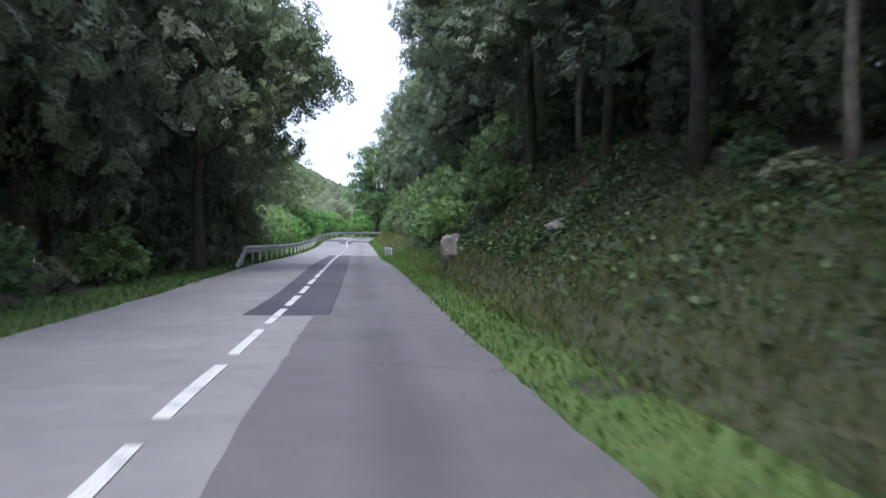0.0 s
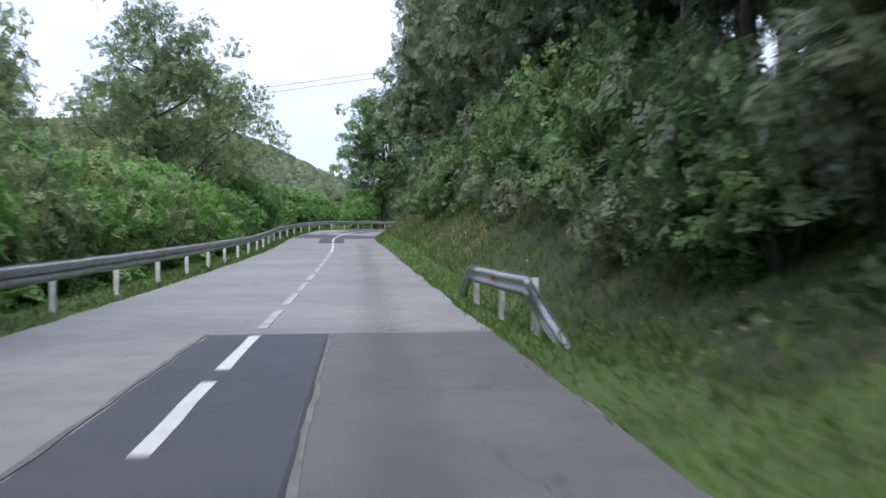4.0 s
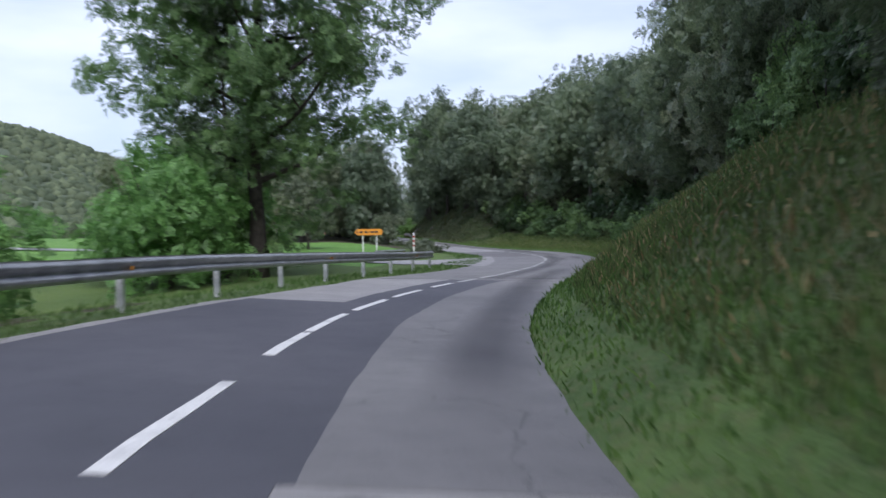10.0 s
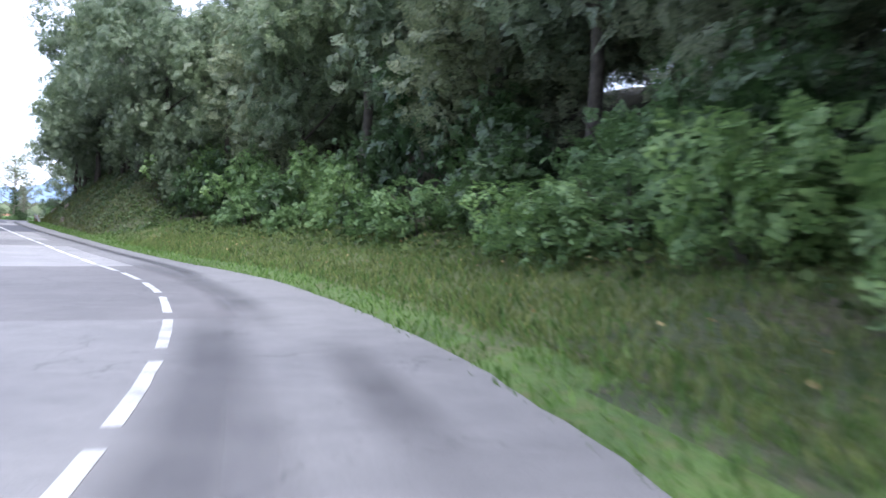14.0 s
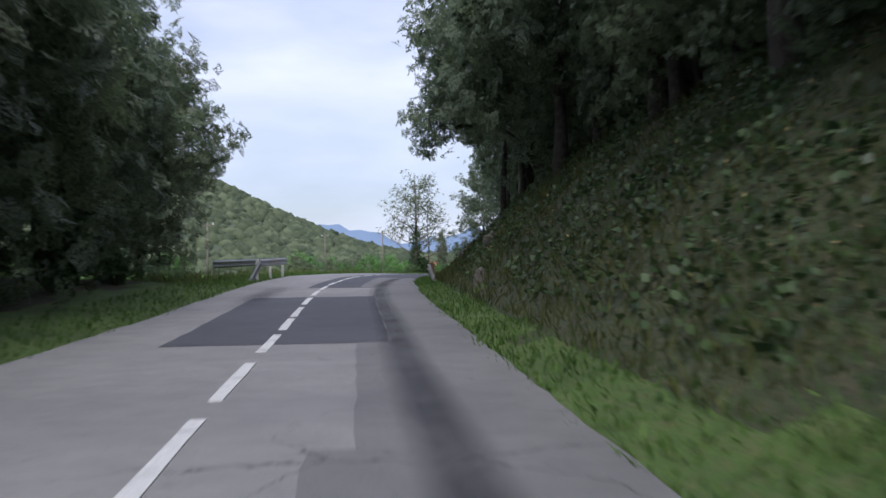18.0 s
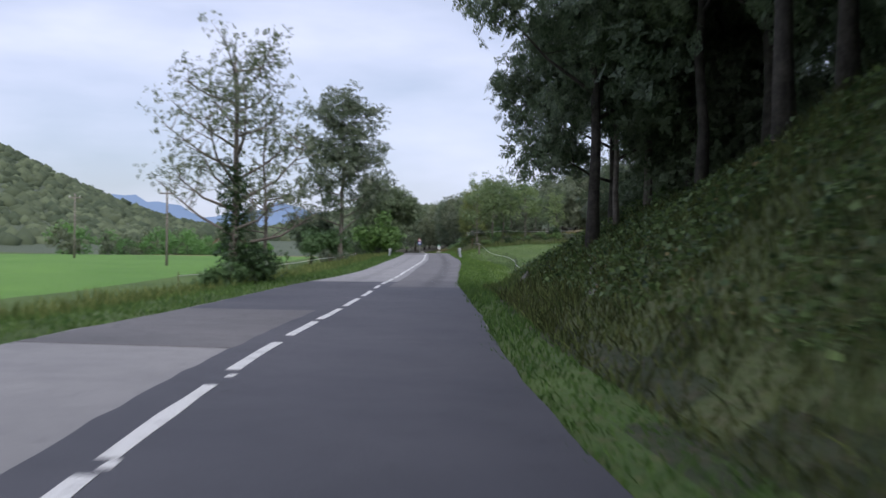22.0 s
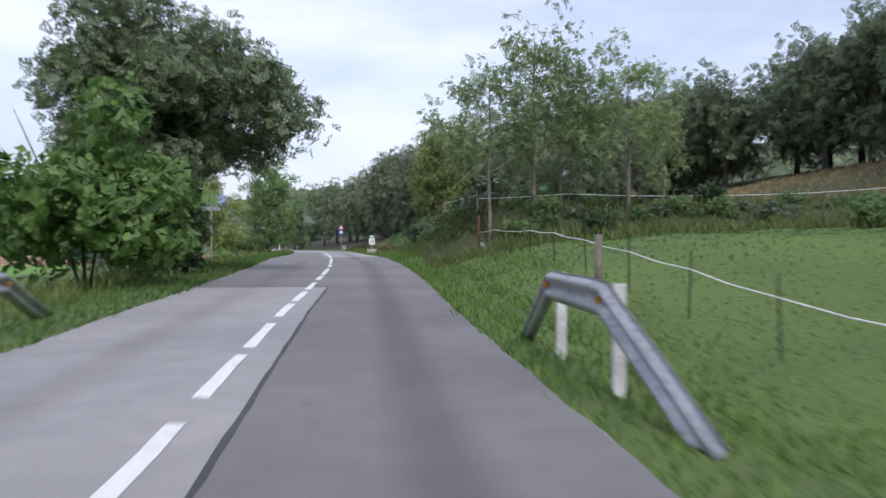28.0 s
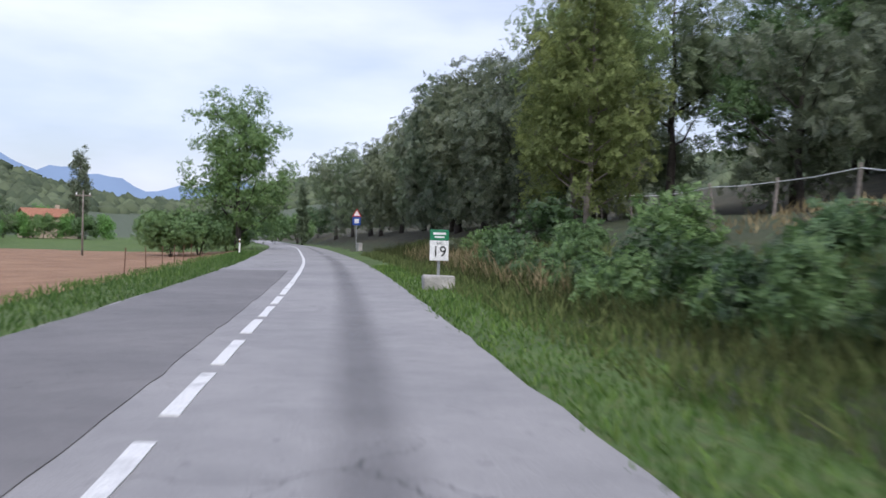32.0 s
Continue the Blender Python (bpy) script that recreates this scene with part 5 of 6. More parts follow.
ivy = plant("ivy_climber", "dark ivy sheathing the trunk of the oak", "climber", "", [tube([(0, 0, -0.1), (0.06, 0.03, 1.2), (0, 0.08, 2.6), (0.05, 0, 4.6)], [0.06, 0.05, 0.04, 0.02], 7)], q, BARK, IVY)
put(ivy, 390.3, -5.6, 0, 1.0, 1.0, 0.1)
for s_, l_, k_ in ((396, -7.6, 0.56), (400.5, -8.4, 0.6), (404, -9.6, 0.5)):
    put(low_oaks[0], s_, l_, s_ * 17, k_, 1.05, 0.15)
fig = make_shrub(103, 4.6, 2.3, BRIGHT, 34, 56, 0.42, "broad-leaved bright green fig bush beside the road", "", True, 0.75, "fig_bush")
put(fig, 383.6, -6.3, 0, 1.08, 1.0, 0.2)
yellowish = make_open_tree("scrub_tree", "small scrub tree with yellowing leaves on the verge", 104, 5.4, 2.1, 0.12, AUTUMN, BARK_PALE, 14, 40, 26, 0.34, 0.6, (0.55, 0.42), 0.75, 3, 0.08, "scrub trees", core=0)
put(yellowish, 419, -8.7, 0, 0.95, 1.0, 0.1)
put(brambles[3], 406, -8.6, 0, 0.7, 0.9, 0.1)
for s_, l_, k_ in ((416, -12.5, 0.7), (420, -14, 0.8), (412, -14, 0.9)):
    put(brambles[1], s_, l_, s_ * 11, k_, 1.0, 0.1)
green = make_open_tree("maple_tree", "tall full maple with fresh green leaves by the road", 105, 13.0, 3.7, 0.12, BRAMBLE, BARK, 20, 140, 46, 0.44, 0.95, (0.52, 0.46), 0.6, 2, 0.26)
put(green, 492, -6.2, 0, 1.0, 1.0, 0.1)
put(green, 449, 18.5, 70, 0.78, 1.0, 0.1)
for s_, l_, k_ in ((484, -8.5, 0.8), (480, -10, 0.75), (488, -11, 0.95), (494, -9, 0.9), (500, -7.5, 0.9), (508, -7, 0.9), (516, -7, 1.0)):
    put(robinia_shrubs[1], s_, l_, s_ * 13, k_, 0.95, 0.1)

sapling = make_open_tree("ash_tree", "slender young ash with thin airy crown on the mound", 111, 9.0, 2.5, 0.3, AIRY, BARK_PALE, 14, 8, 15, 0.4, 0.7, (0.68, 0.28), 0.75, 3, 0.1, "young trees on the mound", core=0)
# right: slender trees on the mound
for i, (s_, l_, k_) in enumerate(((398.6, 5.1, 0.62), (400.3, 11.3, 0.6), (407, 13.5, 0.5))):
    put(sapling, s_, l_, s_ * 47 + l_ * 9, 1.4 * k_, 0.95, 0.1)
young = make_open_tree("young_poplar", "slim young poplar with pale green leaves on the mound", 106, 7.2, 1.3, 0.2, AIRY, BARK_PALE, 12, 18, 16, 0.36, 0.6, (0.6, 0.38), 0.55, 2, 0.09, "young poplars", core=0)
for s_, l_, k_ in ((399.8, 7.2, 1.2), (401.5, 8.7, 1.1), (403, 9.8, 1.0), (412, 17, 1.0)):
    put(young, s_, l_, s_ * 29, k_, 1.0, 0.1)
for s_, l_, k_ in ((403, 5.6, 0.7), (409, 5.8, 0.6), (414, 5.9, 0.75), (419, 6.2, 1.05), (424, 6.4, 0.7), (430, 6.2, 0.7), (436, 6.0, 0.6), (441, 6.2, 0.7), (400, 13, 0.6), (397, 9, 0.5), (394, 18, 0.7), (392, 24, 0.8), (396, 30, 0.8), (400, 7.5, 0.55), (402, 9, 0.7), (404, 10.5, 0.7), (401, 15, 0.6), (399, 17, 0.6), (406, 8.2, 0.7), (410, 9.5, 0.8), (397.5, 21, 0.6),
                   (411, 3.6, 0.42), (414, 3.8, 0.45), (404.5, 3.4, 0.4), (409, 3.3, 0.4), (407.5, 3.7, 0.4), (446, 5.2, 0.5), (451, 5.0, 0.5)):
    put(brambles[int(s_) % 4], s_, l_, s_ * 19, k_, 0.9, 0.1)
# a wall of scrub behind the mown verge
for i in range(34):
    put(brambles[(0, 2, 1)[i % 3]], 414.5 + i * 0.85, 4.1 + R.uniform(0, 0.5) + (0.5 if i > 26 else 0), i * 67, R.uniform(0.34, 0.48), R.uniform(0.9, 1.2), 0.15)
# low scrub on the face of the terrace
for i in range(15):
    put(brambles[(0, 2, 3)[i % 3]], 398.9 + 0.18 * i + R.uniform(-0.5, 0.6), 6.3 + 1.25 * i, i * 77, R.uniform(0.32, 0.55), 0.75, 0.1)
# dark oaks along the right-hand side further on
for s_, l_, k_ in ((452, 10.5, 0.85), (458, 9.0, 0.9), (464, 8.6, 0.95), (470, 8.2, 0.95), (476, 8.8, 0.95), (483, 9.0, 0.95), (490, 9.5, 1.0), (498, 10, 1.0), (507, 9, 1.0), (516, 8.0, 1.0), (526, 8, 1.0), (537, 7, 1.0), (548, 6, 1.0),
                   (456, 16, 1.0), (466, 16, 1.0), (478, 17, 1.0), (444, 16, 0.75), (437, 17, 0.72), (430, 19, 0.72), (450, 24, 1.1)):
    put(R.choice(low_oaks) if l_ < 12 and s_ < 520 else R.choice(far_oaks), s_, l_, s_ * 23, k_ * (1.12 if s_ > 450 else 1.0), 1.0, 0.1)
autumn_tree = make_open_tree("poplar_tree", "tall poplar turning yellow at the wood's edge", 107, 9.5, 2.3, 0.08, AUTUMN, BARK_PALE, 18, 70, 28, 0.4, 0.75, (0.52, 0.46), 0.75, 3, 0.14, core=0)
put(autumn_tree, 445, 8.7, 0, 0.92, 1.08, 0.1)
put(ash, 452, 10.9, 40, 0.88, 1.0, 0.1)
put(autumn_tree, 449.5, 9.4, 140, 0.85, 1.1, 0.1)
cypress = make_open_tree("cypress", "narrow dark cypress far along the road", 108, 9.0, 0.7, 0.1, OAK, BARK, 10, 60, 30, 0.4, 0.5, (0.5, 0.5), 0.75, 1, 0.12)
put(cypress, 552, 1.6, 0, 1.0, 1.0, 0.1)
# where the road bends out of sight
for s_, l_, k_ in ((560, -2, 0.8), (566, 2, 0.85), (572, 6, 0.9), (562, -8, 0.8), (556, -14, 0.8), (570, -20, 0.9)):
    put(robinia_shrubs[1], s_, l_, s_ * 7, 1.4 * k_, 1.0, 0.1)
# oaks round the meadow
s = 316.0
while s < 432:
    edge_ = float(np.interp(s, [316, 330, 350, 385, 405, 432], [18, 24, 27, 29, 36, 38]))
    tall = 1.3 if s < 372 else 1.16
    put(R.choice(low_oaks + far_oaks + trunk_trees * (2 if s < 372 else 1)), s, edge_ + R.uniform(-1.5, 2), R.uniform(0, 360), tall * R.uniform(0.76, 1.02), R.uniform(0.9, 1.1), 0.1)
    put(R.choice(far_oaks), s + 3, edge_ + R.uniform(6, 9), R.uniform(0, 360), tall * R.uniform(0.9, 1.1), 1.0, 0.1)
    s += R.uniform(4.6, 6.6)
# the wood behind the pale slope
for i in range(20):
    put(R.choice(low_oaks + far_oaks + far_oaks), 437 + (i % 10) * 4.2 + R.uniform(-1, 1), 23 + (i % 10) * 1.6 + (i // 10) * 8 + R.uniform(-1, 1), i * 73, R.uniform(0.95, 1.25), 1.0, 0.1)
for i in range(9):
    put(R.choice(low_oaks + far_oaks), 431 + (i * 5 % 9) * 1.6, 37 + i * 2.0, i * 51, R.uniform(1.0, 1.25), 1.0, 0.1)
# hedge before the farmhouse
for i in range(9):
    put(R.choice(robinia_shrubs[:2]), 548 + i * 6, -R.uniform(38, 46) - i * 2, i * 50, R.uniform(0.8, 1.1), 0.9, 0.2)
# field hedges far to the left
hedge_trees = [make_holm_oak(201, 7.0, -0.95, 3.4, 0.8, 12, 24, 1.5, None, "dark bushy tree in the hedge beyond the field", "hedge beyond the field", (0.48, 0.5), 0),
               make_holm_oak(203, 6.0, -0.95, 3.2, 0.8, 12, 24, 1.5, OLIVE, "grey-green bushy tree in the hedge beyond the field", "hedge beyond the field", (0.48, 0.5), 0),
               make_holm_oak(207, 6.5, -0.95, 3.0, 0.8, 12, 24, 1.5, ROBINIA, "light green bushy tree in the hedge beyond the field", "hedge beyond the field", (0.48, 0.5), 0)]
for ob in hedge_trees:
    ob.name = "hedge_tree"
for i in range(110):
    s_ = 315 + i * 3.6 + R.uniform(-1.5, 1.5)
    put(R.choice(hedge_trees), s_, -R.uniform(92, 112) if s_ < 480 else -R.uniform(50, 75), R.uniform(0, 360), R.uniform(0.6, 1.15), R.uniform(0.85, 1.15), 0.2)
lombardy = make_open_tree("lombardy_poplar", "tall narrow poplar by the farmhouse", 109, 15, 1.7, 0.1, OLIVE, BARK_PALE, 16, 60, 28, 0.5, 0.8, (0.55, 0.44), 0.75, 2, 0.2)
set_down(lombardy, Matrix.Translation((71.4, 606, float(ground_z(71.4, 606.0)) - 0.1)) @ Matrix.Diagonal((1.15, 1.15, 1.3, 1)))
put(oaks[0], 572, -43.5, 0, 0.75, 1.0, 0.1)


# ---- rocks ----
def rock(label, s, l, size, seed, up=0.0, turn=0.0):
    bm = bmesh.new()
    bmesh.ops.create_icosphere(bm, subdivisions=3, radius=1)
    off_ = Vector((seed * 3.7, seed * 1.9, seed))
    for v in bm.verts:
        d = noise.noise(v.co * 1.1 + off_) * 0.32 + noise.noise(v.co * 3.7 + off_) * 0.13
        cell = noise.cell(v.co * 2.2 + off_) * 0.06
        v.co *= 1 + d + cell
    cuts = random.Random(int(seed * 10))
    for _ in range(11):
        way = Vector((cuts.gauss(0, 1), cuts.gauss(0, 1), cuts.gauss(0, 0.7))).normalized()
        deep = cuts.uniform(0.55, 0.85)
        for v in bm.verts:
            over = v.co.dot(way) - deep
            if over > 0:
                v.co -= way * over * 0.92
    bmesh.ops.transform(bm, matrix=Matrix.Diagonal((*size, 1)), verts=bm.verts)
    me = bpy.data.meshes.new("rock")
    bm.to_mesh(me)
    bm.free()
    me.materials.append(ROCK_DARK if "dark" in label or "pinkish" in label or "ledge" in label else ROCK)
    x, y, z = spot(s, l)
    ob = new("rock", me)
    ob.matrix_basis = pose(x, y, z + up, 0, 0, heading(s) + turn)
    return tagged(ob, label, "rock", group="rocks of the bank")


rock("large pale grey limestone face half hidden by ivy", 36.4, 3.7, (0.5, 0.85, 0.95), 1.0, -0.25)
rock("pinkish grey limestone face at the foot of the bank", 30.8, 3.2, (0.4, 0.8, 0.7), 2.0, 0.15)
rock("grey limestone outcrop under ivy", 37.2, 4.2, (0.5, 1.1, 0.9), 3.0, -1.0)
rock("dark grey upright stone at the foot of the cutting", 254.0, 2.68, (0.2, 0.24, 0.4), 5.0, 0.0)
rock("dark weathered rock standing out of the cutting", 258.3, 3.5, (0.3, 0.45, 0.42), 13.0, -0.1)
rock("grey rock ledge in the grassy cutting", 270.8, 3.35, (0.35, 1.3, 0.55), 6.0, -0.3)
rock("dark rock ledge in the grassy cutting", 272.9, 3.3, (0.3, 0.9, 0.5), 7.0, -0.3)
rock("pale boulder at the end of the cutting", 307.4, 3.1, (0.2, 0.35, 0.4), 8.0, -0.15)
rock("grey boulder half buried in the bank", 299.3, 3.6, (0.16, 0.3, 0.3), 9.0, -0.1)
rock("pale stone half buried in the bank", 296.8, 3.2, (0.14, 0.3, 0.22), 11.0, -0.08)
rock("brown stone showing through the grassy bank", 21.1, 4.5, (0.3, 0.55, 0.38), 12.0, -0.1)
rock("pale boulder beside the fence on the mound", 397.9, 4.75, (0.3, 0.35, 0.45), 10.0, -0.1)


# ---- fences, posts, signs ----
def rod(a, b, r, sides=6):
    return tube([a, b], [r, r], sides)


def thing(name, label, category, at, group=""):
    return tagged_at(new(name), label, category, at, group)


def tagged_at(ob, label, category, at, group=""):
    ob.matrix_basis = at
    return tagged(ob, label, category, group)


def stand(s, l, turn=0.0):
    x, y, z = spot(s, l)
    return pose(x, y, z, 0, 0, heading(s) + turn)


def fence(label, points, height, every, post_r, mat, wires, wire_mat, square=False, lean=3.0):
    """Posts along a line of (s, l) with tape or wire strung between them."""
    f = new("fence")
    x0, y0, z0 = spot(*points[0])
    f.matrix_basis = Matrix.Translation((x0, y0, z0))
    tagged(f, label, "fence", group="field fences")
    inv = f.matrix_basis.inverted()
    tops = []
    for (s0, l0), (s1, l1) in zip(points, points[1:]):
        n = max(1, round(math.hypot(s1 - s0, l1 - l0) / every))
        for k in range(n):
            t = k / n
            tops.append((s0 + (s1 - s0) * t, l0 + (l1 - l0) * t))
    tops.append(points[-1])
    r = random.Random(len(tops))
    if square:
        bm = box(post_r * 2, post_r * 2, height + 0.4, (0, 0, (height - 0.4) / 2), 0.012)
        me = bpy.data.meshes.new("post")
        bm.to_mesh(me)
        bm.free()
        me.materials.append(mat)
    else:
        v, q = tube([(0, 0, -0.4), (0, 0, height * 0.5), (0, 0, height)], [post_r * 1.1, post_r, post_r * 0.92], 7)
        me = mesh_of("post", v, q, mat)
    pts = []
    for s_, l_ in tops:
        x, y, z = spot(s_, l_)
        m = pose(x, y, z, r.uniform(-lean, lean), r.uniform(-lean, lean), r.uniform(0, 90))
        piece("post", me, f, "", inv @ m)
        pts.append(m)
    for h, w in wires:
        path = []
        for a, b in zip(pts, pts[1:]):
            p, q_ = a @ Vector((0, 0, h)), b @ Vector((0, 0, h))
            path += [p, p.lerp(q_, 0.5) - Vector((0, 0, 0.03))]
        path.append(pts[-1] @ Vector((0, 0, h)))
        v, q = tube([inv @ p for p in path], [w] * len(path), 5)
        piece("tape", mesh_of("tape", v, q, wire_mat), f)
    return f


fence("thin rod fence with white electric tape along the meadow", [(323.0, 6.4), (321.9, 4.7), (325.3, 3.95), (329, 3.9), (340, 4.45), (352, 4.75), (366, 4.8), (378, 4.6), (397.0, 4.5)], 1.0, 3.3, 0.014, BLACK, [(0.72, 0.011)], WHITE)
fence("white tape fence on thin stakes across the upper meadow", [(400.6, 4.95), (401.4, 9), (402.4, 14), (404, 21), (404.5, 27), (392, 29), (372, 27.5), (352, 24.5), (340, 22)], 0.85, 5.5, 0.022, POST_WOOD, [(0.66, 0.013)], WHITE)
fence("leaning wooden post fence with wire on the grassy mound", [(400.6, 4.95), (406.5, 5.1), (410, 4.75), (412, 4.8), (420, 7.2), (430, 10), (452, 10.3)], 0.95, 3.6, 0.04, POST_WOOD, [(0.85, 0.012)], WHITE, lean=7)
fence("white tape fence along the crop field", [(318, -9.5), (340, -8.0), (364, -7.6), (378, -8.2)], 0.7, 5.0, 0.016, RUSTY, [(0.55, 0.011)], WHITE)
fence("thin stake fence at the edge of the ploughed field", [(446, -7.2), (470, -7.6)], 0.9, 4.5, 0.02, RUSTY, [(0.7, 0.005)], RUSTY)


def gate_post(label, s, l, h, r, mat):
    v, q = tube([(0, 0, -0.4), (0, 0, h * 0.6), (0, 0, h - 0.02), (0, 0, h)], [r, r, r * 0.96, r * 0.8], 9)
    ob = piece("gate_post", mesh_of("gate_post", v, q, mat, True))
    ob.matrix_basis = stand(s, l)
    tagged(ob, label, "post", "wooden posts")


gate_post("stout weathered wooden corner post of the meadow fence", 323.1, 6.5, 1.0, 0.1, POST_WOOD)
put(brambles[1], 323.5, 9.4, 60, 0.6, 0.8, 0.1)
put(brambles[0], 321.5, 9.0, 160, 0.5, 0.8, 0.1)
put(brambles[2], 325.5, 10.6, 220, 0.45, 0.8, 0.1)
gate_post("stout wooden post on the meadow fence", 378.2, 4.1, 1.05, 0.07, POST_WOOD)
gate_post("leaning reddish wooden post on the mound", 397.3, 4.5, 1.4, 0.045, RUSTY)


def delineator(label, s, l):
    d = thing("delineator_post", label, "marker post", stand(s, l), "roadside markers")
    bm = box(0.11, 0.07, 1.0, (0, 0, 0.4), 0.012)
    part("body", bm, WHITE, d)
    part("black_band", box(0.114, 0.074, 0.16, (0, 0, 0.74), 0.01), BLACK, d, "black band")
    part("reflector", box(0.05, 0.008, 0.09, (0, -0.039, 0.74), 0.002), REFLECTOR, d, "amber reflector")


delineator("white roadside marker post with a dark band", 473.0, -5.0)
delineator("white roadside marker post by the side road", 219.0, -6.8)


def words(text, size, mat, parent, at, depth=0.004, name="lettering"):
    c = bpy.data.curves.new(name, "FONT")
    c.body, c.size, c.extrude, c.align_x, c.align_y = text, size, depth, "CENTER", "CENTER"
    tmp = bpy.data.objects.new(name, c)
    me = bpy.data.meshes.new_from_object(tmp)
    bpy.data.objects.remove(tmp)
    me.materials.clear()
    me.materials.append(mat)
    return piece(name, me, parent, "", at)


# kilometre board on its stone footing
km = thing("kilometre_board", "small green and white kilometre board on a post", "road sign", stand(434.0, 2.2, 6), "road signs")
part("board", box(0.44, 0.025, 0.46, (0, 0, 0.88), 0.008), WHITE, km)
part("header", box(0.44, 0.027, 0.25, (0, 0, 1.235), 0.008), GREEN_SIGN, km, "green header panel")
part("post", box(0.06, 0.04, 1.35, (0, 0.035, 0.55), 0.006), STEEL, km)
words("19", 0.34, BLACK, km, pose(0, -0.016, 0.85, 90, 0, 0))
words("km", 0.11, BLACK, km, pose(0, -0.016, 1.05, 90, 0, 0))
part("header_bar", box(0.3, 0.006, 0.05, (0, -0.016, 1.27)), WHITE, km)
part("header_bar", box(0.22, 0.006, 0.04, (0, -0.016, 1.19)), WHITE, km)
foot = box(0.75, 0.45, 0.42, (0, 0, 0.1), 0.05)
for v in foot.verts:
    v.co += Vector((noise.noise(v.co * 4), noise.noise(v.co * 4 + Vector((5, 0, 0))), noise.noise(v.co * 4 + Vector((0, 7, 0))))) * 0.06
ob = part("stone_footing", foot, CONCRETE, None)
ob.matrix_basis = stand(433.9, 2.2, 0)
tagged(ob, "rough concrete footing block under the kilometre board", "footing")
# warning triangle over a blue panel
ws = new("warning_sign")
ws.matrix_basis = pose(95.0, 486.6, float(ground_z(95.0, 486.6)), 0, 0, -12)
tagged(ws, "red-bordered warning triangle over a blue panel on a post", "road sign", "road signs")


def tri(r, d, y):
    bm = bmesh.new()
    pts = [(r * math.cos(a), r * math.sin(a)) for a in (math.pi / 2, math.pi * 7 / 6, math.pi * 11 / 6)]
    lo = [bm.verts.new((x, y, z)) for x, z in pts]
    hi = [bm.verts.new((x, y + d, z)) for x, z in pts]
    bm.faces.new(lo[::-1])
    bm.faces.new(hi)
    for i in range(3):
        bm.faces.new((lo[i], lo[(i + 1) % 3], hi[(i + 1) % 3], hi[i]))
    return bm


t1 = part("triangle", tri(0.5, 0.02, 0.0), RED_SIGN, ws, "red warning triangle")
t1.matrix_basis = pose(0, -0.03, 3.1)
t2 = part("triangle_face", tri(0.33, 0.006, 0.0), WHITE, ws, "white face of the triangle")
t2.matrix_basis = pose(0, -0.038, 3.1)
part("panel", box(0.75, 0.025, 0.75, (0, -0.02, 2.45), 0.01), BLUE_SIGN, ws, "blue square panel")
part("panel_mark", box(0.4, 0.006, 0.4, (0, -0.036, 2.45)), WHITE, ws)
part("post", box(0.08, 0.04, 3.6, (0, 0.02, 1.7), 0.006), STEEL, ws)
# small culvert parapet beside it
par = box(1.6, 0.3, 0.75, (0, 0, 0.25), 0.04)
ob = part("parapet", par, CONCRETE, None)
ob.matrix_basis = pose(90.6, 470.0, float(ground_z(90.6, 470.0)), 0, 0, 80)
tagged(ob, "low pale concrete culvert parapet beside the road", "parapet")
# sign seen from behind
bs = thing("warning_sign", "grey back of a triangular warning sign on a tall post", "road sign", stand(407.0, -6.6, 4), "road signs")
t3 = part("triangle", tri(0.52, 0.02, 0.0), STEEL, bs, "grey metal back of the sign")
t3.matrix_basis = pose(0, 0.05, 2.75)
part("clamp", box(0.5, 0.03, 0.06, (0, 0.03, 2.75), 0.004), STEEL, bs)
part("post", box(0.08, 0.05, 3.4, (0, 0, 1.5), 0.006), STEEL, bs)
# orange direction sign at the junction, on two posts
os_ = thing("direction_sign", "orange arrow direction sign on two white posts at the junction", "road sign", stand(199.5, -11.5, -18), "road signs")
bm = bmesh.new()
outline = [(-1.0, 0), (-0.82, 0.2), (0.86, 0.2), (0.95, 0.0), (0.86, -0.2), (-0.82, -0.2)]
lo = [bm.verts.new((x, -0.02, z + 1.55)) for x, z in outline]
hi = [bm.verts.new((x, 0.02, z + 1.55)) for x, z in outline]
bm.faces.new(lo)
bm.faces.new(hi[::-1])
for i in range(6):
    bm.faces.new((lo[(i + 1) % 6], lo[i], hi[i], hi[(i + 1) % 6]))
part("panel", bm, ORANGE_SIGN, os_)
for x in (-0.55, -0.2, 0.2, 0.5):
    part("lettering_bar", box(0.26, 0.006, 0.11, (x, -0.024, 1.55)), BLACK, os_)
part("arrow_tip", box(0.12, 0.006, 0.12, (-0.82, -0.024, 1.55)), BLACK, os_)
part("post", box(0.07, 0.05, 1.9, (-0.45, 0.05, 0.55), 0.006), WHITE, os_)
part("post", box(0.07, 0.05, 1.9, (0.5, 0.05, 0.55), 0.006), WHITE, os_)
# red and white hazard marker
hm = thing("hazard_marker", "white post with red bands at the junction", "road sign", stand(203.0, -8.6, 0), "road signs")
part("post", box(0.1, 0.06, 1.75, (0, 0, 0.75), 0.01), WHITE, hm)
for z in (0.75, 1.05, 1.35):
    part("red_band", box(0.104, 0.064, 0.13, (0, 0, z), 0.008), RED_SIGN, hm)
guard_rail("dark guard rail across the mouth of the side road", 196.4, 199.6, bend([(196, -11.2), (200, -9.0)]), -1, 0.62, (False, False), 2.4, post_mat=RUSTY)


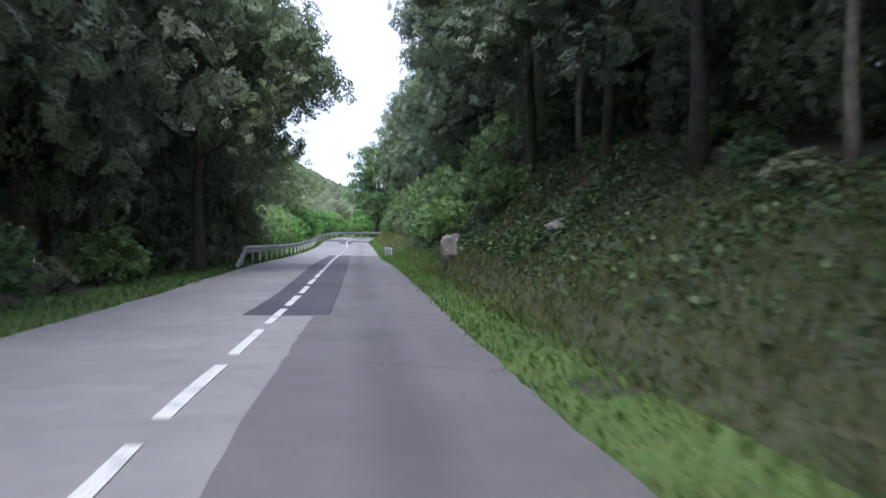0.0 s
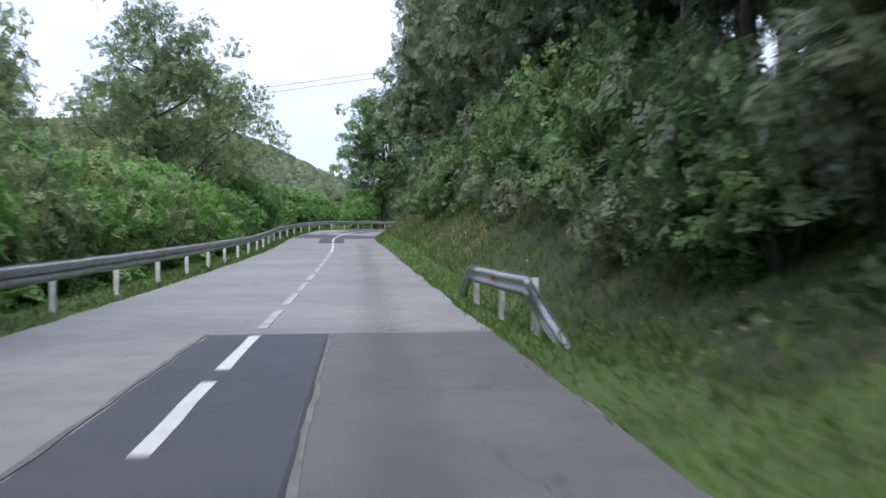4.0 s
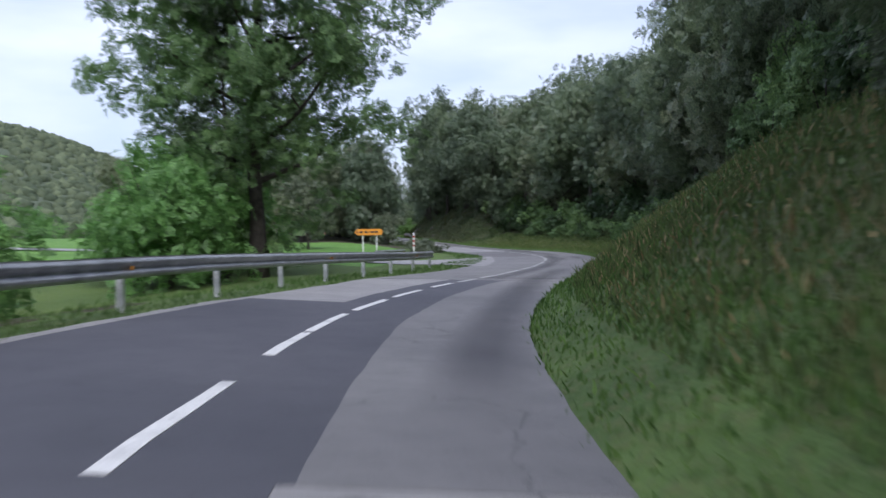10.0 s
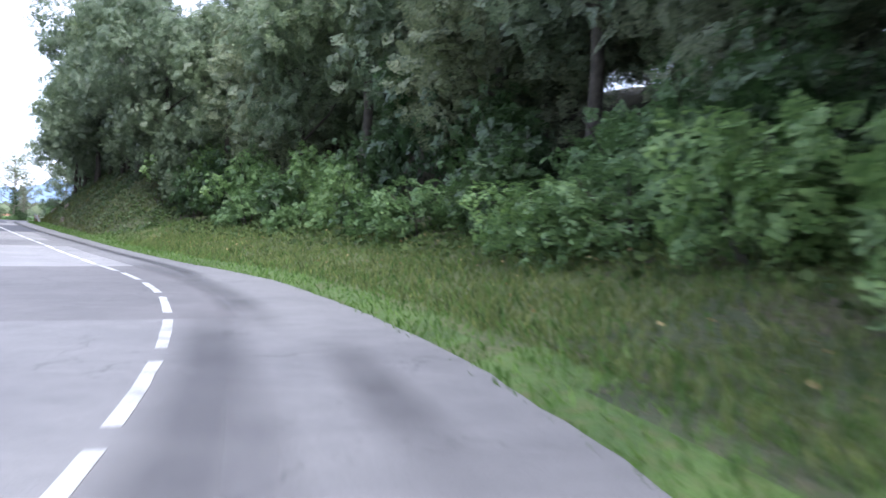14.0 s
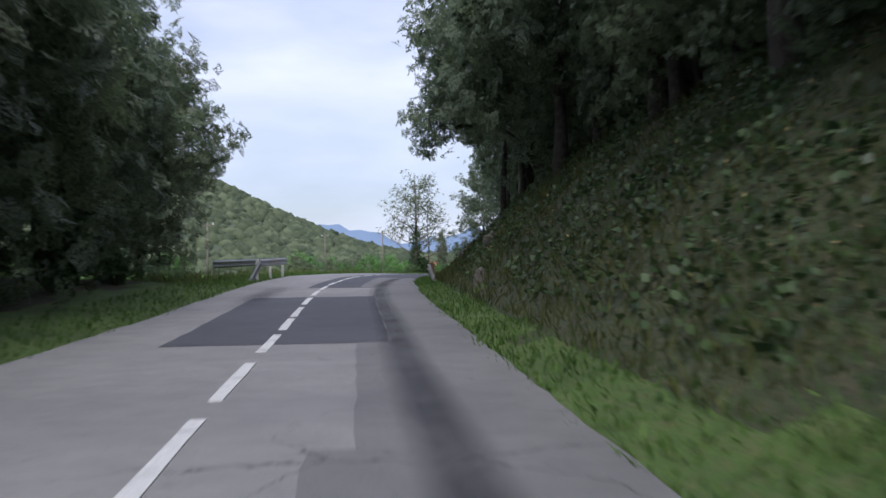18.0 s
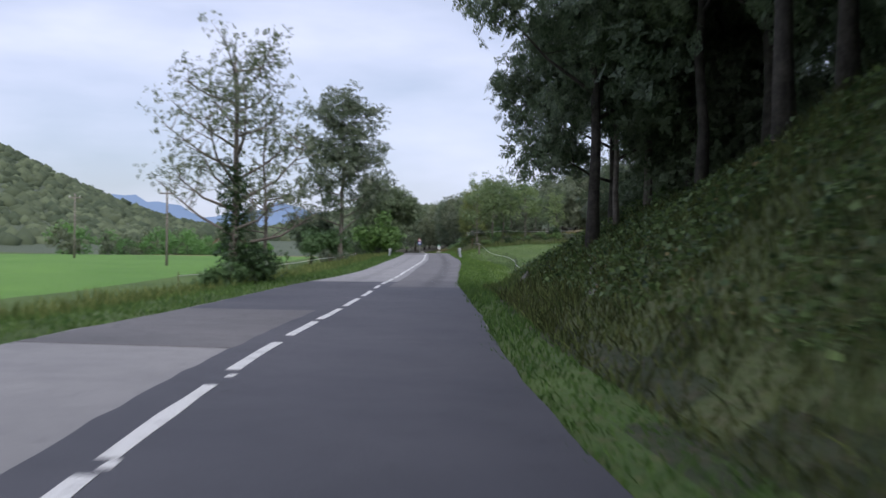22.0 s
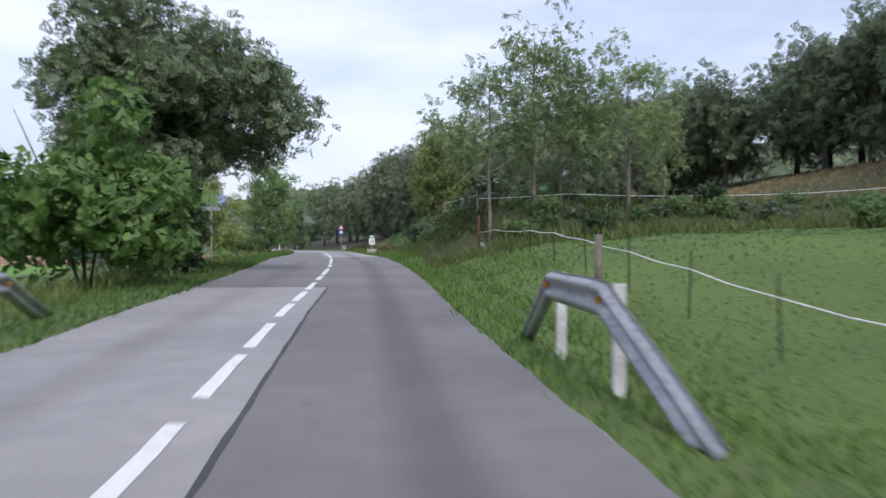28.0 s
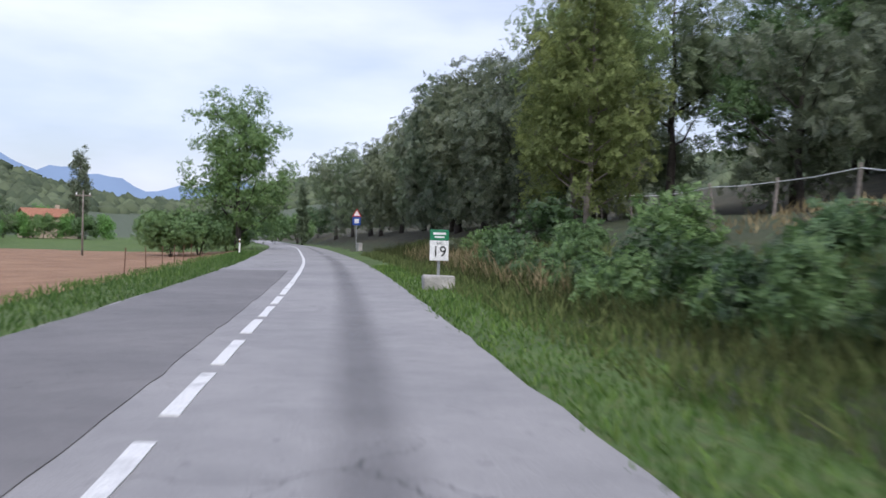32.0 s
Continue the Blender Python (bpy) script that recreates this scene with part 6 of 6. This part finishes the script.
# ---- poles and cables ----
def pole(label, x, y, h, r=0.12):
    z = float(ground_z(x, y))
    p = new("utility_pole")
    p.matrix_basis = Matrix.Translation((x, y, z))
    tagged(p, label, "pole", "utility poles")
    v, f = tube([(0, 0, -0.6), (0, 0, h * 0.5), (0, 0, h)], [r * 1.2, r, r * 0.7], 9)
    piece("shaft", mesh_of("shaft", v, f, POST_WOOD, True), p)
    part("crossarm", box(1.1, 0.09, 0.1, (0, 0, h - 0.35), 0.01), POST_WOOD, p)
    for dx in (-0.45, 0.45):
        v, f = tube([(dx, 0, h - 0.3), (dx, 0, h - 0.22), (dx, 0, h - 0.12)], [0.03, 0.05, 0.03], 8)
        piece("insulator", mesh_of("insulator", v, f, WHITE), p)
    return Vector((x, y, z + h - 0.12))


def cable(label, a, b, sag):
    pts = [a.lerp(b, i / 16) - Vector((0, 0, sag * 4 * (i / 16) * (1 - i / 16))) for i in range(17)]
    v, f = tube(pts, [0.016] * 17, 5)
    tagged(piece("cable", mesh_of("cable", v, f, BLACK)), label, "cable", "overhead cables")


pa = pole("tall wooden utility pole among the trees below the road", -24.0, 110.0, 7.5)
pb = pole("tall wooden utility pole on the wooded slope", 25.0, 137.0, 8.5)
cable("dark overhead cable crossing above the road", pa + Vector((-0.4, 0, 0)), pb + Vector((-0.4, 0, 0)), 0.5)
cable("dark overhead cable crossing above the road", pa + Vector((0.4, 0, 0.5)), pb + Vector((0.4, 0, 0.5)), 0.5)
x, y, _ = spot(305, -21)
pole("weathered wooden utility pole standing in the crop field", x, y, 5.0, 0.09)
x, y, _ = spot(352, -20)
pole("thin wooden utility pole beyond the field", x, y, 5.6, 0.09)
x, y, _ = spot(372, -34)
pole("thin wooden utility pole beyond the field", x, y, 6.0, 0.09)
x, y, _ = spot(485, -16.8)
pole("thin dark utility pole behind the ploughed field", x, y, 4.7, 0.07)


# ---- farmhouse ----
def farmhouse(x, y, turn, w, d, h, label):
    z = float(ground_z(x, y))
    hs = new("farmhouse")
    hs.matrix_basis = pose(x, y, z, 0, 0, turn)
    tagged(hs, label, "house", "farm buildings")
    bm = box(w, d, h + 0.5, (0, 0, h / 2 - 0.25))
    part("wall", bm, RENDERED, hs)
    for sx in (-1, 1):
        vs = [(-w / 2 - 0.5, sx * (d / 2 + 0.5), h - 0.25), (w / 2 + 0.5, sx * (d / 2 + 0.5), h - 0.25), (w / 2 + 0.5, 0, h + d * 0.24), (-w / 2 - 0.5, 0, h + d * 0.24)]
        vs += [(a, b, c + 0.18) for a, b, c in vs]
        fs_ = [(0, 1, 2, 3), (7, 6, 5, 4), (0, 4, 5, 1), (1, 5, 6, 2), (2, 6, 7, 3), (3, 7, 4, 0)]
        piece("roof", mesh_of("roof", vs, fs_, ROOF), hs)
    for sx in (-1, 1):
        vs = [(sx * w / 2, -d / 2, h - 0.01), (sx * w / 2, d / 2, h - 0.01), (sx * w / 2, 0, h + d * 0.235), (sx * (w / 2 - 0.3), -d / 2, h - 0.01), (sx * (w / 2 - 0.3), d / 2, h - 0.01), (sx * (w / 2 - 0.3), 0, h + d * 0.235)]
        piece("gable", mesh_of("gable", vs, [(0, 1, 2), (5, 4, 3), (0, 2, 5, 3), (1, 4, 5, 2)], RENDERED), hs)
    part("chimney", box(0.7, 0.7, 1.6, (w * 0.2, d * 0.1, h + d * 0.26), 0.03), RENDERED, hs)
    for k in range(4):
        wx = -w / 2 + w * (k + 0.5) / 4
        win = part("window", box(0.9, 0.08, 1.1, (wx, -d / 2 - 0.02, h * 0.62), 0.01), BLACK, hs, "dark window opening")
        part("sill", box(1.1, 0.16, 0.08, (wx, -d / 2 - 0.05, h * 0.62 - 0.6), 0.01), CONCRETE, win)
        part("shutter", box(0.45, 0.05, 1.15, (wx + 0.7, -d / 2 - 0.03, h * 0.62), 0.01), POST_WOOD, win)


farmhouse(65.5, 612, 20, 10, 6, 4.4, "farmhouse with sand-coloured walls and clay tile roof")

for i, x in enumerate((54, 58, 61.5, 65, 69, 72.5, 76)):
    m = Matrix.Translation((x, 599.0 + (i * 37 % 5), float(ground_z(x, 600.0)) - 0.2)) @ Matrix.Rotation(i * 1.3, 4, "Z") @ Matrix.Diagonal((1.0, 1.0, 1.2, 1))
    set_down(robinia_shrubs[i % 2], m)


# ---- grass, ivy and far woods ----
def ribbon(label, name, mat, n, s_lo, s_hi, l_of, high, seed, wide=0.022, category="grass"):
    r = np.random.default_rng(seed)
    s_ = r.uniform(s_lo, s_hi, n)
    l_ = l_of(r, s_)
    y = np.interp(s_, LS, LY)
    x, tx, ty = np.interp(y, LY, LX), np.interp(y, LY, TX), np.interp(y, LY, TY)
    px, py = x + ty * l_, y - tx * l_
    pz = ground_z(px, py)
    p = np.stack([px, py, pz - 0.02], 1)
    a = r.uniform(0, 2 * np.pi, n)
    h = high[0] + (high[1] - high[0]) * r.random(n) ** 1.7
    h *= 0.75 + 0.5 * np.clip(wobble(px * 0.8, py * 0.8) + 0.5, 0, 1.2)
    lean = r.normal(0, 0.38, (n, 2)) * h[:, None]
    w = np.stack([np.cos(a), np.sin(a), np.zeros(n)], 1) * (wide * (0.7 + 0.8 * r.random(n)))[:, None]
    tip = p + np.concatenate([lean, h[:, None]], 1)
    midp = p + np.concatenate([lean * 0.3, h[:, None] * 0.5], 1)
    tagged(piece(name, quads_mesh(name, np.stack([p - w * 0.6, midp + w, tip, midp - w], 1), mat)), label, category, kind="stuff")


def right_band(a, b, power=1.3):
    return lambda r, s_: table(s_, EDGES, 3) - 0.08 + a + (b - a) * r.random(len(s_)) ** power


def left_band(a, b, power=1.3):
    return lambda r, s_: table(s_, EDGES, 1) + 0.08 - a - (b - a) * r.random(len(s_)) ** power


# Tree shade over bank and cutting is put into this darker blade colour.
DARK_GRASS = leafy("dark_shade_toned_grass", (0.032, 0.046, 0.018), (0.080, 0.092, 0.036), 0.8, 0.35)
DRY_GRASS = leafy("dry_grass", (0.07, 0.105, 0.036), (0.155, 0.185, 0.072), 0.8, 0.4)
ribbon("short fresh green grass along the road edge", "verge_grass", GRASS, 28000, 34, 240, right_band(0, 1.6), (0.05, 0.17), 1, 0.012)
ribbon("short fresh green grass along the road edge", "verge_grass", GRASS, 19000, 312, 450, right_band(0, 1.6), (0.05, 0.17), 18, 0.012)
ribbon("narrow strip of green grass under the cutting", "verge_grass", GRASS, 8000, 240, 312, right_band(0, 0.85), (0.05, 0.17), 19, 0.012)
ribbon("narrow strip of green grass at the foot of the bank", "verge_grass", GRASS, 5000, -4, 34, right_band(0, 1.0), (0.05, 0.17), 28, 0.012)
ribbon("pale rough grass at the end of the cutting", "bank_grass", DRY_GRASS, 12000, 286, 314, right_band(0.8, 4.6, 1.0), (0.08, 0.28), 29, 0.011)
# Paler meadow blades put sunlight into the colour of the hump.
ribbon("rough grass over the hump of the bank, sunlight put into its pale colour", "bank_grass", MEADOW_GRASS, 12000, 158, 171, right_band(0.8, 6.0, 1.0), (0.06, 0.2), 30, 0.011)
ribbon("grass and weeds over the bank, tree shade put into their colour", "bank_grass", DARK_GRASS, 16000, -4, 32, right_band(0.7, 5.0, 1.0), (0.08, 0.3), 20, 0.012)
ribbon("rough dull grass over the banks", "bank_grass", DRY_GRASS, 26000, 30, 240, right_band(0.8, 4.5, 1.0), (0.08, 0.34), 2, 0.012)
ribbon("rough green grass over the banks", "bank_grass", GRASS, 40000, 30, 240, right_band(0.8, 4.8, 1.0), (0.06, 0.26), 3, 0.013)
ribbon("fresh green grass along the left edge", "verge_grass", GRASS, 46000, 2, 480, left_band(0, 1.8), (0.05, 0.2), 4, 0.012)
ribbon("rough field grass beyond the edge", "field_grass", DRY_GRASS, 18000, 262, 420, left_band(1.5, 5, 1.0), (0.1, 0.5), 5, 0.016)
ribbon("meadow grass behind the fence", "field_grass", GRASS, 42000, 312, 400, right_band(1.2, 14, 1.5), (0.03, 0.1), 6, 0.013)
ribbon("tall rough grass over the mound", "bank_grass", DRY_GRASS, 30000, 392, 470, right_band(0.9, 4.8, 1.0), (0.08, 0.36), 7, 0.015)
ribbon("tall dry grass near the kilometre board", "bank_grass", DRY, 2600, 428, 456, right_band(1.9, 3.4, 1.0), (0.2, 0.75), 8, 0.012)
ribbon("dry yellowed grass over the steep bank", "bank_grass", DRY, 7000, 80, 168, right_band(1.0, 4.8, 1.0), (0.08, 0.34), 9, 0.011)
# Pale blades again, brightening the steep bank as sun would.
ribbon("grass over the steep bank, sunlight put into its pale colour", "bank_grass", MEADOW_GRASS, 14000, 96, 168, right_band(0.8, 5.2, 1.0), (0.06, 0.24), 33, 0.011)
ribbon("dull grass over the steep bank", "bank_grass", DRY_GRASS, 20000, 80, 168, right_band(0.8, 4.8, 1.0), (0.08, 0.32), 10, 0.012)
ribbon("pale olive grass over the sloping verge", "bank_grass", DRY_GRASS, 17000, 184, 230, right_band(0.8, 5.5, 1.0), (0.08, 0.28), 11, 0.012)
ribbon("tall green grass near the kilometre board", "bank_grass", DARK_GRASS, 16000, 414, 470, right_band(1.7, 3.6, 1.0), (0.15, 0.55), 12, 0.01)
ribbon("light grass on the meadow's roadside edge", "verge_grass", MEADOW_GRASS, 20000, 305, 450, right_band(0.1, 3.2, 1.0), (0.06, 0.2), 13, 0.012)
ribbon("light grass beside the crop field", "verge_grass", MEADOW_GRASS, 20000, 262, 470, left_band(0.1, 3.5, 1.0), (0.06, 0.24), 14, 0.013)
ribbon("long dull grass hanging over the cutting, tree shade put into its colour", "bank_grass", DARK_GRASS, 28000, 238, 306, right_band(0.8, 5.2, 1.0), (0.1, 0.36), 16, 0.012)
ribbon("pale dry grass on the slope above the meadow", "field_grass", DRY, 22000, 403, 434, right_band(6.5, 36, 0.8), (0.12, 0.36), 17, 0.02)
ribbon("tall rough grass along the top of the mound", "bank_grass", DRY_GRASS, 12000, 393, 414, right_band(3.5, 24, 1.0), (0.15, 0.7), 15, 0.025)


# Lighter copy of the low creeper leaves, sunlight put into the colour.
LIT_BANK_LEAF = leafy("lit_bank_creeper_leaf", (0.06, 0.11, 0.036), (0.15, 0.215, 0.08), 0.5, 0.4)


def creeper(label, mat, n, s_lo, s_hi, band, size, seed):
    r = np.random.default_rng(seed)
    s_ = r.uniform(s_lo, s_hi, n)
    l_ = band(r, s_)
    keep = wobble(s_ * 0.9 + 7, l_ * 1.1) + 0.25 * r.normal(size=n) > -0.15
    s_, l_ = s_[keep], l_[keep]
    y = np.interp(s_, LS, LY)
    x, tx, ty = np.interp(y, LY, LX), np.interp(y, LY, TX), np.interp(y, LY, TY)
    px, py = x + ty * l_, y - tx * l_
    c = np.stack([px, py, ground_z(px, py) + 0.06 + 0.2 * r.random(len(px)) ** 2], 1)
    tagged(piece("creeper", quads_mesh("creeper", leaf_quads(c, 1, 0.05, size, 0.9, seed, 0.8), mat)), label, "creeper", kind="stuff")


creeper("glossy ivy and bramble leaves covering the rocky bank", IVY_LOW, 26000, 20, 64, right_band(1.9, 5.5, 1.0), 0.14, 21)
creeper("dark ivy leaves creeping over the shaded bank", IVY_LOW, 12000, -4, 24, right_band(1.5, 5.5, 0.7), 0.1, 27)
creeper("bramble leaves scattered over the grassy bank", LIT_BANK_LEAF, 9000, 80, 172, right_band(2.2, 5.0, 0.8), 0.075, 22)
creeper("ivy leaves in patches over the cutting", IVY_LOW, 22000, 236, 312, right_band(1.7, 5.4, 0.8), 0.075, 23)
# Extra layer of dark ivy, added to darken the bank like deep shade.
creeper("dark ivy leaves over the cutting, thickened to stand in for its shade", IVY_LOW, 12000, 234, 264, right_band(1.2, 6.0, 0.8), 0.12, 32)
creeper("ivy and bramble leaves at the cutting's end, sunlight put into their colour", LIT_BANK_LEAF, 16000, 284, 312, right_band(1.6, 5.4, 0.9), 0.1, 31)
creeper("mixed low leaves on the sloping verge", BRAMBLE_LOW, 16000, 176, 240, right_band(3.0, 7.0, 0.8), 0.15, 24)
creeper("dark bramble leaves over the mound", BRAMBLE_LOW, 15000, 399, 417, right_band(1.5, 3.6, 0.8), 0.09, 26)
creeper("dead brown leaves lying on the bank", DRY, 5000, 60, 312, right_band(1.6, 5.5, 1.0), 0.06, 25)

# Greyed, close-toned crown greens carry a modest haze of distance.
FAR_MASS = leafy("hazed_far_wood_crowns", (0.068, 0.09, 0.058), (0.11, 0.135, 0.082), 0.9, 0.1)
r = np.random.default_rng(31)
cx, cy = r.uniform(-620, 760, 120000), r.uniform(430, 1420, 120000)
cu = cx - spline(RX, np.clip(cy, -60, 560))
hill = sum(hh * np.exp(-((cx - hx) / wx) ** 2 - ((cy - hy) / wy) ** 2) for hx, hy, wx, wy, hh in HILLS)
ok = ((hill > 9) | ((np.abs(cu) > 130) & (cy > 560) & (wobble(cx * 0.02, cy * 0.02) > -0.1))) & ((np.abs(cu) > 70) | (cy > 640)) & (np.abs(np.arctan2(cx - 40, cy - 200)) < 0.8)
cx, cy = cx[ok][:26000], cy[ok][:26000]
cz = ground_z(cx, cy)
crowns = np.stack([cx, cy, cz - 0.5], 1)
tall_ = 2.0 + 2.6 * r.random(len(cx)) ** 1.6
tagged(piece("far_woods", mesh_of("far_woods", *billows(crowns, tall_ * 1.25, 32, 1, 0.2, 1.0), FAR_MASS, True)), "mixed woods covering the far hills", "woods", kind="stuff")

# mountains on the horizon, distance haze put into their colour and glow
vs, fs_ = [], []
for i in range(121):
    x = -2600 + i * 45
    h = float(np.interp(x, [-2600, -900, -350, 0, 250, 520, 760, 1000, 1400, 2800], [260, 420, 360, 250, 215, 200, 235, 190, 150, 150]))
    h += 22 * math.sin(i * 0.55) + 12 * math.sin(i * 1.31 + 1) + 6 * math.sin(i * 2.9)
    for k, f in enumerate((0, 0.45, 0.8, 1.0)):
        vs.append((x, 4300 + 160 * f + 30 * math.sin(i * 0.7 + k), -20 + h * f))
for i in range(120):
    for k in range(3):
        o = i * 4 + k
        fs_.append((o, o + 4, o + 5, o + 1))
m, n_, l_, b_ = material("haze_toned_mountain", 1.0)
# Blue base and emission stand in for the haze of distance.
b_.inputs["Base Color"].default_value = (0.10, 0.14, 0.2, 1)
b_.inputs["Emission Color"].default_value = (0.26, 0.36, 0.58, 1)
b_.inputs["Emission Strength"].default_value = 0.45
tagged(piece("backdrop", mesh_of("backdrop", vs, fs_, m, True)), "mountain ridge on the horizon, blue haze put into its colour and glow", "backdrop", kind="structure")
